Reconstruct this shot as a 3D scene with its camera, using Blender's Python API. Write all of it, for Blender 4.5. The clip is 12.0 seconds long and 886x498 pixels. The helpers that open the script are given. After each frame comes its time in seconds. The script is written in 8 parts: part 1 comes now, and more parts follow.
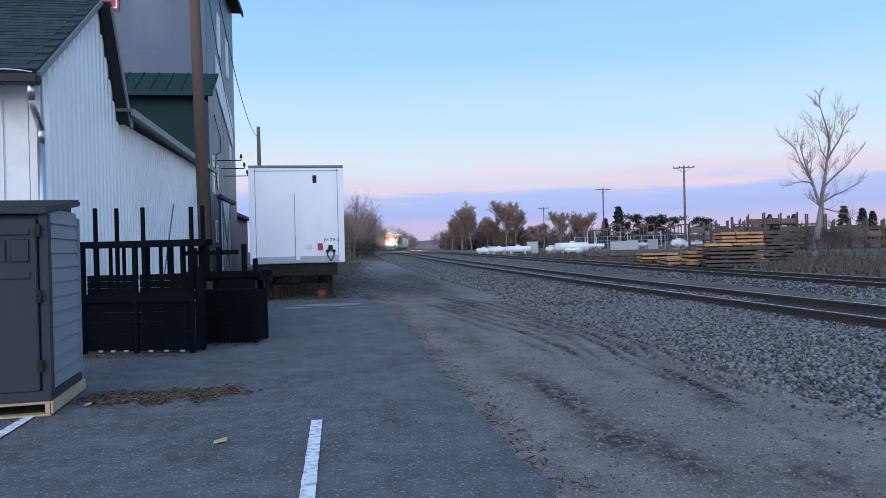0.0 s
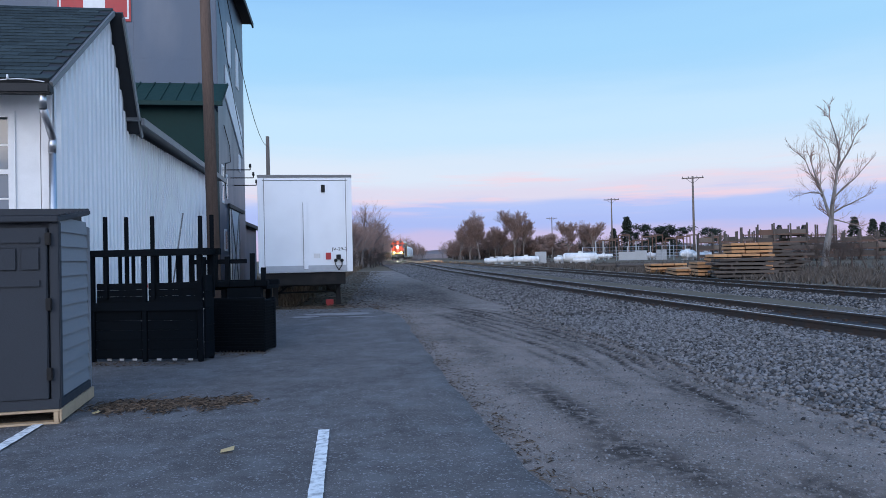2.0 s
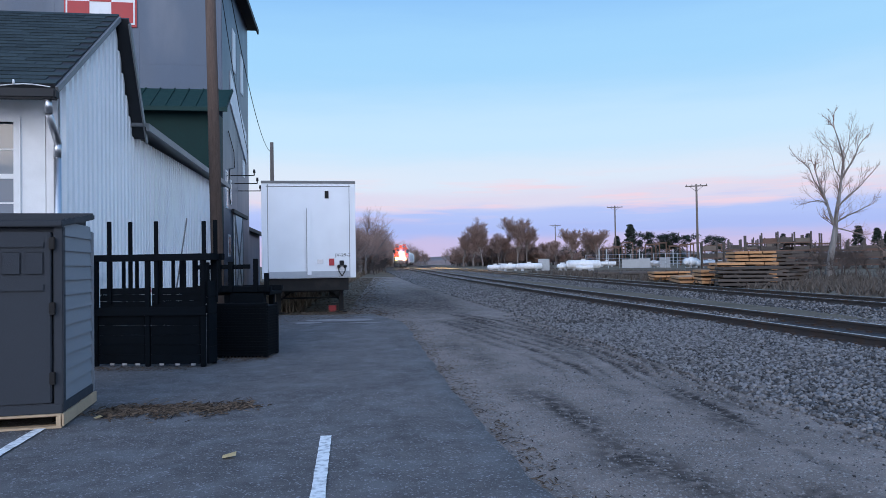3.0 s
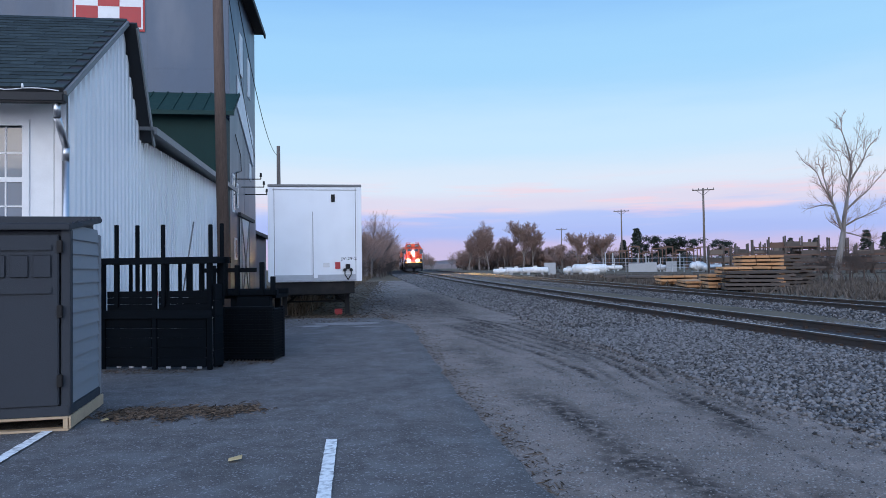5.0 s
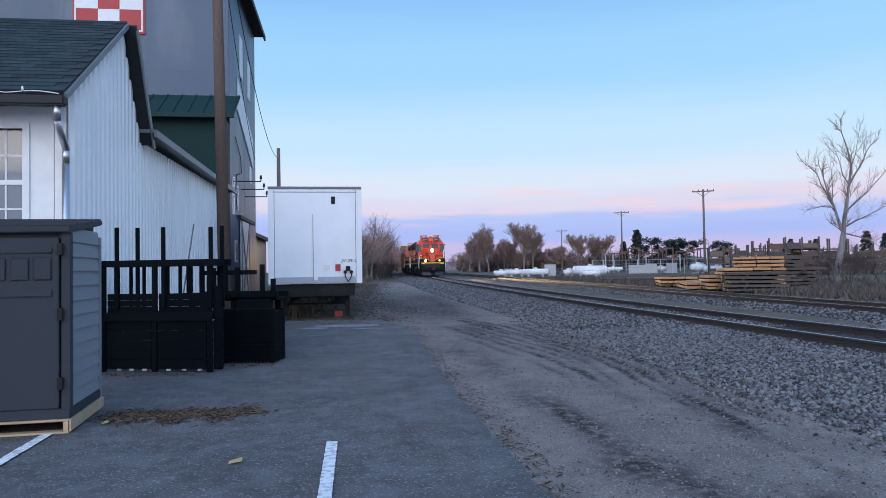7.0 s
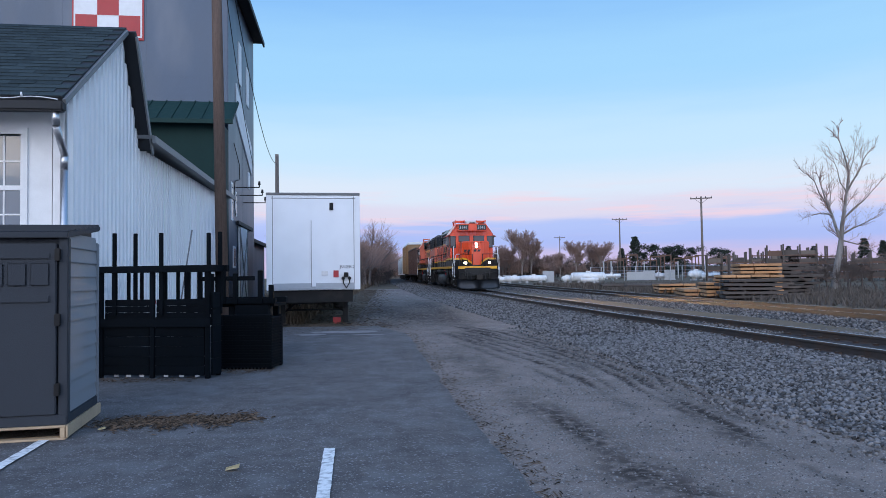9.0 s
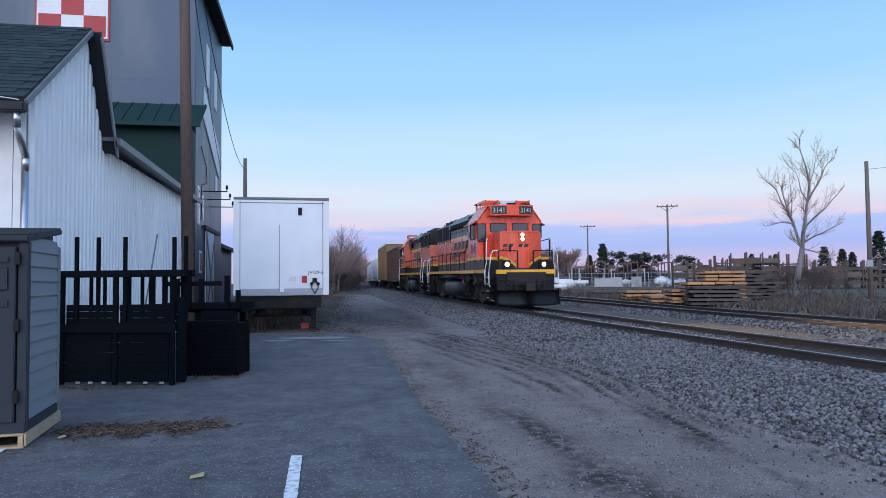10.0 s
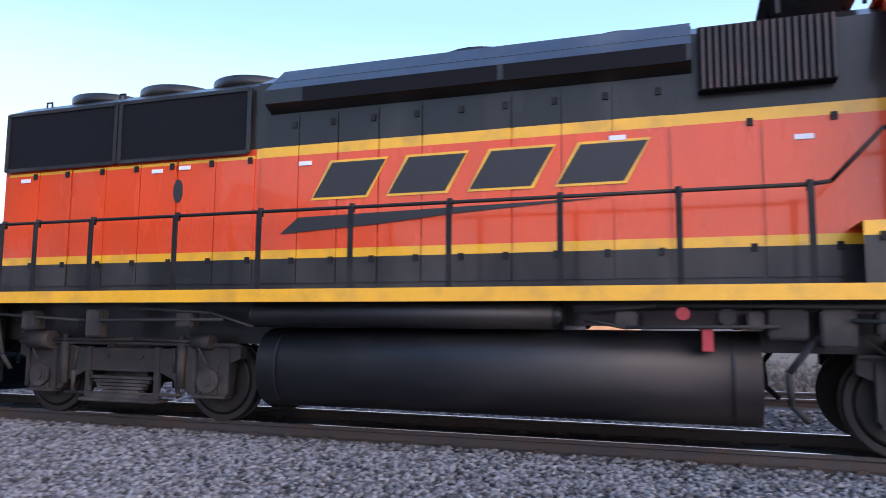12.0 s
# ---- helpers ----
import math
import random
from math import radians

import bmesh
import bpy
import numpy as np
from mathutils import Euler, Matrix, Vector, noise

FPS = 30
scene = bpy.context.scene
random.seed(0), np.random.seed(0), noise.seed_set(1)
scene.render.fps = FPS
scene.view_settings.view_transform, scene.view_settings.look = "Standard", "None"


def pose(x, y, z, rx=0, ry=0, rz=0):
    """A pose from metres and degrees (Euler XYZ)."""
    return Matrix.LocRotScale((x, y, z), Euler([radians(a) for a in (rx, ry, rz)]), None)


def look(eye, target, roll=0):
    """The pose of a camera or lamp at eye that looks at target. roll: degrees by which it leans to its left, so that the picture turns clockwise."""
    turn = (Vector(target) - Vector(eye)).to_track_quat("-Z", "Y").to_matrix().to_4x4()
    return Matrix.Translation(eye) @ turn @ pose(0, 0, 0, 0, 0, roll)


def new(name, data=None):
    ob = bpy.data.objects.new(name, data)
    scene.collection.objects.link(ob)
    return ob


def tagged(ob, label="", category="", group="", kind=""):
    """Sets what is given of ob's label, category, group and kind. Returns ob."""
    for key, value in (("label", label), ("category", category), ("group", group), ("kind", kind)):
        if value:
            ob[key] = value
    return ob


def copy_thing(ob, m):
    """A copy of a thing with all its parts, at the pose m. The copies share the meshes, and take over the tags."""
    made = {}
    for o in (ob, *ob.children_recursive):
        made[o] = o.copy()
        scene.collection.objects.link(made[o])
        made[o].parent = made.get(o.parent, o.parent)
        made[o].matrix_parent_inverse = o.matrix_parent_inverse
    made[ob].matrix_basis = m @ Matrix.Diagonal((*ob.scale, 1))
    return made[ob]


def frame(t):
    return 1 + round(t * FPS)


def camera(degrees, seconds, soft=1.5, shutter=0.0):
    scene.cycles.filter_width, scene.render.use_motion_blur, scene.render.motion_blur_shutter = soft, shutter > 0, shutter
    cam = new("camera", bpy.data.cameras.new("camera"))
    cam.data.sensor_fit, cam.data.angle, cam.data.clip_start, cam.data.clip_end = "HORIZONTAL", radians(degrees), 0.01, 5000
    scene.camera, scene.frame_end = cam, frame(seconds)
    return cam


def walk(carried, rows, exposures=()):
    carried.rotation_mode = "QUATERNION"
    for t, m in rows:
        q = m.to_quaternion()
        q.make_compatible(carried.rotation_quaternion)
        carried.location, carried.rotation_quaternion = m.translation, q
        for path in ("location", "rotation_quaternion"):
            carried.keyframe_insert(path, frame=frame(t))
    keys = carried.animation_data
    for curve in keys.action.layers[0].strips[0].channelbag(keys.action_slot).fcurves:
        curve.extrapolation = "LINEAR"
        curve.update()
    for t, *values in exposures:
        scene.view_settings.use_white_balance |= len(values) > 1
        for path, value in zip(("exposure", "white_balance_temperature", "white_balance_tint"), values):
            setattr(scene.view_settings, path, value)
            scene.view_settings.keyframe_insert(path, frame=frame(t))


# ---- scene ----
import functools

# ---- camera and its walk ----
EYE_H = 1.55
cam = camera(63.2, 12.0, soft=0.8, shutter=0.1)
# seconds, yaw, pitch, roll of a camera that stands still and turns
TURN = [
    (0, -0.154, -0.118, 1.431),
    (0.5, 0.078, -0.014, 1.493),
    (1, 0.266, 0.164, 1.453),
    (1.5, 0.377, 0.417, 1.364),
    (2, 0.475, 0.67, 1.229),
    (2.5, 0.584, 0.961, 1.055),
    (3, 0.723, 1.2, 0.899),
    (5, 1.2, 1.5, 0.8),
    (5.5, 1.229, 1.482, 0.852),
    (6, 1.25, 1.5, 0.886),
    (6.5, 1.224, 1.562, 0.899),
    (7, 1.215, 1.65, 0.91),
    (9, 1.071, 2.157, 0.8),
    (9.5, 0.533, 2.343, 0.673),
    (9.8, -0.591, 2.576, 0.571),
    (10, -1.371, 2.603, 0.566),
    (10.2, -2.496, 2.686, 0.574),
    (10.3, -3.243, 2.73, 0.553),
    (10.5, -5.142, 2.909, 0.408),
    (10.6, -5.932, 3.007, 0.42),
    (10.9, -11.714, 3.382, 0.35),
    (11, -14.541, 3.586, 0.371),
    (11.1, -17.308, 3.717, 0.301),
    (11.2, -21.358, 4.009, 0.246),
    (11.3, -25.021, 4.313, 0.2),
    (11.4, -29.2, 4.538, 0.15),
    (11.5, -33.91, 4.743, 0.102),
    (11.6, -39, 4.98, 0.03),
    (11.7, -44.2, 5.2, -0.08),
    (11.8, -49.743, 5.35, -0.19),
    (12, -62.67, 6.127, -0.45),
]
walk(cam, [(t, pose(0, 0, EYE_H, 90 + p, r, y)) for t, y, p, r in TURN], exposures=((0.0, 0.08, 6500, 10), (11.5, 0.08, 6450, 10), (11.7, 0.30, 6550, 18), (12.0, 1.08, 7450, 24)))

# ---- world and light: clear dusk sky, the sun just gone behind the camera ----
world = bpy.data.worlds.new("dusk")
scene.world = world
world.use_nodes = True
wn, wl = world.node_tree.nodes, world.node_tree.links
wn.clear()


def wnode(kind, **inputs):
    n = wn.new(kind)
    for key, value in inputs.items():
        n.inputs[key].default_value = value
    return n


def wmath(op, a, b):
    n = wn.new("ShaderNodeMath")
    n.operation = op
    for i, v in enumerate((a, b)):
        if isinstance(v, (int, float)):
            n.inputs[i].default_value = v
        else:
            wl.new(v, n.inputs[i])
    return n.outputs[0]


wtc = wn.new("ShaderNodeTexCoord")
wsep = wn.new("ShaderNodeSeparateXYZ")
wl.new(wtc.outputs["Generated"], wsep.inputs[0])
# slow waviness of the cloud bank's edge
wmap = wn.new("ShaderNodeMapping")
wmap.inputs["Scale"].default_value = (3.0, 3.0, 26.0)
wl.new(wtc.outputs["Generated"], wmap.inputs[0])
wnoise = wnode("ShaderNodeTexNoise", Scale=1.6, Detail=5.0, Roughness=0.55)
wl.new(wmap.outputs[0], wnoise.inputs["Vector"])
wob = wmath("MULTIPLY", wmath("SUBTRACT", wnoise.outputs["Fac"], 0.5), 0.035)
elev = wmath("ADD", wsep.outputs["Z"], wob)
ramp = wn.new("ShaderNodeValToRGB")
ramp.color_ramp.interpolation = "EASE"
SKY = [(0.0, (0.62, 0.52, 0.72)), (0.025, (0.60, 0.53, 0.80)), (0.046, (0.42, 0.52, 0.92)), (0.070, (0.46, 0.57, 0.95)), (0.086, (0.74, 0.71, 0.87)),
       (0.115, (0.72, 0.82, 0.96)), (0.17, (0.57, 0.80, 1.0)), (0.27, (0.37, 0.68, 0.99)), (0.42, (0.21, 0.48, 0.94)), (1.0, (0.12, 0.32, 0.78))]
while len(ramp.color_ramp.elements) < len(SKY):
    ramp.color_ramp.elements.new(0.5)
for e, (at, c) in zip(ramp.color_ramp.elements, SKY):
    e.position, e.color = at, (*c, 1)
wl.new(elev, ramp.inputs[0])
# afterglow where the sun went down, behind the camera
wdot = wn.new("ShaderNodeVectorMath")
wdot.operation = "DOT_PRODUCT"
wl.new(wtc.outputs["Generated"], wdot.inputs[0])
wdot.inputs[1].default_value = (-0.1, -0.97, 0.2)
glow = wmath("POWER", wmath("MAXIMUM", wdot.outputs["Value"], 0.0), 1.3)
wmix = wn.new("ShaderNodeMix")
wmix.data_type, wmix.blend_type = "RGBA", "ADD"
wmix.inputs["B"].default_value = (1.10, 1.18, 1.42, 1)
wl.new(glow, wmix.inputs["Factor"])
# rosy streaks of thin cloud over the bank
streak = wnode("ShaderNodeTexNoise", Scale=2.3, Detail=6.0, Roughness=0.6)
smap = wn.new("ShaderNodeMapping")
smap.inputs["Scale"].default_value = (2.2, 2.2, 30.0)
smap.inputs["Location"].default_value = (0.4, 1.7, 0.0)
wl.new(wtc.outputs["Generated"], smap.inputs[0])
wl.new(smap.outputs[0], streak.inputs["Vector"])
near_bank = wmath("MAXIMUM", wmath("SUBTRACT", 1.0, wmath("MULTIPLY", wmath("ABSOLUTE", wmath("SUBTRACT", wsep.outputs["Z"], 0.088), 0.0), 26.0)), 0.0)
rosy = wmath("MULTIPLY", wmath("MAXIMUM", wmath("MULTIPLY", wmath("SUBTRACT", streak.outputs["Fac"], 0.52), 6.0), 0.0), near_bank)
smix = wn.new("ShaderNodeMix")
smix.data_type = "RGBA"
smix.inputs["B"].default_value = (0.95, 0.66, 0.74, 1)
wl.new(wmath("MINIMUM", rosy, 0.55), smix.inputs["Factor"])
wl.new(ramp.outputs[0], smix.inputs["A"])
wl.new(smix.outputs["Result"], wmix.inputs["A"])
wbg = wnode("ShaderNodeBackground", Strength=0.95)
wl.new(wmix.outputs["Result"], wbg.inputs["Color"])
wout = wn.new("ShaderNodeOutputWorld")
wl.new(wbg.outputs[0], wout.inputs[0])

sun = new("sun", bpy.data.lights.new("sun", "SUN"))
sun.data.energy, sun.data.angle, sun.data.color = 0.62, radians(30), (1.0, 0.80, 0.62)
sun.matrix_world = look((0, 0, 30), (7, 26, 19))


# ---- materials ----
def mat(name, colour, rough=0.6, metal=0.0, spread=0.12, grain=8.0, fine=60.0, bump=0.0, bump_scale=None, per_object=0.0, per_island=0.0, stain=None, stain_amount=0.0,
        stretch=(1, 1, 1), spec=0.5, emit=None, strength=0.0, coat=0.0, speck=None, speck_scale=55.0, speck_amount=0.6):
    """Procedural surface: two scales of colour change, optional stains, relief and piece-to-piece change."""
    m = bpy.data.materials.new(name)
    m.use_nodes = True
    nt = m.node_tree
    n, l = nt.nodes, nt.links
    bsdf = n["Principled BSDF"]
    bsdf.inputs["Metallic"].default_value = metal
    bsdf.inputs["Specular IOR Level"].default_value = spec
    bsdf.inputs["Coat Weight"].default_value = coat
    tc = n.new("ShaderNodeTexCoord")
    mp = n.new("ShaderNodeMapping")
    mp.inputs["Scale"].default_value = stretch
    l.new(tc.outputs["Object"], mp.inputs[0])

    def noise_at(scale, detail=4.0):
        q = n.new("ShaderNodeTexNoise")
        q.inputs["Scale"].default_value, q.inputs["Detail"].default_value = scale, detail
        l.new(mp.outputs[0], q.inputs["Vector"])
        return q.outputs["Fac"]

    def math2(op, a, b):
        q = n.new("ShaderNodeMath")
        q.operation = op
        for i, v in enumerate((a, b)):
            if isinstance(v, (int, float)):
                q.inputs[i].default_value = v
            else:
                l.new(v, q.inputs[i])
        return q.outputs[0]

    big, small = noise_at(grain * 0.12, 3.0), noise_at(fine, 3.0)
    mid = noise_at(grain, 5.0)
    value = math2("ADD", math2("MULTIPLY", math2("SUBTRACT", mid, 0.5), 2.2 * spread), 1.0)
    value = math2("ADD", value, math2("MULTIPLY", math2("SUBTRACT", big, 0.5), 1.6 * spread))
    value = math2("ADD", value, math2("MULTIPLY", math2("SUBTRACT", small, 0.5), 1.6 * spread))
    if per_object:
        oi = n.new("ShaderNodeObjectInfo")
        value = math2("ADD", value, math2("MULTIPLY", math2("SUBTRACT", oi.outputs["Random"], 0.5), 2 * per_object))
    if per_island:
        ge = n.new("ShaderNodeNewGeometry")
        value = math2("ADD", value, math2("MULTIPLY", math2("SUBTRACT", ge.outputs["Random Per Island"], 0.5), 2 * per_island))
    hsv = n.new("ShaderNodeHueSaturation")
    hsv.inputs["Color"].default_value = (*colour, 1)
    l.new(value, hsv.inputs["Value"])
    out = hsv.outputs[0]
    if stain:
        sr = n.new("ShaderNodeMapRange")
        sr.inputs["From Min"].default_value, sr.inputs["From Max"].default_value = 0.48, 0.68
        sr.inputs["To Max"].default_value = stain_amount
        l.new(noise_at(grain * 0.35, 6.0), sr.inputs["Value"])
        mx = n.new("ShaderNodeMix")
        mx.data_type = "RGBA"
        l.new(sr.outputs[0], mx.inputs["Factor"])
        l.new(out, mx.inputs["A"])
        mx.inputs["B"].default_value = (*stain, 1)
        out = mx.outputs["Result"]
    if speck:
        sp = n.new("ShaderNodeMapRange")
        sp.inputs["From Min"].default_value, sp.inputs["From Max"].default_value = 0.60, 0.66
        sp.inputs["To Max"].default_value = speck_amount
        l.new(noise_at(speck_scale, 2.0), sp.inputs["Value"])
        ms = n.new("ShaderNodeMix")
        ms.data_type = "RGBA"
        l.new(sp.outputs[0], ms.inputs["Factor"])
        l.new(out, ms.inputs["A"])
        ms.inputs["B"].default_value = (*speck, 1)
        out = ms.outputs["Result"]
    l.new(out, bsdf.inputs["Base Color"])
    l.new(math2("ADD", math2("MULTIPLY", math2("SUBTRACT", mid, 0.5), 0.25), rough), bsdf.inputs["Roughness"])
    if bump:
        b = n.new("ShaderNodeBump")
        b.inputs["Strength"].default_value, b.inputs["Distance"].default_value = bump, 0.02
        l.new(noise_at(bump_scale or fine, 4.0), b.inputs["Height"])
        l.new(b.outputs[0], bsdf.inputs["Normal"])
    if emit:
        bsdf.inputs["Emission Color"].default_value = (*emit, 1)
        bsdf.inputs["Emission Strength"].default_value = strength
    return m


M_ASPHALT = mat("asphalt", (0.110, 0.102, 0.099), 0.9, spread=0.5, grain=7.0, fine=85, bump=0.5, bump_scale=90, spec=0.2, speck=(0.30, 0.30, 0.31), speck_scale=48, speck_amount=0.7, stain=(0.17, 0.17, 0.175), stain_amount=0.5)
M_DIRT = mat("gravel_dirt", (0.225, 0.187, 0.165), 0.95, spec=0.15, spread=0.40, grain=3.4, fine=60, bump=0.8, bump_scale=70, speck=(0.42, 0.40, 0.38), speck_scale=52, speck_amount=0.8, stain=(0.13, 0.112, 0.10), stain_amount=0.6)


def dampen(m, soil):
    """Darker moist soil where the mesh's own "damp" attribute says so, broken up by noise."""
    n, l = m.node_tree.nodes, m.node_tree.links
    base = n["Principled BSDF"].inputs["Base Color"]
    old = base.links[0].from_socket
    at = n.new("ShaderNodeAttribute")
    at.attribute_name = "damp"
    q = n.new("ShaderNodeTexNoise")
    q.inputs["Scale"].default_value, q.inputs["Detail"].default_value = 9.0, 6.0
    tc = n.new("ShaderNodeTexCoord")
    l.new(tc.outputs["Object"], q.inputs["Vector"])
    mr = n.new("ShaderNodeMapRange")
    mr.inputs["From Min"].default_value, mr.inputs["From Max"].default_value = 0.30, 0.55
    l.new(q.outputs["Fac"], mr.inputs["Value"])
    mu = n.new("ShaderNodeMath")
    mu.operation = "MULTIPLY"
    l.new(at.outputs["Fac"], mu.inputs[0])
    l.new(mr.outputs[0], mu.inputs[1])
    mx = n.new("ShaderNodeMix")
    mx.data_type = "RGBA"
    l.new(mu.outputs[0], mx.inputs["Factor"])
    l.new(old, mx.inputs["A"])
    mx.inputs["B"].default_value = (*soil, 1)
    l.new(mx.outputs["Result"], base)


dampen(M_DIRT, (0.045, 0.037, 0.033))
M_GROUND = mat("dry_grass_ground", (0.14, 0.115, 0.085), 0.95, spec=0.1, spread=0.35, grain=0.9, fine=14, bump=0.6, bump_scale=8, stain=(0.075, 0.065, 0.05), stain_amount=0.7)
M_BALLAST_BED = mat("ballast_bed", (0.06, 0.06, 0.062), 0.95, spec=0.08, spread=0.6, grain=9, fine=26, bump=1.0, bump_scale=22)
M_STONE = mat("ballast_stone", (0.140, 0.136, 0.136), 0.9, spec=0.25, spread=0.2, grain=10, fine=60, per_island=0.75)
M_RAIL = mat("rail_steel", (0.06, 0.05, 0.046), 0.7, 0.3, spread=0.25, stain=(0.09, 0.05, 0.03), stain_amount=0.6)
M_RAIL_TOP = mat("worn_rail_head", (0.42, 0.42, 0.44), 0.25, 0.95, spread=0.1)
M_TIE = mat("creosote_tie", (0.05, 0.043, 0.038), 0.9, spread=0.3, grain=12, stretch=(1, 6, 6), per_object=0.2, bump=0.3)
M_PAINT_LINE = mat("line_paint", (0.78, 0.78, 0.76), 0.7, spread=0.12, grain=45, stain=(0.2, 0.2, 0.2), stain_amount=0.75)
M_WHITE_METAL = mat("white_corrugated_steel", (0.88, 0.885, 0.89), 0.42, spread=0.05, grain=2, stain=(0.75, 0.75, 0.75), stain_amount=0.35)
M_WHITE = mat("white_paint", (0.78, 0.79, 0.80), 0.5, spread=0.05, stain=(0.6, 0.6, 0.6), stain_amount=0.3)
M_GREY_METAL = mat("galvanised_sheet", (0.052, 0.080, 0.125), 0.42, 0.25, spread=0.2, grain=1.2, stretch=(1, 1, 0.35), stain=(0.15, 0.175, 0.22), stain_amount=0.6)
M_GREEN = mat("dark_green_steel", (0.007, 0.030, 0.029), 0.6, spec=0.15, spread=0.15)
M_GREEN_ROOF = mat("green_roof_steel", (0.014, 0.042, 0.040), 0.6, spec=0.15, spread=0.15)
M_SHINGLE = mat("asphalt_shingle", (0.038, 0.053, 0.058), 0.95, spec=0.12, spread=0.2, grain=20, fine=120, per_object=0.25, bump=0.4, bump_scale=150)
M_TRIM = mat("grey_trim", (0.16, 0.165, 0.17), 0.5, spread=0.12)
M_DARK_TRIM = mat("dark_trim", (0.03, 0.032, 0.036), 0.6, spec=0.2, spread=0.12)
M_POLE = mat("weathered_pole_wood", (0.14, 0.10, 0.082), 0.95, spec=0.1, spread=0.35, grain=9, fine=40, stretch=(6, 6, 0.6), bump=0.5, bump_scale=30)
M_POLE_FAR = mat("grey_pole_wood", (0.16, 0.13, 0.11), 0.9, spread=0.25, stretch=(4, 4, 0.6))
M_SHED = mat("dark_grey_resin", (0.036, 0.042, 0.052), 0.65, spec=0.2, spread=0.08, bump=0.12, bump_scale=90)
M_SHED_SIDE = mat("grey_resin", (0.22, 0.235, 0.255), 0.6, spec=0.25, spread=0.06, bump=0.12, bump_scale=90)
M_PALLET = mat("pallet_pine", (0.42, 0.31, 0.20), 0.8, spread=0.2, grain=6, stretch=(1, 6, 6), per_object=0.15)
M_BLACK_WOOD = mat("black_stained_timber", (0.0035, 0.0055, 0.008), 0.75, spec=0.06, spread=0.3, per_object=0.15)
M_TRAILER = mat("trailer_white", (0.82, 0.84, 0.87), 0.35, spread=0.05, grain=1.5, stain=(0.62, 0.63, 0.65), stain_amount=0.35)
M_ALU = mat("aluminium", (0.55, 0.56, 0.58), 0.35, 0.9, spread=0.08)
M_BLACK = mat("black_steel", (0.010, 0.010, 0.011), 0.6, spec=0.25, spread=0.25, stain=(0.035, 0.03, 0.027), stain_amount=0.5)
M_RED = mat("red_paint", (0.42, 0.03, 0.035), 0.5, spread=0.1)
M_GLASS = mat("dark_window_glass", (0.10, 0.13, 0.17), 0.06, spread=0.0, spec=0.8)
M_MUD = mat("damp_rut_soil", (0.075, 0.062, 0.054), 0.9, spread=0.35, grain=5, fine=50, bump=0.7, bump_scale=50, stain=(0.17, 0.15, 0.13), stain_amount=0.7)
M_RUBBER = mat("rubber", (0.02, 0.02, 0.02), 0.85, spread=0.2)


# ---- mesh helpers ----
def bm_box(bm, x0, x1, y0, y1, z0, z1, m=None):
    v = [bm.verts.new(c) for c in ((x0, y0, z0), (x1, y0, z0), (x1, y1, z0), (x0, y1, z0), (x0, y0, z1), (x1, y0, z1), (x1, y1, z1), (x0, y1, z1))]
    if m is not None:
        for w in v:
            w.co = m @ w.co
    for f in ((0, 3, 2, 1), (4, 5, 6, 7), (0, 1, 5, 4), (1, 2, 6, 5), (2, 3, 7, 6), (3, 0, 4, 7)):
        bm.faces.new([v[i] for i in f])
    return v


def bm_prism(bm, outline, a, b, axis="x"):
    """Extrudes a closed outline of 2D points between a and b along an axis."""
    def at(p, d):
        return {"x": (d, p[0], p[1]), "y": (p[0], d, p[1]), "z": (p[0], p[1], d)}[axis]
    lo = [bm.verts.new(at(p, a)) for p in outline]
    hi = [bm.verts.new(at(p, b)) for p in outline]
    k = len(outline)
    bm.faces.new(lo[::-1])
    bm.faces.new(hi)
    for i in range(k):
        bm.faces.new((lo[i], lo[(i + 1) % k], hi[(i + 1) % k], hi[i]))


def bm_tube(bm, p, q, r0, r1=None, sides=10, caps=True):
    """A round bar from p to q, tapering from r0 to r1."""
    r1 = r0 if r1 is None else r1
    p, q = Vector(p), Vector(q)
    turn = (q - p).to_track_quat("Z", "Y").to_matrix()
    rings = []
    for c, r in ((p, r0), (q, r1)):
        rings.append([bm.verts.new(c + turn @ Vector((r * math.cos(2 * math.pi * i / sides), r * math.sin(2 * math.pi * i / sides), 0))) for i in range(sides)])
    for i in range(sides):
        f = bm.faces.new((rings[0][i], rings[0][(i + 1) % sides], rings[1][(i + 1) % sides], rings[1][i]))
        f.smooth = sides > 6
    if caps:
        bm.faces.new(rings[0][::-1])
        bm.faces.new(rings[1])


def bm_path(bm, pts, r, sides=8):
    for a, b in zip(pts[:-1], pts[1:]):
        bm_tube(bm, a, b, r, sides=sides)


def mesh_of(bm, name, material, bevel=0.0):
    if bevel:
        bmesh.ops.bevel(bm, geom=bm.edges[:], offset=bevel, segments=2, affect="EDGES", clamp_overlap=True)
    bmesh.ops.recalc_face_normals(bm, faces=bm.faces[:])
    me = bpy.data.meshes.new(name)
    bm.to_mesh(me)
    bm.free()
    me.materials.append(material)
    return me


def part(name, bm, material, parent=None, label="", bevel=0.0, at=None):
    """Links a bmesh as one mesh object, under a thing or part if one is given."""
    ob = new(name, mesh_of(bm, name, material, bevel))
    if at is not None:
        ob.matrix_basis = at
    if parent is not None:
        ob.parent = parent
    return tagged(ob, label)


def piece(name, me, parent, at):
    ob = new(name, me)
    ob.parent = parent
    ob.matrix_basis = at
    return ob


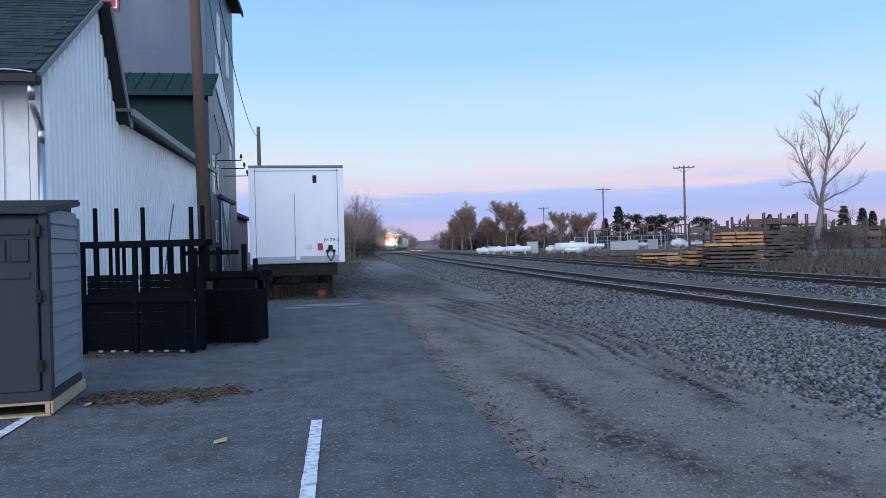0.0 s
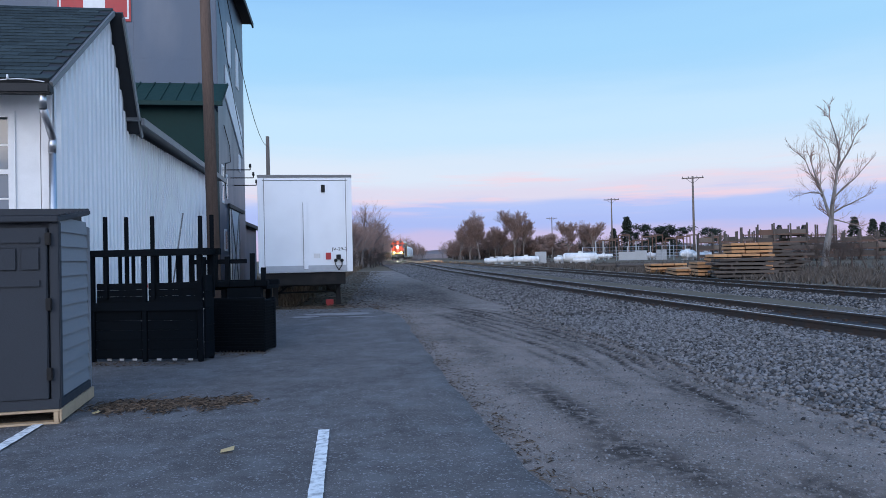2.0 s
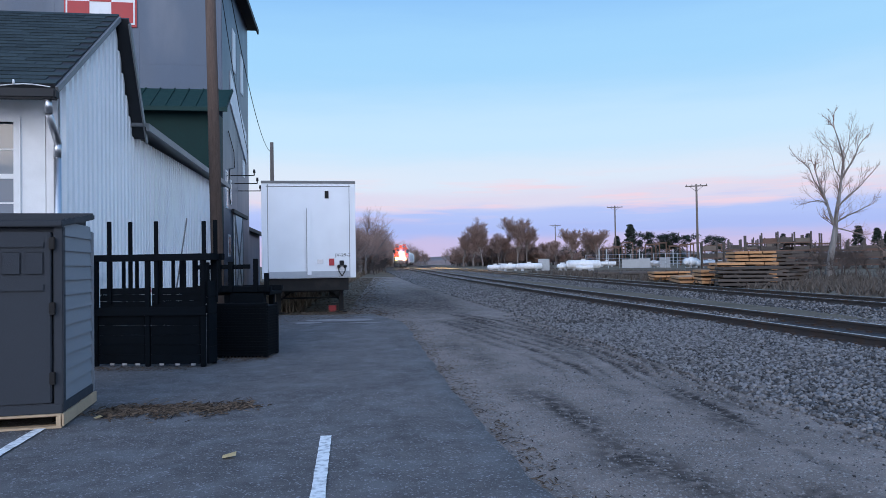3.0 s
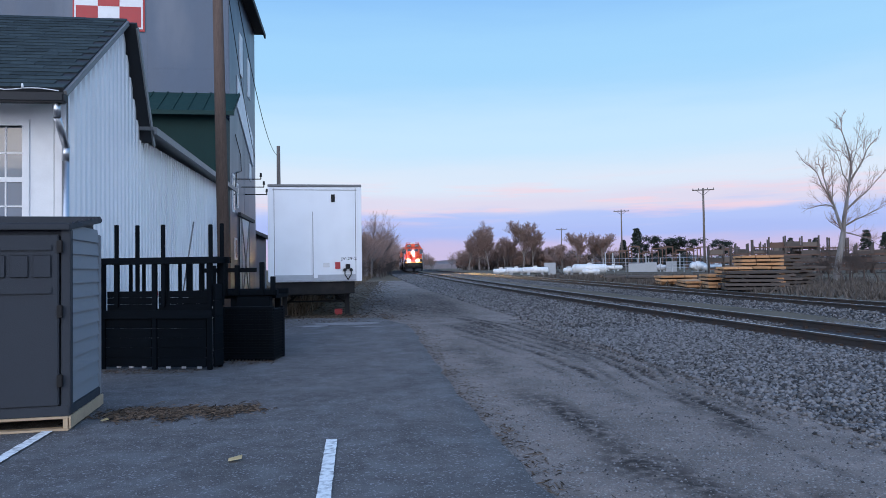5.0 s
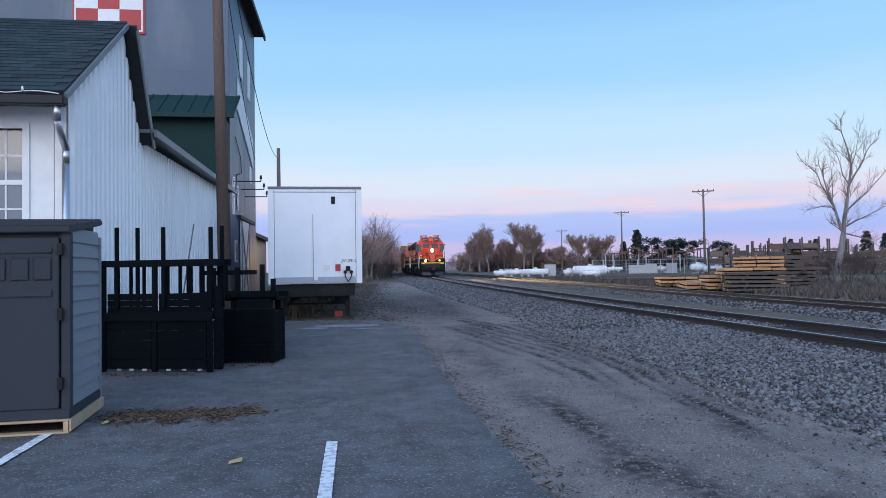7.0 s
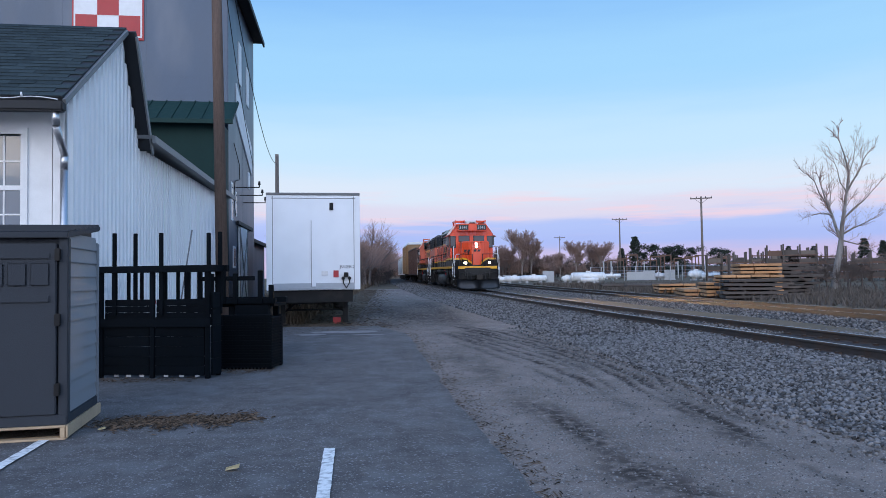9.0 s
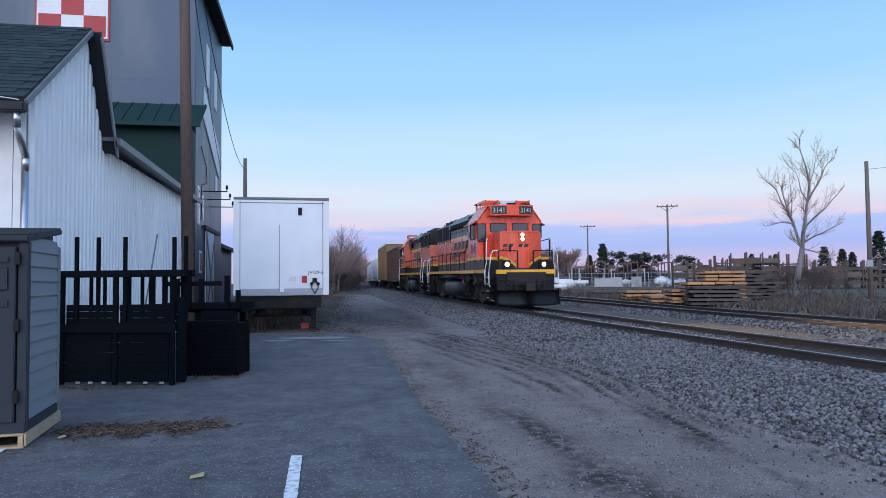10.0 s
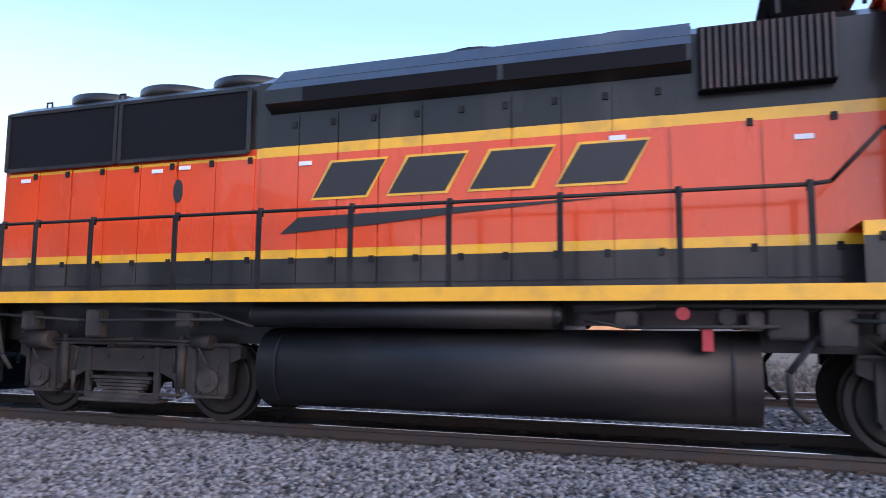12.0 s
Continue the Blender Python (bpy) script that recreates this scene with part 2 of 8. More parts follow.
def thing(name, at, label, category, group="", kind=""):
    ob = new(name)
    ob.empty_display_size = 0.2
    ob.matrix_basis = Matrix.Translation((0, 0, rise(round(at.translation.y, 1)) if at.translation.y > 24 else 0)) @ at
    return tagged(ob, label, category, group, kind)


def boxpart(name, dims, material, parent, label="", bevel=0.0, at=None):
    bm = bmesh.new()
    bm_box(bm, *dims)
    return part(name, bm, material, parent, label, bevel, at)


# ---- lie of the land ----
RAIL_Z = 0.33
# centre line of the main track, x at y
LINE_Y = [-160, -90, -40, -20, -5, 0, 5, 10, 15, 20, 25, 30, 40, 50, 60, 80, 100, 120, 150, 200, 250, 320, 400]
LINE_X = [52.0, 29.4, 16.5, 12.4, 9.64, 8.92, 8.18, 7.43, 6.67, 5.90, 5.12, 4.32, 2.72, 1.10, -0.28, -2.62, -5.15, -7.62, -10.7, -14.0, -15.6, -16.0, -15.0]
TRACK_GAP = 6.1   # from the main track's centre to the siding's
RISE_Y = [16, 28, 38, 48, 57, 75, 90, 115, 193, 400]
RISE_Z = [0, 0.06, 0.15, 0.235, 0.31, 0.42, 0.50, 0.62, 0.80, 0.90]


@functools.lru_cache(None)
def rise(y):
    """How far the land has climbed at y; the line runs up a slight grade."""
    return sum(float(np.interp(y + k, RISE_Y, RISE_Z)) for k in (-6, -3, 0, 3, 6)) / 5
_ys = np.linspace(-160, 400, 2241)
_xs = np.interp(_ys, LINE_Y, LINE_X)
for _ in range(3):
    _k = np.ones(33) / 33
    _xs = np.convolve(np.pad(_xs, 16, mode="reflect", reflect_type="odd"), _k, mode="valid")
_ss = np.concatenate([[0], np.cumsum(np.hypot(np.diff(_xs), np.diff(_ys)))])
_ss -= np.interp(0, _ys, _ss)


def track(s, off=0.0):
    """Place and heading of the track at s metres along it; off: metres to the camera's far side."""
    x, y = float(np.interp(s, _ss, _xs)), float(np.interp(s, _ss, _ys))
    dx, dy = float(np.interp(s + 1, _ss, _xs) - np.interp(s - 1, _ss, _xs)), float(np.interp(s + 1, _ss, _ys) - np.interp(s - 1, _ss, _ys))
    d = math.hypot(dx, dy)
    tx, ty = dx / d, dy / d
    return x + ty * off, y - tx * off, tx, ty


def line_x(y):
    return float(np.interp(y, _ys, _xs))


def smooth(a, b, v):
    k = min(1.0, max(0.0, (v - a) / (b - a)))
    return k * k * (3 - 2 * k)


def ground_z(x, y):
    return 0.15 * smooth(7, 20, y) + rise(round(y, 2))


def asphalt_edge(y):
    """x of the ragged edge between tarmac and dirt."""
    return float(np.interp(y, [-30, 4.8, 6.5, 8.5, 10.8, 14, 17.5, 20], [3.2, 0.66, 0.36, 0.02, -0.28, -0.72, -1.2, -2.2])) + 0.07 * noise.noise((0.3, y * 1.6, 0)) + 0.03 * noise.noise((4.3, y * 7, 0))


# ---- setting: ground, tarmac, ballast, tracks ----
def grid_mesh(xs, ys, zf):
    verts, faces = [], []
    for y in ys:
        for x in xs:
            verts.append((x, y, zf(x, y)))
    nx = len(xs)
    for j in range(len(ys) - 1):
        for i in range(nx - 1):
            a = j * nx + i
            faces.append((a, a + 1, a + nx + 1, a + nx))
    return verts, faces


def raw(name, verts, faces, material, smooth_faces=False):
    me = bpy.data.meshes.new(name)
    me.from_pydata(verts, [], faces)
    me.materials.append(material)
    if smooth_faces:
        me.polygons.foreach_set("use_smooth", [True] * len(me.polygons))
    me.update()
    return new(name, me)


def far_z(x, y):
    return -0.06 + ground_z(x, y) - 0.1 * smooth(10, 18, x - line_x(max(-150, min(390, y))))


def steps(values):
    return sorted(set(round(v, 3) for v in values))


gx = steps([-1500, -700, -300, -150, -80] + [i * 4.0 for i in range(-12, 40)] + [200, 320, 600, 1000, 1600])
gy = steps([-600, -250, -120, -60] + [i * 4.0 for i in range(-9, 60)] + [260, 320, 450, 700, 1200, 2500, 4200])
v, f = grid_mesh(gx, gy, far_z)
tagged(raw("ground", v, f, M_GROUND, True), "dry brown winter grass and bare earth", "ground", kind="structure")

# dirt strip between the tarmac and the track, with wheel ruts pressed into it
SWEEP = [(-0.75, 21.9), (1.21, 16.3), (2.19, 13.4), (2.54, 11.7), (2.68, 9.1), (2.74, 7.6), (2.80, 6.3), (2.95, 4.4)]
INNER = [(-0.9, 19.6), (0.75, 14.4), (1.52, 11.95), (1.80, 10.5), (2.0, 8.5), (2.15, 6.2)]
OUTER = [(0.2, 21.0), (2.0, 16.0), (3.2, 12.6), (3.75, 10.2), (4.2, 7.4)]
# line, sideways offset, half width, depth of the mark, from y to y
RUTS = [(SWEEP, 0.0, 0.055, 1.0, 5.6, 21), (SWEEP, -0.19, 0.04, 0.7, 8.0, 20), (SWEEP, 0.24, 0.05, 0.8, 9.0, 21), (SWEEP, 0.42, 0.04, 0.6, 7.4, 18), (SWEEP, -0.45, 0.05, 0.5, 10.5, 19),
        (INNER, 0.0, 0.06, 0.7, 8.4, 19), (INNER, 0.22, 0.04, 0.6, 9.5, 18), (INNER, -0.3, 0.05, 0.4, 10.0, 17), (OUTER, 0.0, 0.06, 0.5, 7.8, 20), (OUTER, 0.3, 0.05, 0.4, 10, 19)]
# damp patches: x, y, half width, half length, strength
DAMP = [(0.76, 8.8, 0.20, 0.75, 0.55), (1.09, 8.2, 0.22, 0.7, 0.5), (1.3, 7.0, 0.22, 0.8, 0.75), (1.41, 5.7, 0.32, 0.55, 0.95), (1.72, 5.0, 0.18, 0.5, 0.8), (2.4, 4.7, 0.35, 0.35, 0.8), (3.05, 8.1, 0.22, 0.8, 0.7),
        (0.46, 11.5, 0.25, 1.2, 0.5), (1.9, 13.6, 0.5, 1.6, 0.5), (0.4, 17.0, 0.5, 1.8, 0.6), (2.6, 6.9, 0.18, 0.5, 0.7), (1.15, 7.5, 0.14, 0.9, 0.6), (2.65, 8.0, 0.2, 0.8, 0.6), (3.4, 10.4, 0.3, 1.2, 0.45), (0.0, 13.2, 0.2, 1.2, 0.45),
        (-1.6, 24.5, 0.9, 3.0, 0.7), (-3.0, 29, 0.9, 4.0, 0.6), (-0.5, 27, 0.6, 3.0, 0.55), (-1.4, 33, 0.8, 4.0, 0.5), (-0.2, 22.5, 0.7, 2.0, 0.6), (-3.6, 24, 0.6, 3.0, 0.7), (-2.2, 21, 0.5, 1.5, 0.55), (-2.4, 32, 3.2, 11.0, 0.5)]


@functools.lru_cache(None)
def rut_row(y):
    """Centre, half width and strength of each rut at this y."""
    row = []
    for line, off, w, k, y0, y1 in RUTS:
        fade = smooth(y0 - 0.6, y0 + 0.8, y) * (1 - smooth(y1 - 2.5, y1, y))
        fade *= 0.55 + 0.9 * noise.noise((off * 7, y * 0.7, 5)) if fade > 0 else 0
        if fade > 0.02:
            cx = float(np.interp(y, [p[1] for p in line][::-1], [p[0] for p in line][::-1]))
            row.append((cx + off * (1 + 0.03 * (y - 8)) + 0.07 * noise.noise((off, y * 0.6, 3)), w * (1 + 0.05 * max(0, y - 8)), k * fade))
    return row


def rut_mark(x, y):
    """Depth pressed into the lane and dampness of the soil."""
    z = wet = 0.0
    for cx, w, k in rut_row(round(y, 2)):
        d = abs(x - cx)
        if d < 6 * w:
            g = math.exp(-(d / w) ** 2)
            z += k * (-0.026 * g + 0.014 * math.exp(-((d - 2.3 * w) / w) ** 2))
            wet += 2.0 * k * math.exp(-(d / (1.25 * w)) ** 2)
    for cx, cy, hw, hl, k in DAMP:
        dx, dy = (x - cx + 0.09 * (y - cy)) / hw, (y - cy) / hl
        if abs(dx) < 2.5 and abs(dy) < 2.5:
            wet += k * math.exp(-dx * dx - dy * dy)
    return z, min(1.0, wet)


def dirt_z(x, y):
    return ground_z(x, y) - 0.012 + rut_mark(x, y)[0] + 0.02 * noise.noise((x * 1.1, y * 1.1, 0)) + 0.012 * noise.noise((x * 5, y * 5, 1))


dv, df, wetness = [], [], []
dys = [-25 + i * 0.5 for i in range(50)] + [i * 0.09 for i in range(0, 240)] + [21.6 + i * 0.7 for i in range(60)]
DN = 160
for y in dys:
    x0 = asphalt_edge(min(y, 20)) - 0.25 if y < 20 else -3.0 - (y - 20) * 0.09
    x1 = line_x(y) - 3.4
    for i in range(DN + 1):
        x = x0 + (x1 - x0) * i / DN
        dv.append((x, y, dirt_z(x, y)))
        wetness.append(rut_mark(x, y)[1])
for j in range(len(dys) - 1):
    for i in range(DN):
        a = j * (DN + 1) + i
        df.append((a, a + 1, a + DN + 2, a + DN + 1))
lane = raw("dirt_lane", dv, df, M_DIRT, True)
lane.data.attributes.new("damp", "FLOAT", "POINT").data.foreach_set("value", wetness)
tagged(lane, "compacted gravel and dirt lane with wheel ruts", "dirt lane", kind="structure")

# tarmac
av, af = [], []
ays = [-25 + i for i in range(27)] + [2 + i * 0.12 for i in range(150)]
for y in ays:
    e = asphalt_edge(y)
    row = [-30, -14, -9, -7] + [-6 + i * 0.75 for i in range(7)]
    row = [x for x in row if x < e - 0.3] + [e - 0.28, e - 0.05, e]
    while len(row) < 14:
        row.insert(4, (row[3] + row[4]) / 2)
    av += [(x, y, ground_z(x, y) + 0.03 + 0.008 * noise.noise((x * 0.6, y * 0.6, 0)) - (0.05 if i == 13 else 0)) for i, x in enumerate(row)]
for j in range(len(ays) - 1):
    for i in range(13):
        a = j * 14 + i
        af.append((a, a + 1, a + 15, a + 14))
tagged(raw("car_park", av, af, M_ASPHALT, True), "worn dark grey tarmac with a ragged edge", "tarmac", kind="structure")


def paint(name, pts, width):
    bm = bmesh.new()
    row = []
    n = 60
    for i in range(n + 1):
        k = i / n
        x, y = pts[0][0] + (pts[1][0] - pts[0][0]) * k, pts[0][1] + (pts[1][1] - pts[0][1]) * k
        dx, dy = pts[1][0] - pts[0][0], pts[1][1] - pts[0][1]
        d = math.hypot(dx, dy)
        w = width / 2 * (1 + 0.12 * noise.noise((x * 9, y * 9, 2)))
        z = ground_z(x, y) + 0.043
        row.append((bm.verts.new((x - dy / d * w, y + dx / d * w, z)), bm.verts.new((x + dy / d * w, y - dx / d * w, z))))
    for a, b in zip(row[:-1], row[1:]):
        bm.faces.new((a[0], a[1], b[1], b[0]))
    return tagged(part(name, bm, M_PAINT_LINE), "worn white painted parking line on tarmac", "road marking", kind="structure")


paint("parking_line", ((-0.80, 4.0), (-1.145, 6.42)), 0.098)
paint("parking_line", ((-3.6, 5.0), (-3.95, 6.85)), 0.1)


def ballast_z(off, y):
    """Height of the double ballast bed; off from the main track's centre."""
    up = rise(round(y, 1))
    top = 0.17 + up
    if off < -1.6:
        k = min(1.0, (-1.6 - off) / 2.7)
        return top + (ground_z(0, y) - 0.03 - top) * k ** 0.85 - (0.15 if off < -4.35 else 0)
    return float(np.interp(off, [-1.6, 1.6, 2.5, 3.5, 4.5, 7.7, 8.9, 10.5], [top, top, 0.05 + up, 0.03 + up, top, top, 0.05 + up, -0.25 + up]))


def strip(name, offs, s0, s1, step, material, label, category):
    verts, faces = [], []
    ss = np.arange(s0, s1, step)
    for s in ss:
        for o in offs:
            x, y, tx, ty = track(s, o)
            verts.append((x, y, ballast_z(o, y) + 0.02 * noise.noise((x * 1.5, y * 1.5, 5))))
    k = len(offs)
    for j in range(len(ss) - 1):
        for i in range(k - 1):
            a = j * k + i
            faces.append((a, a + 1, a + k + 1, a + k))
    return tagged(raw(name, verts, faces, material, True), label, category, kind="structure")


strip("ballast_bed", [-4.6, -4.0, -3.4, -2.8, -2.3, -1.9, -1.5, -0.8, 0, 0.8, 1.6, 2.0, 2.5, 3.0, 3.5, 4.0, 4.5, 6.1, 7.7, 8.9, 10.5], -70, 330, 1.0, M_BALLAST_BED, "grey crushed stone ballast bed under two tracks", "ballast")

# crushed stones, joined
rng = np.random.default_rng(5)


def stones(count, s_range, off_range, size, name, bias=1.0):
    base = np.array([(0, 0, 1), (0.9, 0, 0.1), (0.2, 0.95, -0.1), (-0.8, 0.5, 0.15), (-0.75, -0.6, -0.1), (0.3, -0.9, 0.2), (0, 0, -0.9)])
    tri = np.array([(0, 1, 2), (0, 2, 3), (0, 3, 4), (0, 4, 5), (0, 5, 1), (6, 2, 1), (6, 3, 2), (6, 4, 3), (6, 5, 4), (6, 1, 5)])
    s = s_range[0] + (s_range[1] - s_range[0]) * rng.random(count) ** bias
    o = rng.uniform(*off_range, count)
    x, y = np.interp(s, _ss, _xs), np.interp(s, _ss, _ys)
    h = np.arctan2(np.interp(s + 1, _ss, _xs) - np.interp(s - 1, _ss, _xs), np.interp(s + 1, _ss, _ys) - np.interp(s - 1, _ss, _ys))
    px, py = x + np.cos(h) * o, y - np.sin(h) * o
    pz = np.array([max(ballast_z(q, w), dirt_z(e, w) if q < -3.2 else -1) for q, w, e in zip(o, py, px)])
    keep = ~((np.abs(o) < 1.35) & (rng.random(count) < 0.5))
    r = size * rng.uniform(0.55, 1.35, count)
    jit = base[None] * rng.uniform(0.65, 1.25, (count, 7, 3))
    a, b = rng.uniform(0, 6.283, count), rng.uniform(-0.9, 0.9, count)
    ca, sa, cb, sb = np.cos(a), np.sin(a), np.cos(b), np.sin(b)
    X, Y, Z = jit[..., 0], jit[..., 1], jit[..., 2] * 0.8
    Y, Z = Y * cb[:, None] - Z * sb[:, None], Y * sb[:, None] + Z * cb[:, None]
    X, Y = X * ca[:, None] - Y * sa[:, None], X * sa[:, None] + Y * ca[:, None]
    P = np.stack([X * r[:, None] + px[:, None], Y * r[:, None] + py[:, None], Z * r[:, None] + pz[:, None] + 0.3 * r[:, None]], -1)[keep]
    m = len(P)
    F = (tri[None] + (np.arange(m) * 7)[:, None, None]).reshape(-1, 3)
    me = bpy.data.meshes.new(name)
    me.vertices.add(m * 7)
    me.vertices.foreach_set("co", P.reshape(-1))
    me.loops.add(len(F) * 3)
    me.loops.foreach_set("vertex_index", F.reshape(-1))
    me.polygons.add(len(F))
    me.polygons.foreach_set("loop_start", np.arange(len(F)) * 3)
    me.update()
    me.validate()
    me.materials.append(M_STONE)
    return tagged(new(name, me), "loose angular grey ballast stones", "ballast", kind="stuff")


stones(48000, (-3, 17), (-4.25, -0.9), 0.032, "ballast_stones")
stones(1500, (-3, 20), (-4.7, -4.1), 0.024, "ballast_stones")
stones(500, (-3, 20), (-6.0, -4.6), 0.015, "ballast_stones")
stones(36000, (16, 48), (-4.3, 4.6), 0.038, "ballast_stones", 1.2)
stones(9000, (-4, 17), (0.9, 4.6), 0.042, "ballast_stones")
stones(10000, (10, 60), (4.5, 9.0), 0.045, "ballast_stones")
stones(18000, (46, 100), (-4.2, 4.6), 0.055, "ballast_stones", 1.2)

GAUGE = 1.435


def rail_mesh(off, s0, s1, name, label):
    """A T-section rail swept along the track: foot, web, head."""
    prof = [(-0.07, 0), (0.07, 0), (0.07, 0.012), (0.012, 0.03), (0.012, 0.12), (0.036, 0.13), (0.036, 0.16), (0.028, 0.17), (-0.028, 0.17), (-0.036, 0.16), (-0.036, 0.13), (-0.012, 0.12), (-0.012, 0.03), (-0.07, 0.012)]
    ss = list(np.arange(s0, s1, 2.0))
    verts, faces, mats = [], [], []
    for s in ss:
        for o, z in prof:
            x, y, tx, ty = track(s, off + o)
            verts.append((x, y, RAIL_Z - 0.17 + z + rise(round(y, 1))))
    k = len(prof)
    for j in range(len(ss) - 1):
        for i in range(k):
            a, b = j * k + i, j * k + (i + 1) % k
            faces.append((a, b, b + k, a + k))
            mats.append(1 if i == 7 else 0)
    ob = raw(name, verts, faces, M_RAIL)
    ob.data.materials.append(M_RAIL_TOP)
    ob.data.polygons.foreach_set("material_index", mats)
    return tagged(ob, label, "rail", kind="structure")


for c in (0.0, TRACK_GAP):
    for side in (-1, 1):
        rail_mesh(c + side * (GAUGE / 2 + 0.036), -70, 330, "rail", "rusty steel rail with a polished head")

# ties under the rails, bedded in the ballast, with a plate and clips at each rail
bm = bmesh.new()
bm_box(bm, -1.29, 1.29, -0.11, 0.11, -0.17, 0)
TIE = mesh_of(bm, "tie", M_TIE, 0.008)
bm = bmesh.new()
for sgn in (-1, 1):
    bm_box(bm, sgn * 0.753 - 0.17, sgn * 0.753 + 0.17, -0.09, 0.09, 0, 0.018)
    for q in (-0.1, 0.1):
        bm_box(bm, sgn * 0.753 + q - 0.03, sgn * 0.753 + q + 0.03, -0.05, 0.05, 0.018, 0.055)
PLATE = mesh_of(bm, "tie_plates", M_RAIL)
ties = thing("ties", Matrix.Identity(4), "dark creosoted timber ties set in the ballast", "railway ties", kind="structure")
for c, s0, s1 in ((0.0, -8.0, 62.0), (TRACK_GAP, 0.0, 70.0)):
    for i in range(int((s1 - s0) / 0.52)):
        x, y, tx, ty = track(s0 + i * 0.52, c)
        m = pose(x, y, RAIL_Z - 0.172 + rise(round(y, 1)), 0, 0, math.degrees(math.atan2(-tx, ty)))
        piece("tie", TIE, ties, m)
        if c == 0.0:
            piece("tie_plate", PLATE, ties, m)

# ---- the feed mill buildings ----
YAW_B = 9.0
MILL = Matrix.Translation((0, 0, EYE_H)) @ Matrix.Scale(1.16, 4) @ pose(-4.9, 8.95, -EYE_H, 0, 0, YAW_B + 90)   # local x runs away from the camera, local y to its left


def corrugated(name, outline, pitch, depth, material, parent, at, label="", step=None):
    """A ribbed sheet: outline gives z bottom and top at x; ribs stand out in -y."""
    n_x = [p[0] for p in outline]
    lo, hi = [p[1] for p in outline], [p[2] for p in outline]
    bm = bmesh.new()
    cols = []
    x, xe = n_x[0], n_x[-1]
    xs = []
    while x < xe:
        xs += [(x, 0), (x + pitch * 0.3, 0), (x + pitch * 0.42, depth), (x + pitch * 0.88, depth)]
        x += pitch
    xs = [p for p in xs if p[0] < xe] + [(xe, 0)]
    for n in n_x[1:-1]:
        xs.append((n, 0))
    xs.sort()
    for x, d in xs:
        z0, z1 = float(np.interp(x, n_x, lo)), float(np.interp(x, n_x, hi))
        cols.append((bm.verts.new((x, -d, z0)), bm.verts.new((x, -d, z1))))
    for a, b in zip(cols[:-1], cols[1:]):
        bm.faces.new((a[0], b[0], b[1], a[1]))
    return part(name, bm, material, parent, label, at=at)


mill = thing("white_mill_building", MILL, "white corrugated metal mill building with a dark shingle roof", "building")
I4 = Matrix.Identity(4)
WALL_TOP = [(0, 3.90), (2.14, 5.36), (3.10, 3.80), (12.2, 3.92)]
bm = bmesh.new()
bm_prism(bm, [(0.0, -0.2)] + [(x, z - 0.03) for x, z in WALL_TOP] + [(12.2, -0.2)], 0.04, 0.16, "y")
part("gable_wall", bm, M_WHITE, mill)
corrugated("wall_cladding", [(0, 0.25, 3.90), (2.14, 0.25, 5.36), (3.10, 0.25, 3.80), (12.2, 0.25, 3.92)], 0.19, 0.05, M_WHITE_METAL, mill, I4, "white ribbed metal siding")
# front wall with a window opening, facing the car park
FW, WX0, WX1, WZ0, WZ1 = 9.0, 0.53, 1.41, 2.06, 3.40
bm = bmesh.new()
for y0, y1, z0, z1 in ((0.17, WX0, -0.2, 3.84), (WX1, FW, -0.2, 3.84), (WX0, WX1, -0.2, WZ0), (WX0, WX1, WZ1, 3.84)):
    bm_box(bm, 0.0, 0.15, y0, y1, z0, z1)
part("front_wall", bm, M_WHITE, mill)
bm = bmesh.new()
bm_box(bm, 0.0, 0.16, 0.02, 0.14, -0.2, 3.8)
bm.verts.ensure_lookup_table()
for q in bm.verts:
    q.co.x -= 0.02
part("corner_board", bm, M_WHITE, mill, bevel=0.004)
win = part("window", bmesh.new(), M_WHITE, mill)
bm = bmesh.new()
for y0, y1, z0, z1 in ((WX0 - 0.08, WX0, WZ0 - 0.08, WZ1 + 0.08), (WX1, WX1 + 0.08, WZ0 - 0.08, WZ1 + 0.08), (WX0, WX1, WZ0 - 0.08, WZ0), (WX0, WX1, WZ1, WZ1 + 0.08)):
    bm_box(bm, -0.03, 0.1, y0, y1, z0, z1)
part("window_frame", bm, M_WHITE, win)
bm = bmesh.new()
zm = (WZ0 + WZ1) / 2
bm_box(bm, 0.03, 0.08, WX0, WX1, zm - 0.03, zm + 0.03)
for z0, z1 in ((WZ0, zm), (zm, WZ1)):
    bm_box(bm, 0.04, 0.07, WX0, WX1, (z0 + z1) / 2 - 0.01, (z0 + z1) / 2 + 0.01)
    for k in (1, 2, 3):
        y = WX0 + (WX1 - WX0) * k / 4
        bm_box(bm, 0.04, 0.07, y - 0.01, y + 0.01, z0, z1)
part("glazing_bars", bm, M_WHITE, win)
boxpart("pane", (0.05, 0.056, WX0, WX1, WZ0, WZ1), M_GLASS, win, "reflecting window glass")


def slab(bm, a, b, x_depth0, x_depth1, thick):
    """A roof slab between profile points a and b (x, z), spanning local y."""
    d = Vector((b[0] - a[0], 0, b[1] - a[1])).normalized()
    nrm = Vector((-d.z, 0, d.x)) * thick
    pts = []
    for y in (x_depth0, x_depth1):
        for p in (a, b):
            pts.append(Vector((p[0], y, p[1])))
    vs = [bm.verts.new(p) for p in pts] + [bm.verts.new(p + nrm) for p in pts]
    for fa in ((0, 2, 3, 1), (4, 5, 7, 6), (0, 1, 5, 4), (2, 6, 7, 3), (0, 4, 6, 2), (1, 3, 7, 5)):
        bm.faces.new([vs[i] for i in fa])


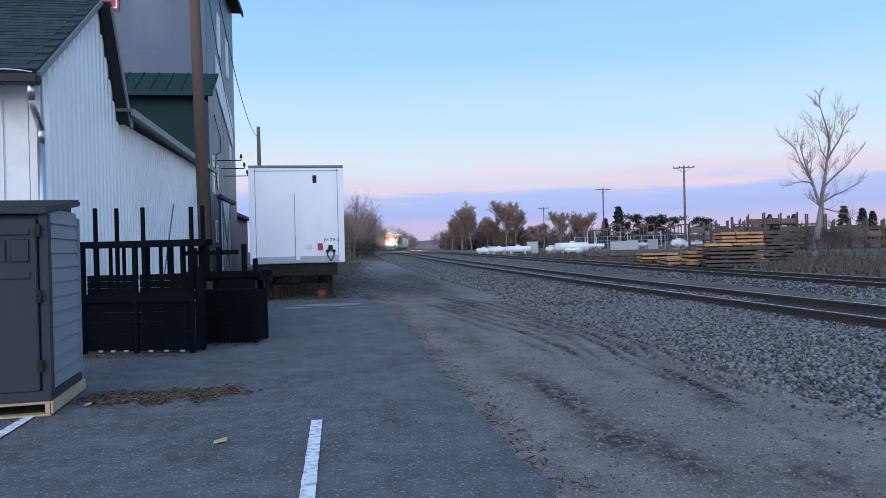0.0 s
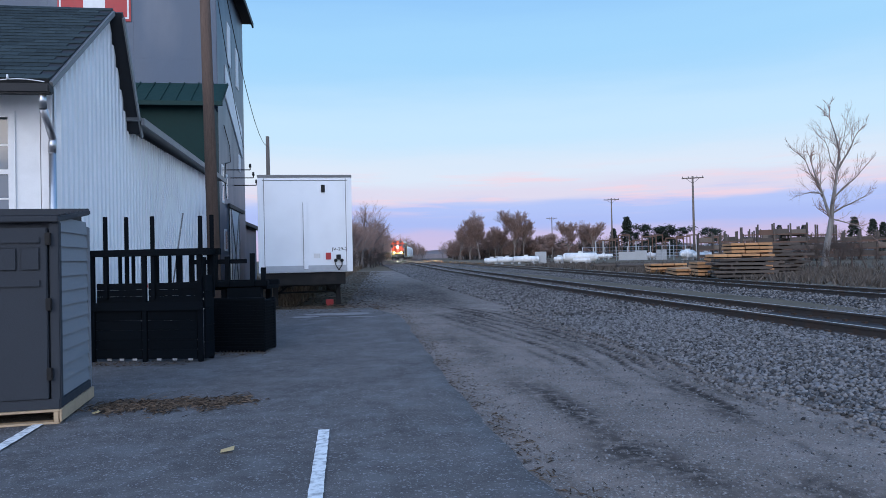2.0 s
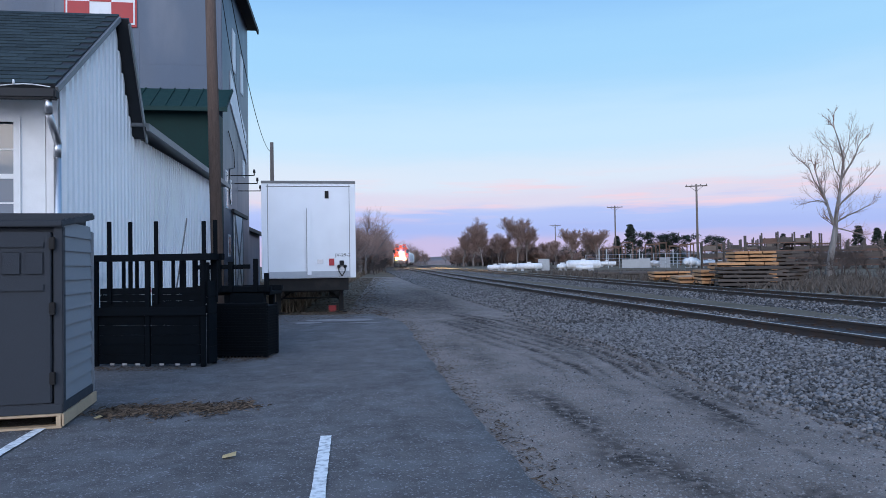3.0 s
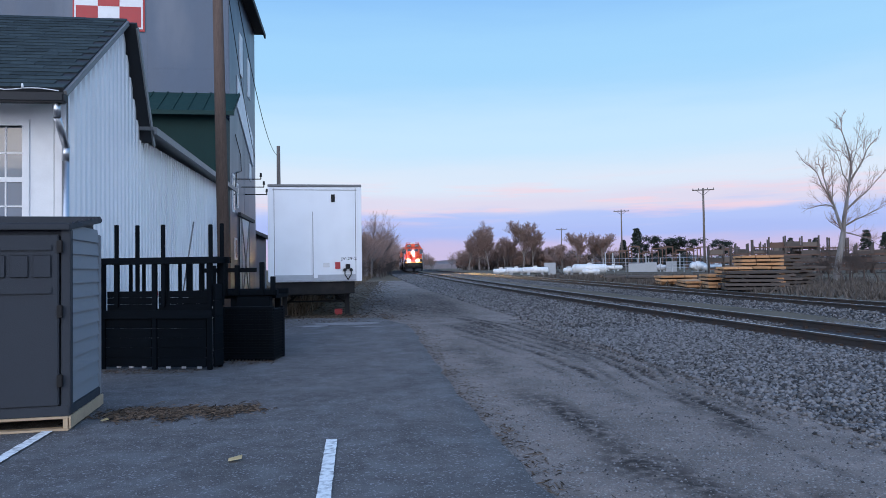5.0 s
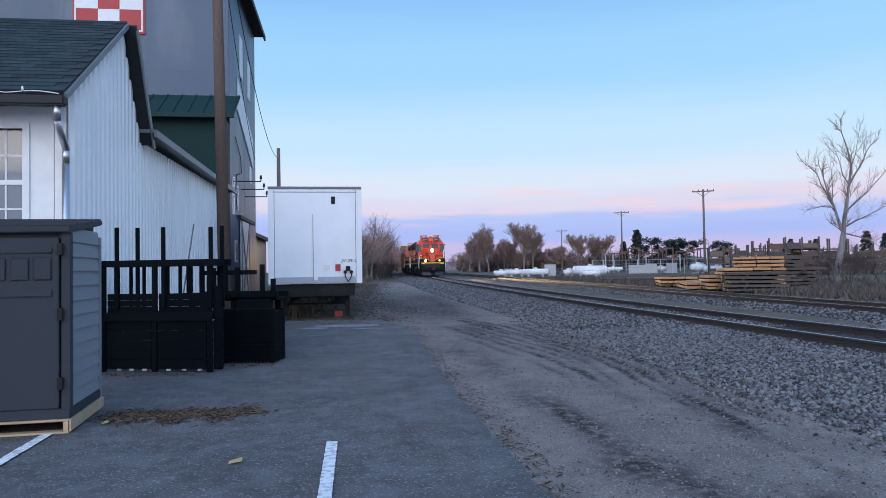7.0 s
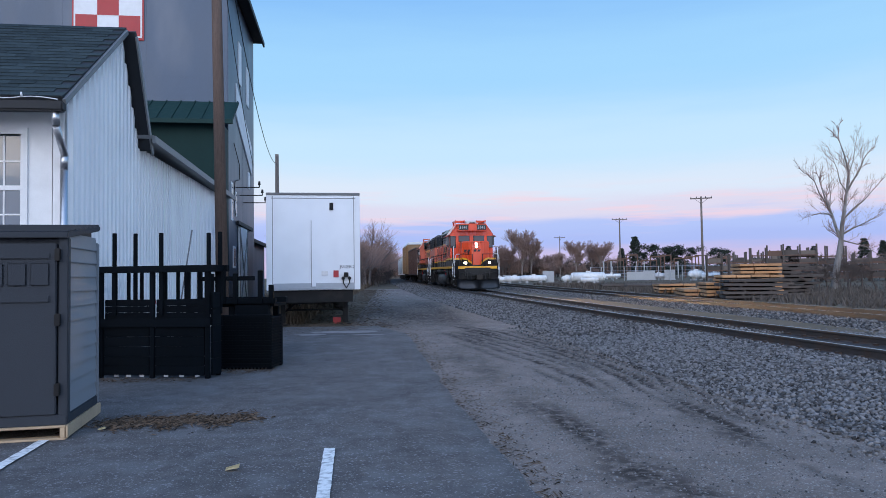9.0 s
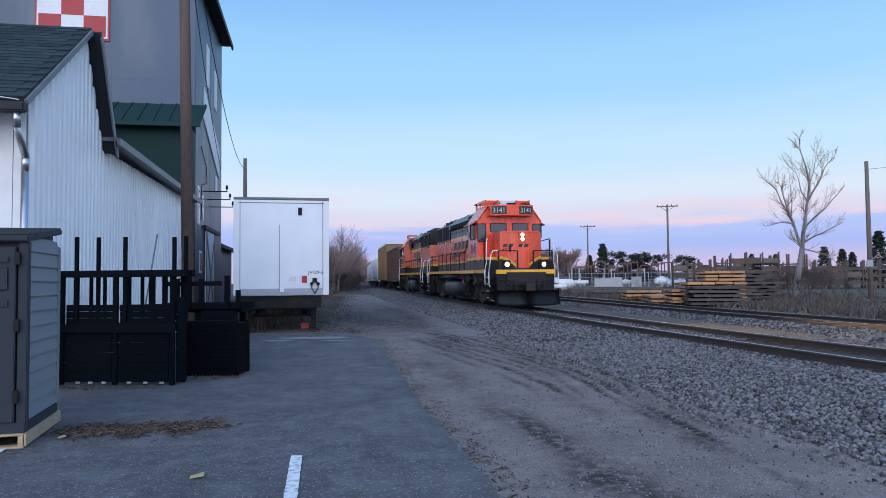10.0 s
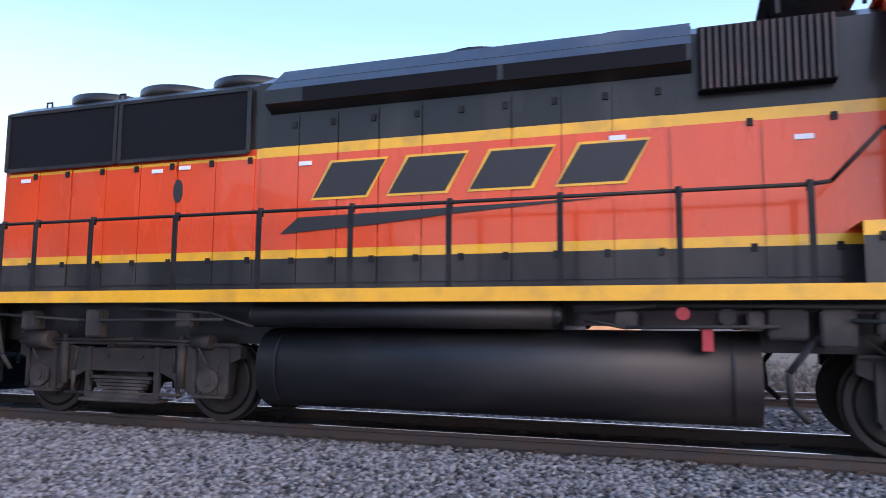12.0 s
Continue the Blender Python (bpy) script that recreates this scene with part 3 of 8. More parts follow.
roof = part("roof", bmesh.new(), M_SHINGLE, mill)
EAVE, RIDGE = (-0.44, 3.72), (2.14, 5.45)
bm = bmesh.new()
slab(bm, EAVE, RIDGE, -0.12, FW + 0.3, 0.06)
deck = part("front_roof_deck", bm, M_DARK_TRIM, roof)
bm = bmesh.new()
slab(bm, RIDGE, (3.14, 3.74), -0.24, FW + 0.3, 0.07)
part("rear_roof_deck", bm, M_DARK_TRIM, roof)
bm = bmesh.new()
slab(bm, (2.98, 3.93), (12.3, 3.93), -0.30, 6.0, 0.06)
slab(bm, (2.98, 3.86), (12.3, 3.86), -0.34, -0.29, 0.12)
part("eave_board", bm, M_TRIM, roof)
bm = bmesh.new()
slab(bm, (2.13, 5.36), (3.13, 3.66), -0.265, -0.24, 0.10)
part("rake_board", bm, M_TRIM, roof, "grey painted rake boards")
bm = bmesh.new()
slab(bm, (-0.44, 3.68), (2.10, 5.40), -0.155, -0.12, 0.07)
part("rake_board", bm, M_TRIM, roof, "grey painted rake boards")
# asphalt shingles in courses, tab by tab
bm = bmesh.new()
bm_box(bm, -0.145, 0.0, -0.150, 0.150, 0.0, 0.012)
for q in bm.verts:
    if q.co.x > -0.05:
        q.co.z *= 0.25
TAB = mesh_of(bm, "shingle", M_SHINGLE)
slope = math.atan2(RIDGE[1] - EAVE[1], RIDGE[0] - EAVE[0])
run = math.hypot(RIDGE[0] - EAVE[0], RIDGE[1] - EAVE[1])
rs = random.Random(3)
for i in range(int(run / 0.135)):
    for j in range(13):
        d = 0.15 + i * 0.135
        y = 0.03 + j * 0.306 + (0.15 if i % 2 else 0.0)
        at = Matrix.Translation((EAVE[0] + d * math.cos(slope) - 0.061 * math.sin(slope), y, EAVE[1] + d * math.sin(slope) + 0.061 * math.cos(slope) + rs.uniform(0, 0.004))) @ Matrix.Rotation(-slope, 4, "Y")
        piece("shingle", TAB, deck, at)
# string of small bulbs along the gutter
bm = bmesh.new()
pts = []
for k in range(40):
    y = -0.1 + k * 0.1
    pts.append((-0.57, y, 3.715 + 0.03 * abs(math.sin(k * 0.55))))
bm_path(bm, pts, 0.006, 5)
for k in range(4, 40, 7):
    bm_tube(bm, (-0.57, pts[k][1], pts[k][2]), (-0.58, pts[k][1], pts[k][2] + 0.055), 0.016, 0.01, 8)
part("string_lights", bm, M_WHITE, mill, "string of white bulbs on the gutter")
bm = bmesh.new()
bm_box(bm, -0.58, -0.44, -0.16, FW, 3.58, 3.70)
part("gutter", bm, M_DARK_TRIM, mill, bevel=0.02)
bm = bmesh.new()
bm_path(bm, [(-0.50, -0.05, 3.6), (-0.48, -0.05, 3.42), (-0.12, -0.02, 3.12), (-0.08, 0.0, 2.95), (-0.08, 0.0, 0.3)], 0.045)
part("downpipe", bm, M_ALU, mill, "grey metal downpipe")

# tall grey mill tower behind it
tower = thing("mill_tower", MILL, "tall grey galvanised sheet-metal mill tower", "building")
TX0, TX1, TY1, TZ = 13.1, 19.5, 14.0, 11.0
bm = bmesh.new()
bm_box(bm, TX0, TX1, 0.02, TY1, -0.2, TZ)
part("tower_wall", bm, M_GREY_METAL, tower)
# sheets lapped over the front and the side
for k in range(4):
    for j in range(5):
        z0, z1 = 6.1 + k * 1.63, 6.1 + (k + 1) * 1.63
        if z1 > TZ + 2.6:
            continue
        y0 = 0.02 + j * 2.4
        bm = bmesh.new()
        bm_box(bm, TX0 - 0.012 - 0.003 * ((k + j) % 2), TX0 - 0.002, y0, y0 + 2.397, z0, min(z1, TZ) + 0.02)
        if z0 < TZ:
            part("sheet", bm, M_GREY_METAL, tower)
        else:
            bm.free()
for k in range(4):
    bm = bmesh.new()
    bm_box(bm, TX0 + k * 1.6, TX0 + (k + 1) * 1.6 - 0.004, 0.004 + 0.003 * (k % 2), 0.016, 0.1, TZ - 0.1)
    part("sheet", bm, M_GREY_METAL, tower)
bm = bmesh.new()
bm_prism(bm, [(-0.35, TZ + 0.02), (TY1 + 0.3, TZ + 0.02), (TY1 / 2, TZ + 2.2)], TX0 - 0.1, TX1 + 0.35, "x")
part("tower_roof", bm, M_DARK_TRIM, tower)
bm = bmesh.new()
bm_box(bm, TX0 - 0.12, TX1 + 0.36, -0.40, -0.34, TZ - 0.12, TZ + 0.06)
part("fascia", bm, M_DARK_TRIM, tower)
bm = bmesh.new()
bm_box(bm, 12.0, 13.08, 0.0, 9.0, -0.2, 6.1)
part("green_annex_wall", bm, M_GREEN, tower, "dark green metal annex")
bm = bmesh.new()
bm_box(bm, 11.96, 12.0, 0.0, 0.12, 0.2, 5.9)
part("corner_trim", bm, M_WHITE, tower)
bm = bmesh.new()
bm_prism(bm, [(11.7, 6.08), (13.08, 6.94), (13.08, 7.00), (11.68, 6.15)], -0.32, 9.0, "y")
annex_roof = part("green_annex_roof", bm, M_GREEN_ROOF, tower)
for k in range(12):
    y = -0.30 + k * 0.42
    bm = bmesh.new()
    bm_prism(bm, [(11.69, 6.155), (13.08, 7.005), (13.08, 7.035), (11.69, 6.185)], y, y + 0.03, "y")
    part("roof_rib", bm, M_GREEN_ROOF, annex_roof)
bm = bmesh.new()
bm_box(bm, 11.60, 11.70, -0.34, 9.0, 6.03, 6.15)
part("annex_gutter", bm, M_GREEN_ROOF, tower)
# chequered sign on the tower front
sign = part("chequered_sign", bmesh.new(), M_WHITE, tower, "red and white chequered square sign")
SY, SZ, SC = 2.58, 8.85, 0.62
boxpart("sign_border", (TX0 - 0.05, TX0 - 0.02, SY - 0.10, SY + 3 * SC + 0.10, SZ - 0.02, SZ + 3 * SC + 0.22), M_RED, sign)
boxpart("sign_panel", (TX0 - 0.062, TX0 - 0.05, SY - 0.05, SY + 3 * SC + 0.05, SZ + 0.05, SZ + 3 * SC + 0.15), M_WHITE, sign)
for i in range(3):
    for j in range(3):
        if (i + j) % 2 == 0:
            boxpart("red_square", (TX0 - 0.07, TX0 - 0.062, SY + i * SC, SY + (i + 1) * SC, SZ + 0.1 + j * SC, SZ + 0.1 + (j + 1) * SC), M_RED, sign)
# windows and doors on the track side
for x0, x1, z0, z1 in ((15.2, 15.9, 8.2, 9.6), (17.2, 17.9, 7.9, 9.3), (17.6, 18.1, 4.9, 5.5), (13.5, 13.9, 3.4, 4.6), (14.4, 14.7, 3.6, 4.4), (13.9, 14.4, 1.9, 2.6)):
    bm = bmesh.new()
    bm_box(bm, x0, x1, -0.02, 0.01, z0, z1)
    w = part("window", bm, M_WHITE, tower)
    boxpart("pane", (x0 + 0.07, x1 - 0.07, -0.026, -0.02, z0 + 0.07, z1 - 0.07), M_WHITE if z0 > 4.8 else M_GLASS, w)
bm = bmesh.new()
bm_prism(bm, [(14.6, 6.9), (18.6, 5.5), (18.6, 6.6), (14.6, 8.0)], -0.03, 0.0, "y")
part("white_panel", bm, M_WHITE, tower, "white slanted panel on the grey wall")
door = part("barn_door", bmesh.new(), M_WHITE, tower, "white cross-braced barn door")
boxpart("door_leaf", (15.0, 17.0, -0.06, -0.02, 0.3, 3.3), M_WHITE, door)
bm = bmesh.new()
for a, b in (((15.05, 0.4), (16.95, 3.2)), ((15.05, 3.2), (16.95, 0.4))):
    d = Vector((b[0] - a[0], b[1] - a[1])).normalized() * 0.05
    bm_prism(bm, [(a[0] - d.y, a[1] + d.x), (a[0] + d.y, a[1] - d.x), (b[0] + d.y, b[1] - d.x), (b[0] - d.y, b[1] + d.x)], -0.085, -0.06, "y")
for x in (15.0, 16.95):
    bm_box(bm, x, x + 0.06, -0.085, -0.06, 0.3, 3.3)
part("door_brace", bm, M_TRIM, door)
boxpart("door_rail", (14.6, 18.4, -0.10, -0.02, 3.34, 3.46), M_DARK_TRIM, tower)
# insulator brackets and drop wires
for k in range(3):
    bk = part("wire_bracket", bmesh.new(), M_BLACK, tower)
    bm = bmesh.new()
    x, z = 14.6 + k * 0.9, 4.55 - k * 0.16
    bm_path(bm, [(x, 0.0, z), (x, -0.75, z), (x, -0.75, z + 0.1)], 0.018, 6)
    part("bracket_arm", bm, M_BLACK, bk)
    bm = bmesh.new()
    bm_tube(bm, (x, -0.75, z + 0.08), (x, -0.75, z + 0.2), 0.045, 0.03, 8)
    part("insulator", bm, M_DARK_TRIM, bk)
bm = bmesh.new()
bm_path(bm, [(14.0, -0.03, 5.9), (15.2, -0.03, 5.4), (15.3, -0.03, 4.9), (14.2, -0.03, 4.7), (14.0, -0.03, 4.2), (14.3, -0.03, 3.6)], 0.014, 5)
part("conduit", bm, M_BLACK, tower)
# low annex beyond the tower
low = thing("low_mill_annex", MILL, "low grey metal annex with a shed roof beyond the tower", "building")
bm = bmesh.new()
bm_prism(bm, [(0.4, -0.2), (6.0, -0.2), (6.0, 4.4), (0.4, 3.1)], 19.6, 27.0, "x")
part("annex_wall", bm, M_GREY_METAL, low)
bm = bmesh.new()
bm_prism(bm, [(0.05, 3.02), (6.0, 4.42), (6.0, 4.56), (0.05, 3.16)], 19.55, 27.3, "x")
part("annex_roof", bm, M_DARK_TRIM, low)
boxpart("annex_window", (21.0, 21.6, 0.36, 0.40, 1.4, 2.3), M_WHITE, low)

# ---- trailer ----
TRL = pose(-4.12, 20.75, 0.15, 0, 0, 10.6)   # local y runs away from the camera
trailer = thing("semi_trailer", TRL, "white box semi-trailer parked on its landing legs", "trailer")
TW, TZ0, TZ1, TL = 2.66, 1.05, 3.82, 13.5
bm = bmesh.new()
bm_box(bm, -TW / 2, TW / 2, 0, TL, TZ0, TZ1)
part("body", bm, M_TRAILER, trailer, bevel=0.03)
M_CONC_GREY = mat("dull_grey_steel", (0.40, 0.42, 0.45), 0.55, spread=0.1)
boxpart("top_rail", (-TW / 2 - 0.01, TW / 2 + 0.01, -0.02, TL, TZ1 - 0.02, TZ1 + 0.05), M_TRIM, trailer, bevel=0.01)
for x in (-TW / 2 + 0.17, TW / 2 - 0.17):
    boxpart("panel_seam", (x - 0.008, x + 0.008, -0.006, 0.004, TZ0 + 0.02, TZ1 - 0.05), M_TRIM, trailer)
boxpart("panel_seam", (-TW / 2 + 0.1, TW / 2 - 0.1, -0.006, 0.004, TZ1 - 0.12, TZ1 - 0.10), M_TRIM, trailer)
for sgn in (-1, 1):
    boxpart("corner_post", (sgn * (TW / 2 - 0.07) - 0.075, sgn * (TW / 2 - 0.07) + 0.075, -0.018, 0.1, TZ0, TZ1 - 0.03), M_TRAILER, trailer, bevel=0.015)
    leg = part("landing_leg", bmesh.new(), M_BLACK, trailer)
    boxpart("leg_tube", (sgn * 0.92 - 0.07, sgn * 0.92 + 0.07, 0.75, 0.89, 0.06, TZ0), M_BLACK, leg)
    boxpart("foot", (sgn * 0.92 - 0.16, sgn * 0.92 + 0.16, 0.68, 0.96, 0.0, 0.04), M_BLACK, leg, bevel=0.008)
boxpart("bottom_rail", (-TW / 2 + 0.16, TW / 2 - 0.16, -0.014, 0.02, TZ0 + 0.02, TZ0 + 0.20), M_CONC_GREY, trailer)
boxpart("cover_edge", (-0.075, -0.06, -0.03, 0.0, TZ0 + 0.1, TZ1 - 0.75), M_TRIM, trailer)
boxpart("conduit_cover", (-0.06, 0.06, -0.05, 0.0, TZ0 + 0.1, TZ1 - 0.75), M_TRAILER, trailer, bevel=0.008)
boxpart("vent", (0.46, 0.57, -0.02, 0.0, TZ1 - 0.46, TZ1 - 0.24), M_BLACK, trailer)
boxpart("document_holder", (0.22, 0.40, -0.02, 0.0, TZ0 + 0.42, TZ0 + 0.54), M_ALU, trailer)
boxpart("red_placard", (0.56, 0.71, -0.018, 0.0, TZ0 + 0.36, TZ0 + 0.56), M_RED, trailer, "red placard")
boxpart("connector_box", (0.86, 0.99, -0.07, 0.0, TZ0 + 0.36, TZ0 + 0.50), M_BLACK, trailer, bevel=0.01)
for x in (0.84, 1.02):
    bm = bmesh.new()
    bm_tube(bm, (x, -0.09, TZ0 + 0.33), (x, 0.0, TZ0 + 0.33), 0.05, sides=12)
    bm_path(bm, [(x, -0.05, TZ0 + 0.33), (x, -0.04, TZ0 + 0.2), (0.93, -0.03, TZ0 + 0.05)], 0.015, 6)
    part("gladhand", bm, M_BLACK, trailer)
lettering_rows = [("JV-29-2", 0.085, 0.74, TZ0 + 0.62)]
bm = bmesh.new()
bm_box(bm, -0.55, 0.55, 0.15, TL - 0.5, TZ0 - 0.18, TZ0)
part("chassis_rail", bm, M_BLACK, trailer)
boxpart("coupler_frame", (-1.18, 1.12, 0.12, 2.6, TZ0 - 0.36, TZ0 - 0.002), M_BLACK, trailer)
boxpart("kingpin_plate", (-1.0, 1.0, 0.3, 1.6, TZ0 - 0.40, TZ0 - 0.365), M_BLACK, trailer)
bm = bmesh.new()
bm_path(bm, [(-0.92, 0.82, 0.35), (-0.2, 0.9, TZ0 - 0.1)], 0.03)
bm_path(bm, [(0.92, 0.82, 0.35), (0.2, 0.9, TZ0 - 0.1)], 0.03)
bm_path(bm, [(-0.92, 0.82, 0.45), (0.92, 0.82, 0.45)], 0.025)
part("leg_brace", bm, M_BLACK, trailer)
for y in (TL - 1.2, TL - 2.5):
    for x in (-0.98, 0.98):
        bm = bmesh.new()
        bm_tube(bm, (x - 0.25, y, 0.5), (x + 0.25, y, 0.5), 0.5, sides=24)
        part("wheel", bm, M_RUBBER, trailer, bevel=0.0)
boxpart("rear_block", (0.55, 0.78, 1.0, 1.2, 0.0, 0.2), M_RED, trailer, "red chock")


def board(name, x0, x1, y0, y1, z0, z1, parent, material=None, bevel=0.006):
    return boxpart(name, (x0, x1, y0, y1, z0, z1), material or M_BLACK_WOOD, parent, bevel=bevel)


# shed on its pallet
shed = thing("garden_shed", pose(-3.81, 6.95, 0.17, 0, 0, 14), "dark grey resin garden shed with grey lap-sided walls", "shed")
SD, SW, SHF, SHB = 1.22, 1.7, 1.83, 1.97
bm = bmesh.new()
bm_prism(bm, [(0.06, 0.02), (SD, 0.02), (SD, SHB - 0.03), (0.06, SHF - 0.03)], -SW, -0.05, "x")
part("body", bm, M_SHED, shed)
for k in range(12):
    z0, z1 = 0.10 + k * 0.147, 0.10 + (k + 1) * 0.147
    bm = bmesh.new()
    v = [bm.verts.new(c) for c in ((-0.04, 0.08, z0), (0.018, 0.08, z0), (0.0, 0.08, z1), (-0.04, 0.08, z1), (-0.04, SD - 0.03, z0), (0.018, SD - 0.03, z0), (0.0, SD - 0.03, z1), (-0.04, SD - 0.03, z1))]
    for fa in ((0, 1, 2, 3), (7, 6, 5, 4), (0, 4, 5, 1), (1, 5, 6, 2), (2, 6, 7, 3), (3, 7, 4, 0)):
        bm.faces.new([v[i] for i in fa])
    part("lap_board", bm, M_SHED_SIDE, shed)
for y0, y1 in ((0.0, 0.085), (SD - 0.035, SD + 0.02)):
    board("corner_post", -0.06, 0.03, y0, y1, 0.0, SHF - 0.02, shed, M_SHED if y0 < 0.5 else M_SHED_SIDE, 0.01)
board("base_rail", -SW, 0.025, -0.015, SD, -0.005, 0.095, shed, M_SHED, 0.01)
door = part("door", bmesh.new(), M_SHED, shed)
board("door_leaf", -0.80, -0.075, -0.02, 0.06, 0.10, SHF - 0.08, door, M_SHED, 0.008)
board("door_leaf", -1.56, -0.815, -0.02, 0.06, 0.10, SHF - 0.08, door, M_SHED, 0.008)
for x in (-0.70, -0.50, -0.30, -1.46, -1.26, -1.06):
    board("door_panel", x, x + 0.165, -0.035, -0.018, 1.34, 1.56, door, M_SHED, 0.012)
for x0, x1 in ((-0.72, -0.13), (-1.48, -0.89)):
    board("door_rail", x0, x1, -0.038, -0.018, 1.60, 1.66, door, M_SHED, 0.008)
    board("door_rail", x0, x1, -0.038, -0.018, 1.18, 1.25, door, M_SHED, 0.008)
for z in (0.28, 0.95, 1.58):
    board("hinge", -0.085, -0.035, -0.05, -0.01, z, z + 0.12, shed, M_BLACK, 0.006)
bm = bmesh.new()
bm_prism(bm, [(-0.05, SHF - 0.03), (-0.05, SHF + 0.03), (SD + 0.04, SHB + 0.04), (SD + 0.04, SHB - 0.02)], -SW - 0.05, 0.035, "x")
part("shed_roof", bm, M_SHED, shed, bevel=0.01)
for k in range(7):
    y = 0.02 + k * 0.19
    bm = bmesh.new()
    z = SHF + 0.03 + (y + 0.08) / (SD + 0.14) * (SHB - SHF + 0.01)
    bm_box(bm, -SW, 0.03, y, y + 0.05, z, z + 0.02)
    part("roof_rib", bm, M_SHED, shed)
pallet = thing("wooden_pallet", pose(-3.79, 6.91, 0.031, 0, 0, 14), "bare pine shipping pallet under the shed", "pallet")
for x in (-1.75, -0.9, -0.04):
    board("stringer", x - 0.0, x + 0.045, 0.0, 1.32, 0.02, 0.115, pallet, M_PALLET, 0.004)
for k in range(8):
    board("deck_board", -1.76, 0.01, k * 0.172, k * 0.172 + 0.12, 0.116, 0.136, pallet, M_PALLET, 0.003)
for y in (0.0, 0.6, 1.2):
    board("bottom_board", -1.76, 0.01, y, y + 0.12, 0.0, 0.019, pallet, M_PALLET, 0.003)
board("side_board", 0.012, 0.032, 0.0, 1.32, 0.02, 0.135, pallet, M_PALLET, 0.003)

# black timber crates and racks
crate = thing("timber_crate", pose(-5.48, 10.98, 0.068, 0, 0, -6.3), "black stained timber crate with upright stakes", "crate", "black timber crates")
for x in (0.02, 0.86, 1.74):
    for y in (0.0, 0.58):
        board("post", x - 0.035, x + 0.035, y - 0.045, y + 0.045, 0.0, 1.62, crate)
for x0, x1 in ((0.07, 0.81), (0.91, 1.69)):
    for k in range(5):
        board("plank", x0, x1, -0.02, 0.02, 0.04 + k * 0.146, 0.184 + k * 0.146, crate)
    for k in range(3):
        board("plank", x0, x1, 0.03, 0.06, 0.89 + k * 0.10, 0.988 + k * 0.10, crate)
for y0, y1 in ((-0.07, -0.045), (0.62, 0.65)):
    board("rail", -0.03, 1.80, y0, y1, 0.77, 0.90, crate)
board("top_rail", -0.06, 1.90, -0.09, 0.06, 1.60, 1.70, crate)
board("top_rail", -0.06, 1.90, 0.54, 0.68, 1.60, 1.70, crate)
board("top_rail", 1.70, 1.85, 0.06, 0.54, 1.60, 1.69, crate)
for k in range(5):
    board("side_plank", 1.775, 1.81, 0.05, 0.53, 0.04 + k * 0.25, 0.288 + k * 0.25, crate)
for x, y, h in ((0.24, 0.0, 2.21), (0.40, 0.5, 2.22), (1.00, 0.0, 2.20), (1.74, 0.07, 2.19), (1.80, 0.5, 2.22)):
    board("stake", x - 0.029, x + 0.029, y - 0.029, y + 0.029, 0.95, h, crate)
for x in (0.30, 0.52, 1.12, 1.30, 1.48):
    board("slat", x - 0.025, x + 0.025, 0.44, 0.49, 0.9, 1.62, crate)
for x in (0.25, 0.45, 0.66, 1.05, 1.30, 1.55):
    boxpart("bracket", (x, x + 0.07, -0.03, -0.02, 0.02, 0.05), M_ALU, crate, "pale metal bracket")
crate.scale = (1, 0.62, 1)
lattice = thing("lattice_crate", pose(-3.85, 11.74, 0.082, 0, 0, -3), "black slatted lattice crate beside the timber crate", "crate", "black timber crates")
for x in (0.03, 0.92):
    for y in (0.03, 0.58):
        board("post", x - 0.035, x + 0.035, y - 0.035, y + 0.035, 0, 0.98, lattice)
for k in range(20):
    board("slat", 0.0, 0.95, -0.02, -0.006, 0.03 + k * 0.047, 0.058 + k * 0.047, lattice, bevel=0)
for k in range(13):
    board("upright_slat", 0.05 + k * 0.068, 0.075 + k * 0.068, -0.005, 0.01, 0.0, 0.97, lattice, bevel=0)
board("top_rail", -0.01, 0.96, -0.03, 0.05, 0.95, 1.0, lattice)
board("liner", 0.02, 0.93, 0.07, 0.6, 0.02, 0.94, lattice)
for k in range(18):
    board("side_slat", 0.955, 0.97, 0.0, 0.6, 0.03 + k * 0.052, 0.062 + k * 0.052, lattice, bevel=0)
lattice.scale = (0.87, 1, 0.88)
rack = thing("timber_rack", pose(-5.02, 13.10, 0.10, 0, 0, -3), "black timber rack with short upright stakes", "rack", "black timber crates")
board("rail", 0.0, 1.75, -0.06, 0.05, 1.00, 1.10, rack)
board("rail", 0.0, 1.70, 0.8, 0.9, 1.00, 1.10, rack)
board("rail", 0.3, 1.35, -0.04, 0.04, 1.42, 1.50, rack)
board("deck", 0.05, 1.70, 0.05, 0.8, 0.94, 1.0, rack)
for x, h in ((0.12, 1.7), (0.36, 1.62), (0.58, 1.55), (0.80, 1.6), (1.02, 1.55), (1.48, 1.60), (1.68, 1.34)):
    board("stake", x - 0.04, x + 0.04, -0.1, -0.03, 1.0, h, rack)
for x in (0.1, 0.9, 1.5):
    for y in (0.1, 0.82):
        board("leg", x - 0.05, x + 0.05, y - 0.05, y + 0.05, 0.0, 1.0, rack)
board("kick_board", 1.0, 1.62, -0.06, 0.1, 0.5, 0.98, rack)
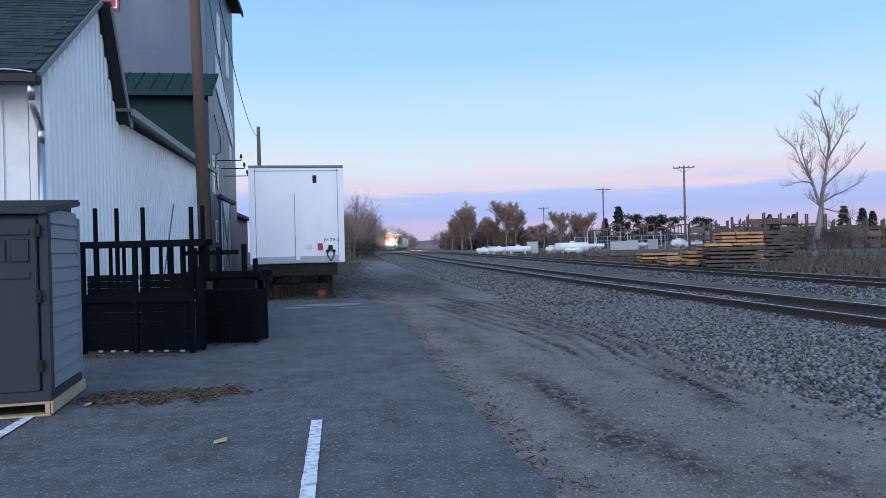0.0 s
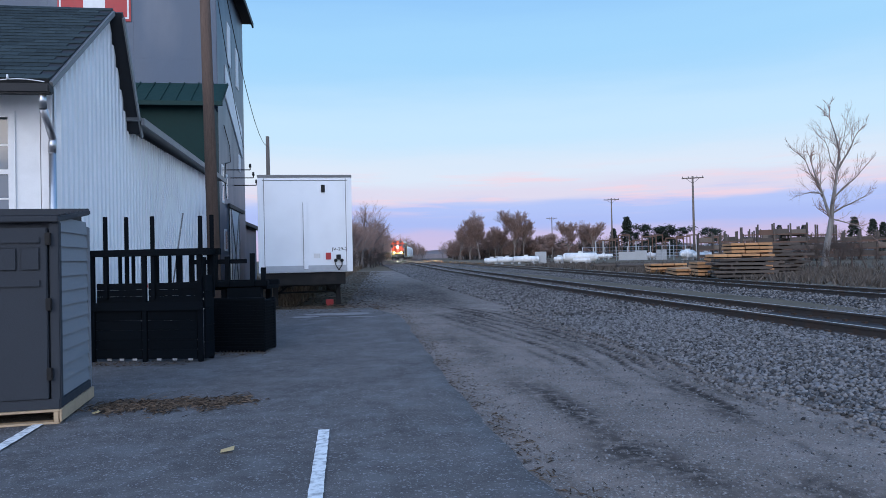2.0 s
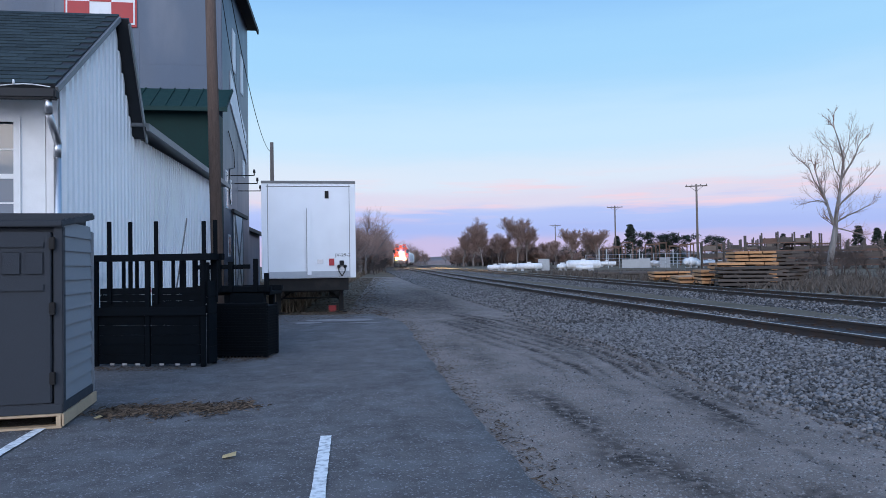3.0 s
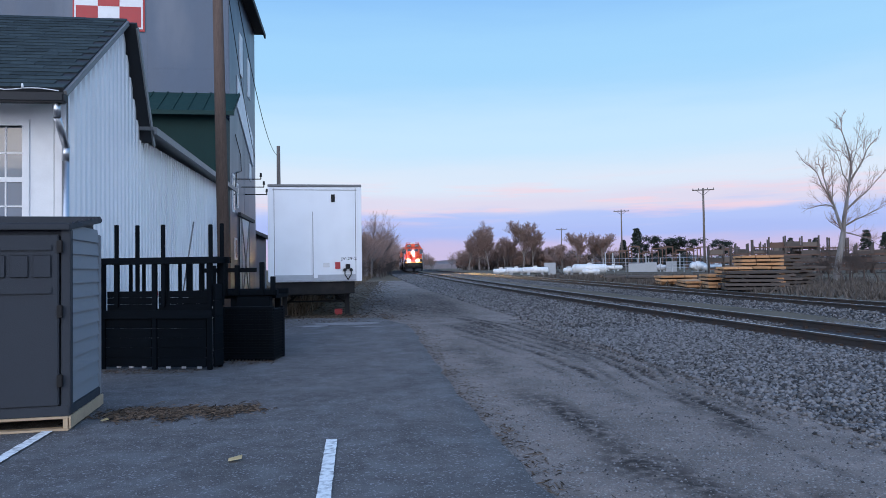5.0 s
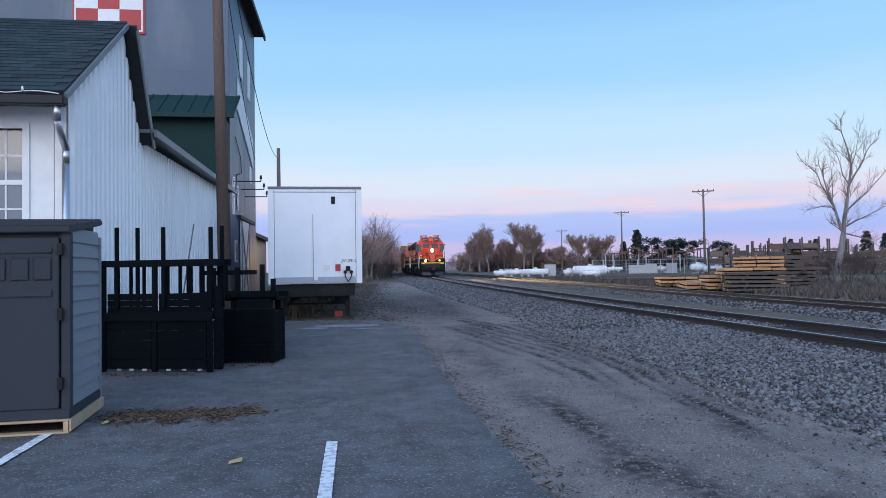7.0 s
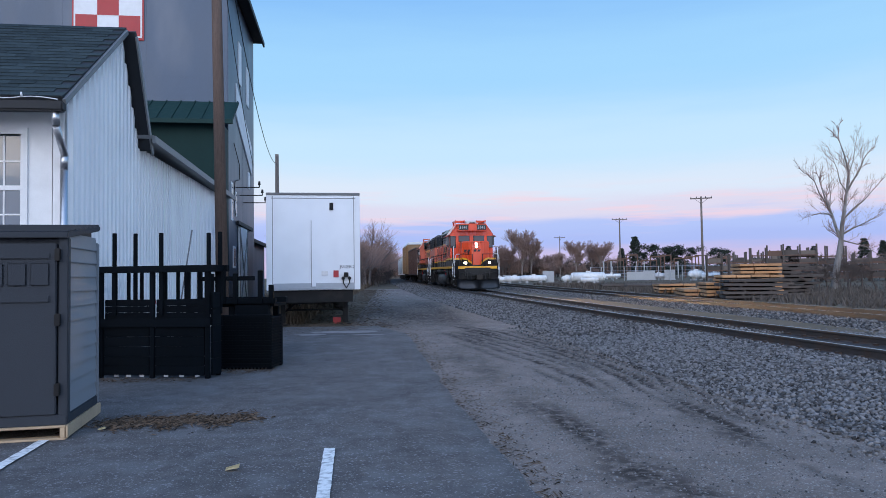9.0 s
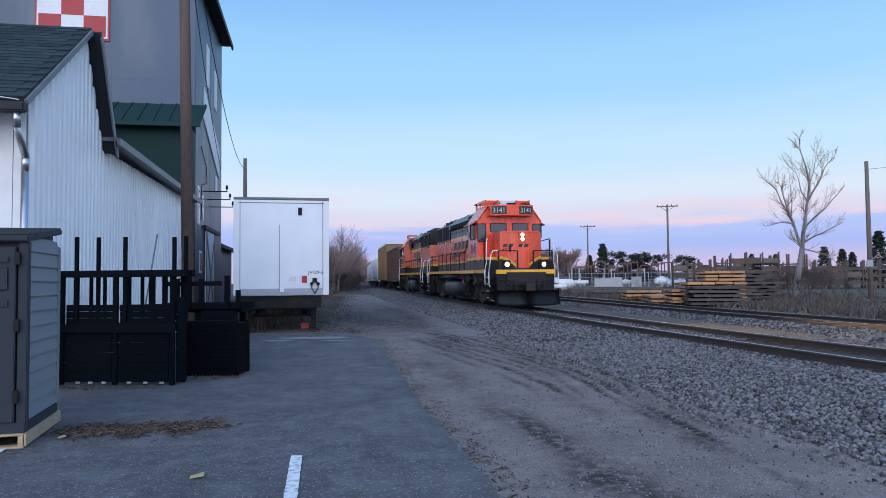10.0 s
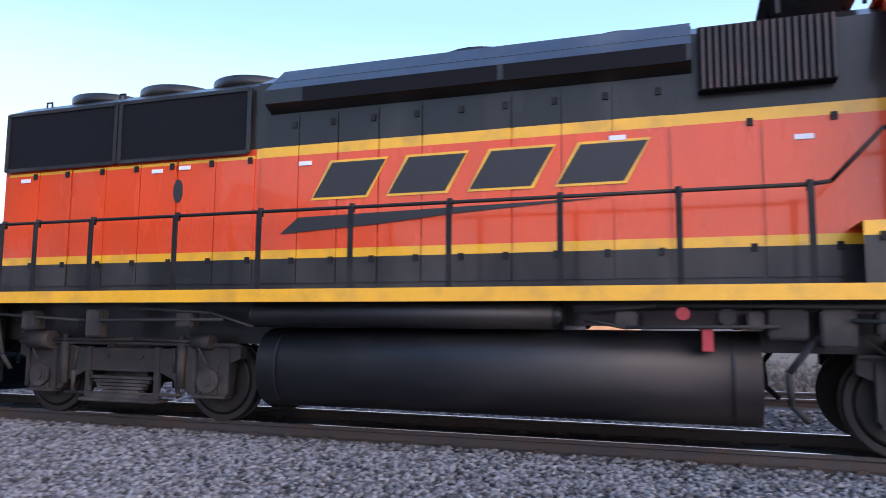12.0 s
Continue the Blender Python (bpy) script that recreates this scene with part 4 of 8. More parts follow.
# marker flags and a leaning rod behind the crates
for x, y, z in ((-5.45, 12.75, 1.05), (-5.3, 12.8, 1.2)):
    fl = thing("marker_flag", pose(x, y, 0.06), "small red marker flag on a thin rod", "flag")
    bm = bmesh.new()
    bm_tube(bm, (0, 0, 0), (0, 0, z + 0.25), 0.006, sides=6)
    part("rod", bm, M_WHITE, fl)
    bm = bmesh.new()
    bm_prism(bm, [(0, z), (0.10, z + 0.02), (0.07, z + 0.22), (0, z + 0.24)], -0.003, 0.003, "y")
    part("flag", bm, M_RED, fl)
rod = thing("leaning_rod", pose(-5.25, 13.2, 0.08), "thin grey metal rod leaning by the wall", "rod")
bm = bmesh.new()
bm_tube(bm, (0, 0, 0), (0.30, 0.2, 2.4), 0.014, sides=6)
part("shaft", bm, M_TRIM, rod)


def wooden_pole(at, height, r, label, arms=(), material=None, lean=(0, 0)):
    material = material or M_POLE_FAR
    p = thing("utility_pole", at, label, "utility pole", "utility poles")
    bm = bmesh.new()
    bm_tube(bm, (0, 0, -0.3), (lean[0], lean[1], height), r, r * 0.68, 14)
    part("pole", bm, material, p)
    for z, w in arms:
        arm = boxpart("crossarm", (-w / 2, w / 2, -0.06, 0.06, z - 0.07, z + 0.07), material, p)
        for x in (-0.46 * w, -0.2 * w, 0.2 * w, 0.46 * w):
            bm = bmesh.new()
            bm_tube(bm, (x, 0, z + 0.07), (x, 0, z + 0.26), 0.05, 0.035, 8)
            part("insulator", bm, M_DARK_TRIM, arm)
        bm = bmesh.new()
        bm_tube(bm, (-0.3 * w, 0, z - 0.05), (0, 0, z - 0.7), 0.025, sides=6)
        bm_tube(bm, (0.3 * w, 0, z - 0.05), (0, 0, z - 0.7), 0.025, sides=6)
        part("arm_brace", bm, M_DARK_TRIM, p)
    return p


def polar(az, d, z=0.15):
    a = radians(az)
    return (d * math.sin(a), d * math.cos(a), z)


near_pole = wooden_pole(pose(*polar(-18.0, 16.0, 0.08)), 11.0, 0.135, "weathered brown wooden utility pole beside the mill wall", material=M_POLE, lean=(-0.19, -0.03))
wooden_pole(pose(*polar(-14.0, 46.0, 0.1)), 9.0, 0.16, "grey wooden utility pole behind the trailer")


def wire(name, a, b, sag, r=0.012, label="black overhead wire"):
    bm = bmesh.new()
    a, b = Vector(a), Vector(b)
    pts = []
    for k in range(15):
        u = k / 14
        p = a.lerp(b, u)
        p.z -= sag * 4 * u * (1 - u)
        pts.append(p)
    bm_path(bm, pts, r, 5)
    return tagged(part(name, bm, M_BLACK), label, "wire", kind="structure")


wire("wire_mill", (-5.15, 15.2, 10.5), polar(-14.0, 46.0, 8.7), 1.6, 0.014)
wire("wire_service", (-5.15, 15.2, 9.9), (-9.16, 32.4, 6.7), 0.5, 0.012)

# pale grit washed over the end of the tarmac
M_GRIT = mat("pale_grit", (0.25, 0.24, 0.24), 0.95, spec=0.1, spread=0.35, grain=9, fine=70, bump=0.6, bump_scale=60, stain=(0.2, 0.19, 0.18), stain_amount=0.7)
for cx, cy, hw, hl, seed in ((-2.75, 18.0, 0.85, 0.36, 1.0), (-3.5, 17.4, 0.42, 0.2, 6.0), (-2.2, 17.2, 0.36, 0.14, 9.0)):
    bm = bmesh.new()
    mid = bm.verts.new((cx, cy, ground_z(cx, cy) + 0.052))
    ring = []
    for k in range(36):
        a = k * math.pi / 18
        q = 1 + 0.45 * noise.noise((math.cos(a) * 1.6, math.sin(a) * 1.6, seed)) + 0.2 * noise.noise((math.cos(a) * 6, math.sin(a) * 6, seed))
        x, y = cx + hw * q * math.cos(a), cy + hl * q * math.sin(a)
        ring.append(bm.verts.new((x, y, ground_z(x, y) + 0.036)))
    for k in range(36):
        bm.faces.new((mid, ring[k], ring[(k + 1) % 36]))
    tagged(part("grit_patch", bm, M_GRIT), "pale grit washed over the tarmac's end", "grit", kind="structure")

# litter on the tarmac
rs = random.Random(11)


def scatter_bits(name, n, where, size, material, label, category, flat=True):
    verts, faces = [], []
    for _ in range(n):
        x, y, z = where()
        L, w = size * rs.uniform(0.5, 1.5), size * rs.uniform(0.04, 0.14)
        a, up = rs.uniform(0, math.pi), rs.uniform(-0.15, 0.25) * L
        c, s = math.cos(a), math.sin(a)
        k = len(verts)
        for dx, dy, dz in ((-L / 2, -w, 0), (L / 2, -w, up), (L / 2, w, up), (-L / 2, w, 0), (0, 0, w * 1.2 + up / 2)):
            verts.append((x + dx * c - dy * s, y + dx * s + dy * c, z + max(dz, 0) + 0.002))
        faces += [(k, k + 1, k + 4), (k + 1, k + 2, k + 4), (k + 2, k + 3, k + 4), (k + 3, k, k + 4)]
    return tagged(raw(name, verts, faces, material), label, category, kind="stuff")


M_STRAW = mat("dead_leaves_straw", (0.085, 0.062, 0.045), 0.95, spec=0.1, spread=0.2, per_island=0.75)
M_PAPER = mat("scrap_paper", (0.68, 0.55, 0.30), 0.8, spread=0.1)


def debris_spot():
    u = rs.random()
    u = (round(u * 9) / 9 + rs.gauss(0, 0.05)) if rs.random() < 0.7 else u
    x = -3.75 + 1.45 * u + rs.gauss(0, 0.07)
    y = 7.62 + 0.18 * u + 0.09 * math.sin(u * 21) + rs.gauss(0, 0.08 + 0.12 * math.sin(u * 9) ** 2)
    return x, y, ground_z(x, y) + 0.038


scatter_bits("leaf_litter", 1700, debris_spot, 0.075, M_STRAW, "drift of dead leaves and straw on the tarmac", "leaf litter")


def crate_foot():
    x = rs.uniform(-5.8, -2.9)
    y = 10.7 + (x + 5) * -0.03 + abs(rs.gauss(0, 0.15)) * rs.choice((-1, 1)) + (0.9 if x > -3.9 else 0)
    return x, y, ground_z(x, y) + 0.036


scatter_bits("leaf_litter", 350, crate_foot, 0.06, M_STRAW, "dead leaves along the foot of the crates", "leaf litter")


def under_trailer():
    x = rs.gauss(-3.6, 1.0)
    y = rs.gauss(19.6, 0.9)
    return x, y, ground_z(x, y) + 0.02


scatter_bits("dry_weeds", 2200, under_trailer, 0.07, M_STRAW, "dry weeds and straw at the edge of the tarmac", "weeds")


def verge():
    y = rs.uniform(18, 60)
    x = -3.4 - (y - 20) * 0.09 + rs.gauss(0, 0.7)
    return x, y, ground_z(x, y)


scatter_bits("dry_weeds", 3500, verge, 0.13, M_STRAW, "dry weeds beside the dirt lane", "weeds")


def edge_bits():
    y = rs.uniform(4.5, 18)
    x = asphalt_edge(y) + abs(rs.gauss(0.08, 0.16))
    return x, y, dirt_z(x, y) + 0.004


scatter_bits("straw_bits", 900, edge_bits, 0.05, M_STRAW, "bits of straw along the tarmac edge", "straw")
for x, y, a, s in ((-1.80, 5.74, 20, 1.0), (-3.62, 7.30, 60, 0.7)):
    bm = bmesh.new()
    row = [bm.verts.new((dx * s, dy * s, dz * s)) for dx, dy, dz in ((-0.055, -0.03, 0), (0.05, -0.035, 0.012), (0.06, 0.03, 0.03), (-0.045, 0.04, 0.008))]
    mid = bm.verts.new((0, 0, 0.022 * s))
    for i in range(4):
        bm.faces.new((row[i], row[(i + 1) % 4], mid))
    bmesh.ops.solidify(bm, geom=bm.faces[:], thickness=0.004)
    tagged(part("scrap_paper", bm, M_PAPER, at=pose(x, y, ground_z(x, y) + 0.045, 0, 0, a)), "crumpled scrap of yellowish paper on tarmac", "litter")
# dry grass on the bank left of the lane
M_BANK = mat("dead_bank_grass", (0.15, 0.115, 0.085), 0.95, spec=0.1, spread=0.2, per_island=0.5)
verts, faces = [], []
for _ in range(9000):
    y = 22 + 75 * rs.random() ** 1.3
    x = -4.6 - (y - 20) * 0.085 - abs(rs.gauss(0, 2.4))
    if y < 35 and x < -2.5 and x > -7.2 - (y - 20) * 0.17 and rs.random() < 0.8:
        continue
    z, hgt = far_z(x, y), rs.uniform(0.1, 0.45)
    for _b in range(3):
        a, w = rs.uniform(0, 6.28), rs.uniform(0.015, 0.04)
        px, py = x + rs.gauss(0, 0.1), y + rs.gauss(0, 0.1)
        k = len(verts)
        verts += [(px - w * math.cos(a), py - w * math.sin(a), z), (px + w * math.cos(a), py + w * math.sin(a), z), (px + rs.gauss(0, 0.1), py + rs.gauss(0, 0.1), z + hgt)]
        faces.append((k, k + 1, k + 2))
tagged(raw("bank_grass", verts, faces, M_BANK), "dead brown grass on the bank beside the lane", "grass", kind="stuff")
# pebbles strewn over the dirt lane
verts, faces = [], []
for _ in range(20000):
    y = 3.0 + 15 * rs.random() ** 1.5
    x = rs.uniform(asphalt_edge(y) + 0.02, line_x(y) - 3.6)
    r = 0.0035 + 0.012 * rs.random() ** 2.5
    z = dirt_z(x, y)
    k = len(verts)
    a = rs.uniform(0, 3)
    for i in range(4):
        verts.append((x + r * math.cos(a + i * 1.57) * rs.uniform(0.7, 1.3), y + r * math.sin(a + i * 1.57), z))
    verts.append((x, y, z + r * 0.9))
    faces += [(k, k + 1, k + 4), (k + 1, k + 2, k + 4), (k + 2, k + 3, k + 4), (k + 3, k, k + 4)]
tagged(raw("pebbles", verts, faces, M_STONE), "small grey pebbles on the dirt lane", "pebbles", kind="stuff")

# ---- the train ----
M_ORANGE = mat("orange_loco_paint", (0.80, 0.070, 0.014), 0.27, spread=0.09, grain=2.5, fine=25, stretch=(1, 1, 0.25), stain=(0.55, 0.07, 0.03), stain_amount=0.4, spec=0.4, coat=0.4, bump=0.22, bump_scale=2.4)
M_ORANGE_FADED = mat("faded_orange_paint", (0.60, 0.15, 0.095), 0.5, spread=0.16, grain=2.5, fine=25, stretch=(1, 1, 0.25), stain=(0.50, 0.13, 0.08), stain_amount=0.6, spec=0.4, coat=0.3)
M_YELLOW = mat("yellow_stripe_paint", (0.86, 0.41, 0.014), 0.35, coat=0.4, spread=0.1, stain=(0.4, 0.2, 0.04), stain_amount=0.4)
M_HOOD_BLACK = mat("black_hood_paint", (0.014, 0.014, 0.014), 0.38, spec=0.3, coat=0.15, spread=0.35, grain=3, stretch=(1, 1, 0.3), stain=(0.070, 0.064, 0.056), stain_amount=0.55)
M_GRILLE = mat("grille_black", (0.008, 0.008, 0.01), 0.7, spread=0.2, spec=0.12)
M_GRILLE_RUST = mat("resistor_grille", (0.035, 0.028, 0.026), 0.6, spread=0.3, stain=(0.12, 0.05, 0.035), stain_amount=0.6)
M_UNDER = mat("grimy_underframe", (0.030, 0.026, 0.024), 0.75, spec=0.3, spread=0.4, grain=6, stain=(0.085, 0.072, 0.062), stain_amount=0.7)
M_TANK = mat("black_tank", (0.009, 0.009, 0.010), 0.46, spec=0.4, spread=0.3, grain=2, stretch=(1, 1, 3), stain=(0.03, 0.028, 0.026), stain_amount=0.5)
M_WHEEL = mat("wheel_steel", (0.035, 0.029, 0.025), 0.6, 0.4, spread=0.25)
M_HANDRAIL_WHITE = mat("white_handrail", (0.75, 0.76, 0.78), 0.4, spread=0.05)
M_BEAM = mat("headlamp_filament", (0.2, 0.2, 0.2), 0.5, spread=0.0, emit=(1.0, 0.66, 0.36), strength=2.2e5)
M_BEAM_LOW = mat("dipped_headlamp_filament", (0.2, 0.2, 0.2), 0.5, spread=0.0, emit=(1.0, 0.66, 0.36), strength=2.0e4)
M_LOUVRE = mat("lit_lamp_lens", (0.02, 0.02, 0.02), 0.6, spread=0.0, emit=(1.0, 0.64, 0.30), strength=4.5)
M_CAB_GLASS = mat("cab_glass", (0.03, 0.035, 0.04), 0.08, spread=0.0, spec=0.7)
M_PLOW = mat("plough_steel", (0.04, 0.048, 0.06), 0.45, 0.3, spread=0.1, stain=(0.07, 0.075, 0.085), stain_amount=0.3)
M_INK = mat("black_lettering", (0.02, 0.02, 0.02), 0.5, spread=0.1)
M_INK_WHITE = mat("white_lettering", (0.78, 0.8, 0.8), 0.5, spread=0.05)
M_INK_GREY = mat("dull_white_lettering", (0.45, 0.49, 0.52), 0.5, spread=0.05)
M_OXIDE = mat("oxide_brown_car", (0.085, 0.042, 0.034), 0.6, spread=0.25, grain=3, stain=(0.045, 0.03, 0.028), stain_amount=0.6)
M_BOXCAR = mat("faded_yellow_car", (0.25, 0.14, 0.065), 0.55, spread=0.22, grain=1.5, stain=(0.16, 0.10, 0.05), stain_amount=0.6)
M_GRAFFITI = mat("dark_green_painted_patch", (0.04, 0.075, 0.06), 0.5, spread=0.4, grain=6, stain=(0.10, 0.16, 0.2), stain_amount=0.7)
M_CAR_ROOF = mat("galvanised_car_roof", (0.55, 0.58, 0.62), 0.4, 0.5, spread=0.08)
M_HOPPER = mat("white_hopper_car", (0.72, 0.73, 0.74), 0.45, spread=0.08, grain=1.5, stretch=(1, 1, 0.3), stain=(0.5, 0.48, 0.45), stain_amount=0.5)


def lettering(text, height, material, parent, at, name="road_number", width=1.0):
    """Flat raised characters in the built-in font, as a mesh; at: lower left corner, text runs along +x of the pose."""
    cu = bpy.data.curves.new(name, "FONT")
    cu.body, cu.size, cu.extrude = text, height / 0.69, 0.003
    cu.offset = 0.012 * height
    tmp = bpy.data.objects.new(name, cu)
    scene.collection.objects.link(tmp)
    dg = bpy.context.evaluated_depsgraph_get()
    me = bpy.data.meshes.new_from_object(tmp.evaluated_get(dg))
    bpy.data.objects.remove(tmp)
    me.transform(Matrix.Diagonal((width, 1, 1, 1)))
    me.materials.clear()
    me.materials.append(material)
    ob = new(name, me)
    ob.parent = parent
    ob.matrix_basis = at
    return ob


def side_pose(x, y, z, sgn=1):
    """Pose of lettering on a car side: reads forwards on the side that faces +x (sgn 1) or -x."""
    return Matrix.Translation((x, y, z)) @ (Matrix.Rotation(radians(90 * sgn), 4, "Z") @ Matrix.Rotation(radians(90), 4, "X"))


BANDS = [(1.62, 2), (2.05, 1), (2.16, 0), (3.36, 1), (3.49, 2)]   # z from which a colour runs upward


def banded(name, outline, bands, y0, y1, parent, caps=True, label=""):
    """A body swept along y from a closed outline (x, z); faces coloured in level bands. outline points must include the band heights."""
    bm = bmesh.new()
    lo = [bm.verts.new((x, y0, z)) for x, z in outline]
    hi = [bm.verts.new((x, y1, z)) for x, z in outline]
    k = len(outline)

    def index(z):
        i = bands[0][1]
        for zb, m in bands:
            if z >= zb:
                i = m
        return i
    for i in range(k):
        f = bm.faces.new((lo[i], lo[(i + 1) % k], hi[(i + 1) % k], hi[i]))
        f.material_index = index((outline[i][1] + outline[(i + 1) % k][1]) / 2)
    if caps:   # ends in level strips
        zs = sorted(set(z for _, z in outline))
        for ring, flip in ((lo, False), (hi, True)):
            right = {round(v.co.z, 4): v for v in ring if v.co.x > 0}
            left = {round(v.co.z, 4): v for v in ring if v.co.x <= 0}
            for a, b in zip(zs[:-1], zs[1:]):
                a, b = round(a, 4), round(b, 4)
                if a in right and b in right and a in left and b in left:
                    f = bm.faces.new((left[a], right[a], right[b], left[b]))
                    f.material_index = index((a + b) / 2)
    bmesh.ops.recalc_face_normals(bm, faces=bm.faces[:])
    me = bpy.data.meshes.new(name)
    bm.to_mesh(me)
    bm.free()
    for m in (M_ORANGE, M_YELLOW, M_HOOD_BLACK):
        me.materials.append(m)
    ob = new(name, me)
    ob.parent = parent
    return tagged(ob, label)


def hood_outline(w, zs, top, shoulder):
    right = [(w, z) for z in zs] + [(w, shoulder), (w * 0.62, top)]
    return right + [(-x, z) for x, z in right[::-1]]


def wheelset(parent, y, r=0.508):
    bm = bmesh.new()
    for sgn in (-1, 1):
        bm_tube(bm, (sgn * 0.69, 0, 0), (sgn * 0.83, 0, 0), r, sides=36)
        bm_tube(bm, (sgn * 0.665, 0, 0), (sgn * 0.692, 0, 0), r + 0.025, sides=36)
        bm_tube(bm, (sgn * 0.83, 0, 0), (sgn * 0.85, 0, 0), r - 0.07, r - 0.12, sides=36)
        bm_tube(bm, (sgn * 0.85, 0, 0), (sgn * 0.98, 0, 0), 0.11, sides=14)
        for k in range(6):
            a = k * math.pi / 3
            bm_tube(bm, (sgn * 0.845, 0.27 * math.cos(a), 0.27 * math.sin(a)), (sgn * 0.862, 0.27 * math.cos(a), 0.27 * math.sin(a)), 0.035, sides=8)
    bm_tube(bm, (-0.7, 0, 0), (0.7, 0, 0), 0.09, sides=14)
    return part("wheelset", bm, M_WHEEL, parent, at=pose(0, y, r))


def loco_truck(parent, yc):
    truck = part("truck", bmesh.new(), M_UNDER, parent, at=pose(0, yc, 0))
    prof = [(-1.80, 0.80), (-1.80, 0.96), (-1.0, 0.96), (-0.72, 0.90), (0.72, 0.90), (1.0, 0.96), (1.80, 0.96), (1.80, 0.80), (1.66, 0.74), (1.62, 0.34), (1.50, 0.32), (1.46, 0.66), (1.28, 0.66), (1.22, 0.34),
            (1.04, 0.34), (0.92, 0.46), (0.60, 0.60), (-0.60, 0.60), (-0.92, 0.46), (-1.04, 0.34), (-1.22, 0.34), (-1.28, 0.66), (-1.46, 0.66), (-1.50, 0.32), (-1.62, 0.34), (-1.66, 0.74)]
    for sgn in (-1, 1):
        bm = bmesh.new()
        bm_prism(bm, prof, sgn * 1.02 - 0.07, sgn * 1.02 + 0.07, "x")
        part("side_frame", bm, M_UNDER, truck)
        for yb in (-1.37, 1.37):
            bm = bmesh.new()
            bm_box(bm, sgn * 1.03 - 0.08, sgn * 1.03 + 0.08, yb - 0.12, yb + 0.12, 0.34, 0.70)
            bm_tube(bm, (sgn * 1.10, yb, 0.52), (sgn * 1.17, yb, 0.52), 0.15, sides=16)
            bm_tube(bm, (sgn * 1.17, yb, 0.52), (sgn * 1.19, yb, 0.52), 0.07, sides=10)
            bm_box(bm, sgn * 1.04 - 0.07, sgn * 1.04 + 0.07, yb - 0.24, yb + 0.24, 0.30, 0.335)
            part("journal_box", bm, M_UNDER, truck)
        bm = bmesh.new()
        for q in range(5):   # leaf spring and its hanger
            bm_box(bm, sgn * 1.06 - 0.06, sgn * 1.06 + 0.06, -0.50 + 0.05 * q, 0.50 - 0.05 * q, 0.50 - 0.045 * q, 0.535 - 0.045 * q)
        for yb in (-0.56, 0.56):
            bm_box(bm, sgn * 1.09 - 0.03, sgn * 1.09 + 0.03, yb - 0.035, yb + 0.035, 0.26, 0.92)
        bm_box(bm, sgn * 1.09 - 0.03, sgn * 1.09 + 0.03, -0.56, 0.56, 0.24, 0.30)
        part("leaf_spring", bm, M_UNDER, truck)
        bm = bmesh.new()
        bm_tube(bm, (sgn * 1.14, -1.55, 1.0), (sgn * 1.14, -1.15, 1.0), 0.13, sides=14)
        bm_tube(bm, (sgn * 1.14, 1.15, 1.0), (sgn * 1.14, 1.42, 1.0), 0.09, sides=14)
        bm_path(bm, [(sgn * 1.14, -1.15, 1.0), (sgn * 1.14, 0.2, 1.02), (sgn * 1.14, 1.15, 1.0)], 0.025)
        part("brake_cylinder", bm, M_UNDER, truck)
        bm = bmesh.new()
        for yb in (-0.78, 0.80):
            bm_path(bm, [(sgn * 1.09, yb, 0.9), (sgn * 1.10, yb * 1.05, 0.6), (sgn * 1.06, yb * 1.1, 0.28)], 0.03)
            bm_box(bm, sgn * 0.78 - 0.05, sgn * 0.78 + 0.05, yb * 1.04 - 0.05, yb * 1.04 + 0.05, 0.34, 0.62)
        bm_path(bm, [(sgn * 1.1, -0.95, 0.30), (sgn * 1.1, 0.95, 0.32)], 0.018)
        part("brake_rigging", bm, M_UNDER, truck)
        bm = bmesh.new()
        bm_tube(bm, (sgn * 1.08, -0.28, 0.81), (sgn * 1.12, -0.28, 0.81), 0.05, sides=12)
        part("frame_bolt", bm, M_UNDER, truck)
        bm = bmesh.new()
        bm_tube(bm, (sgn * 1.08, 0.28, 0.81), (sgn * 1.12, 0.28, 0.81), 0.05, sides=12)
        part("frame_bolt", bm, M_UNDER, truck)
        # raised ribs, lightening pockets and stay bars that break up the casting
        for yb in (-1.62, -1.14, 1.14, 1.62):
            boxpart("pedestal_rib", (sgn * 1.10 - 0.025, sgn * 1.10 + 0.025, yb - 0.035, yb + 0.035, 0.36, 0.92), M_UNDER, truck, bevel=0.01)
        boxpart("frame_flange", (sgn * 1.10 - 0.035, sgn * 1.10 + 0.035, -1.80, 1.80, 0.945, 0.985), M_UNDER, truck, bevel=0.008)
        boxpart("spring_plank", (sgn * 1.06 - 0.14, sgn * 1.06 + 0.14, -0.62, 0.62, 0.205, 0.25), M_UNDER, truck, bevel=0.01)
        for yb in (-0.95, 0.95):
            bm = bmesh.new()
            bm_tube(bm, (sgn * 1.13, yb, 0.42), (sgn * 1.13, yb, 0.98), 0.055, sides=12)
            bm_tube(bm, (sgn * 1.13, yb, 0.98), (sgn * 1.13, yb, 1.08), 0.035, sides=10)
            part("snubber", bm, M_UNDER, truck)
        for yb in (-1.37, 1.37):
            bm = bmesh.new()
            bm_path(bm, [(sgn * 1.16, yb - 0.35, 1.12), (sgn * 1.18, yb - 0.15, 0.95), (sgn * 1.18, yb, 0.72)], 0.016, 6)
            part("sand_pipe", bm, M_UNDER, truck)
    bm = bmesh.new()
    bm_box(bm, -0.95, 0.95, -0.28, 0.28, 0.5, 0.95)
    bm_box(bm, -0.6, 0.6, -1.2, -0.4, 0.35, 0.85)
    bm_box(bm, -0.6, 0.6, 0.4, 1.2, 0.35, 0.85)
    part("bolster", bm, M_UNDER, truck)
    for yb in (-1.37, 1.37):
        WHEELS.append(wheelset(truck, yb))
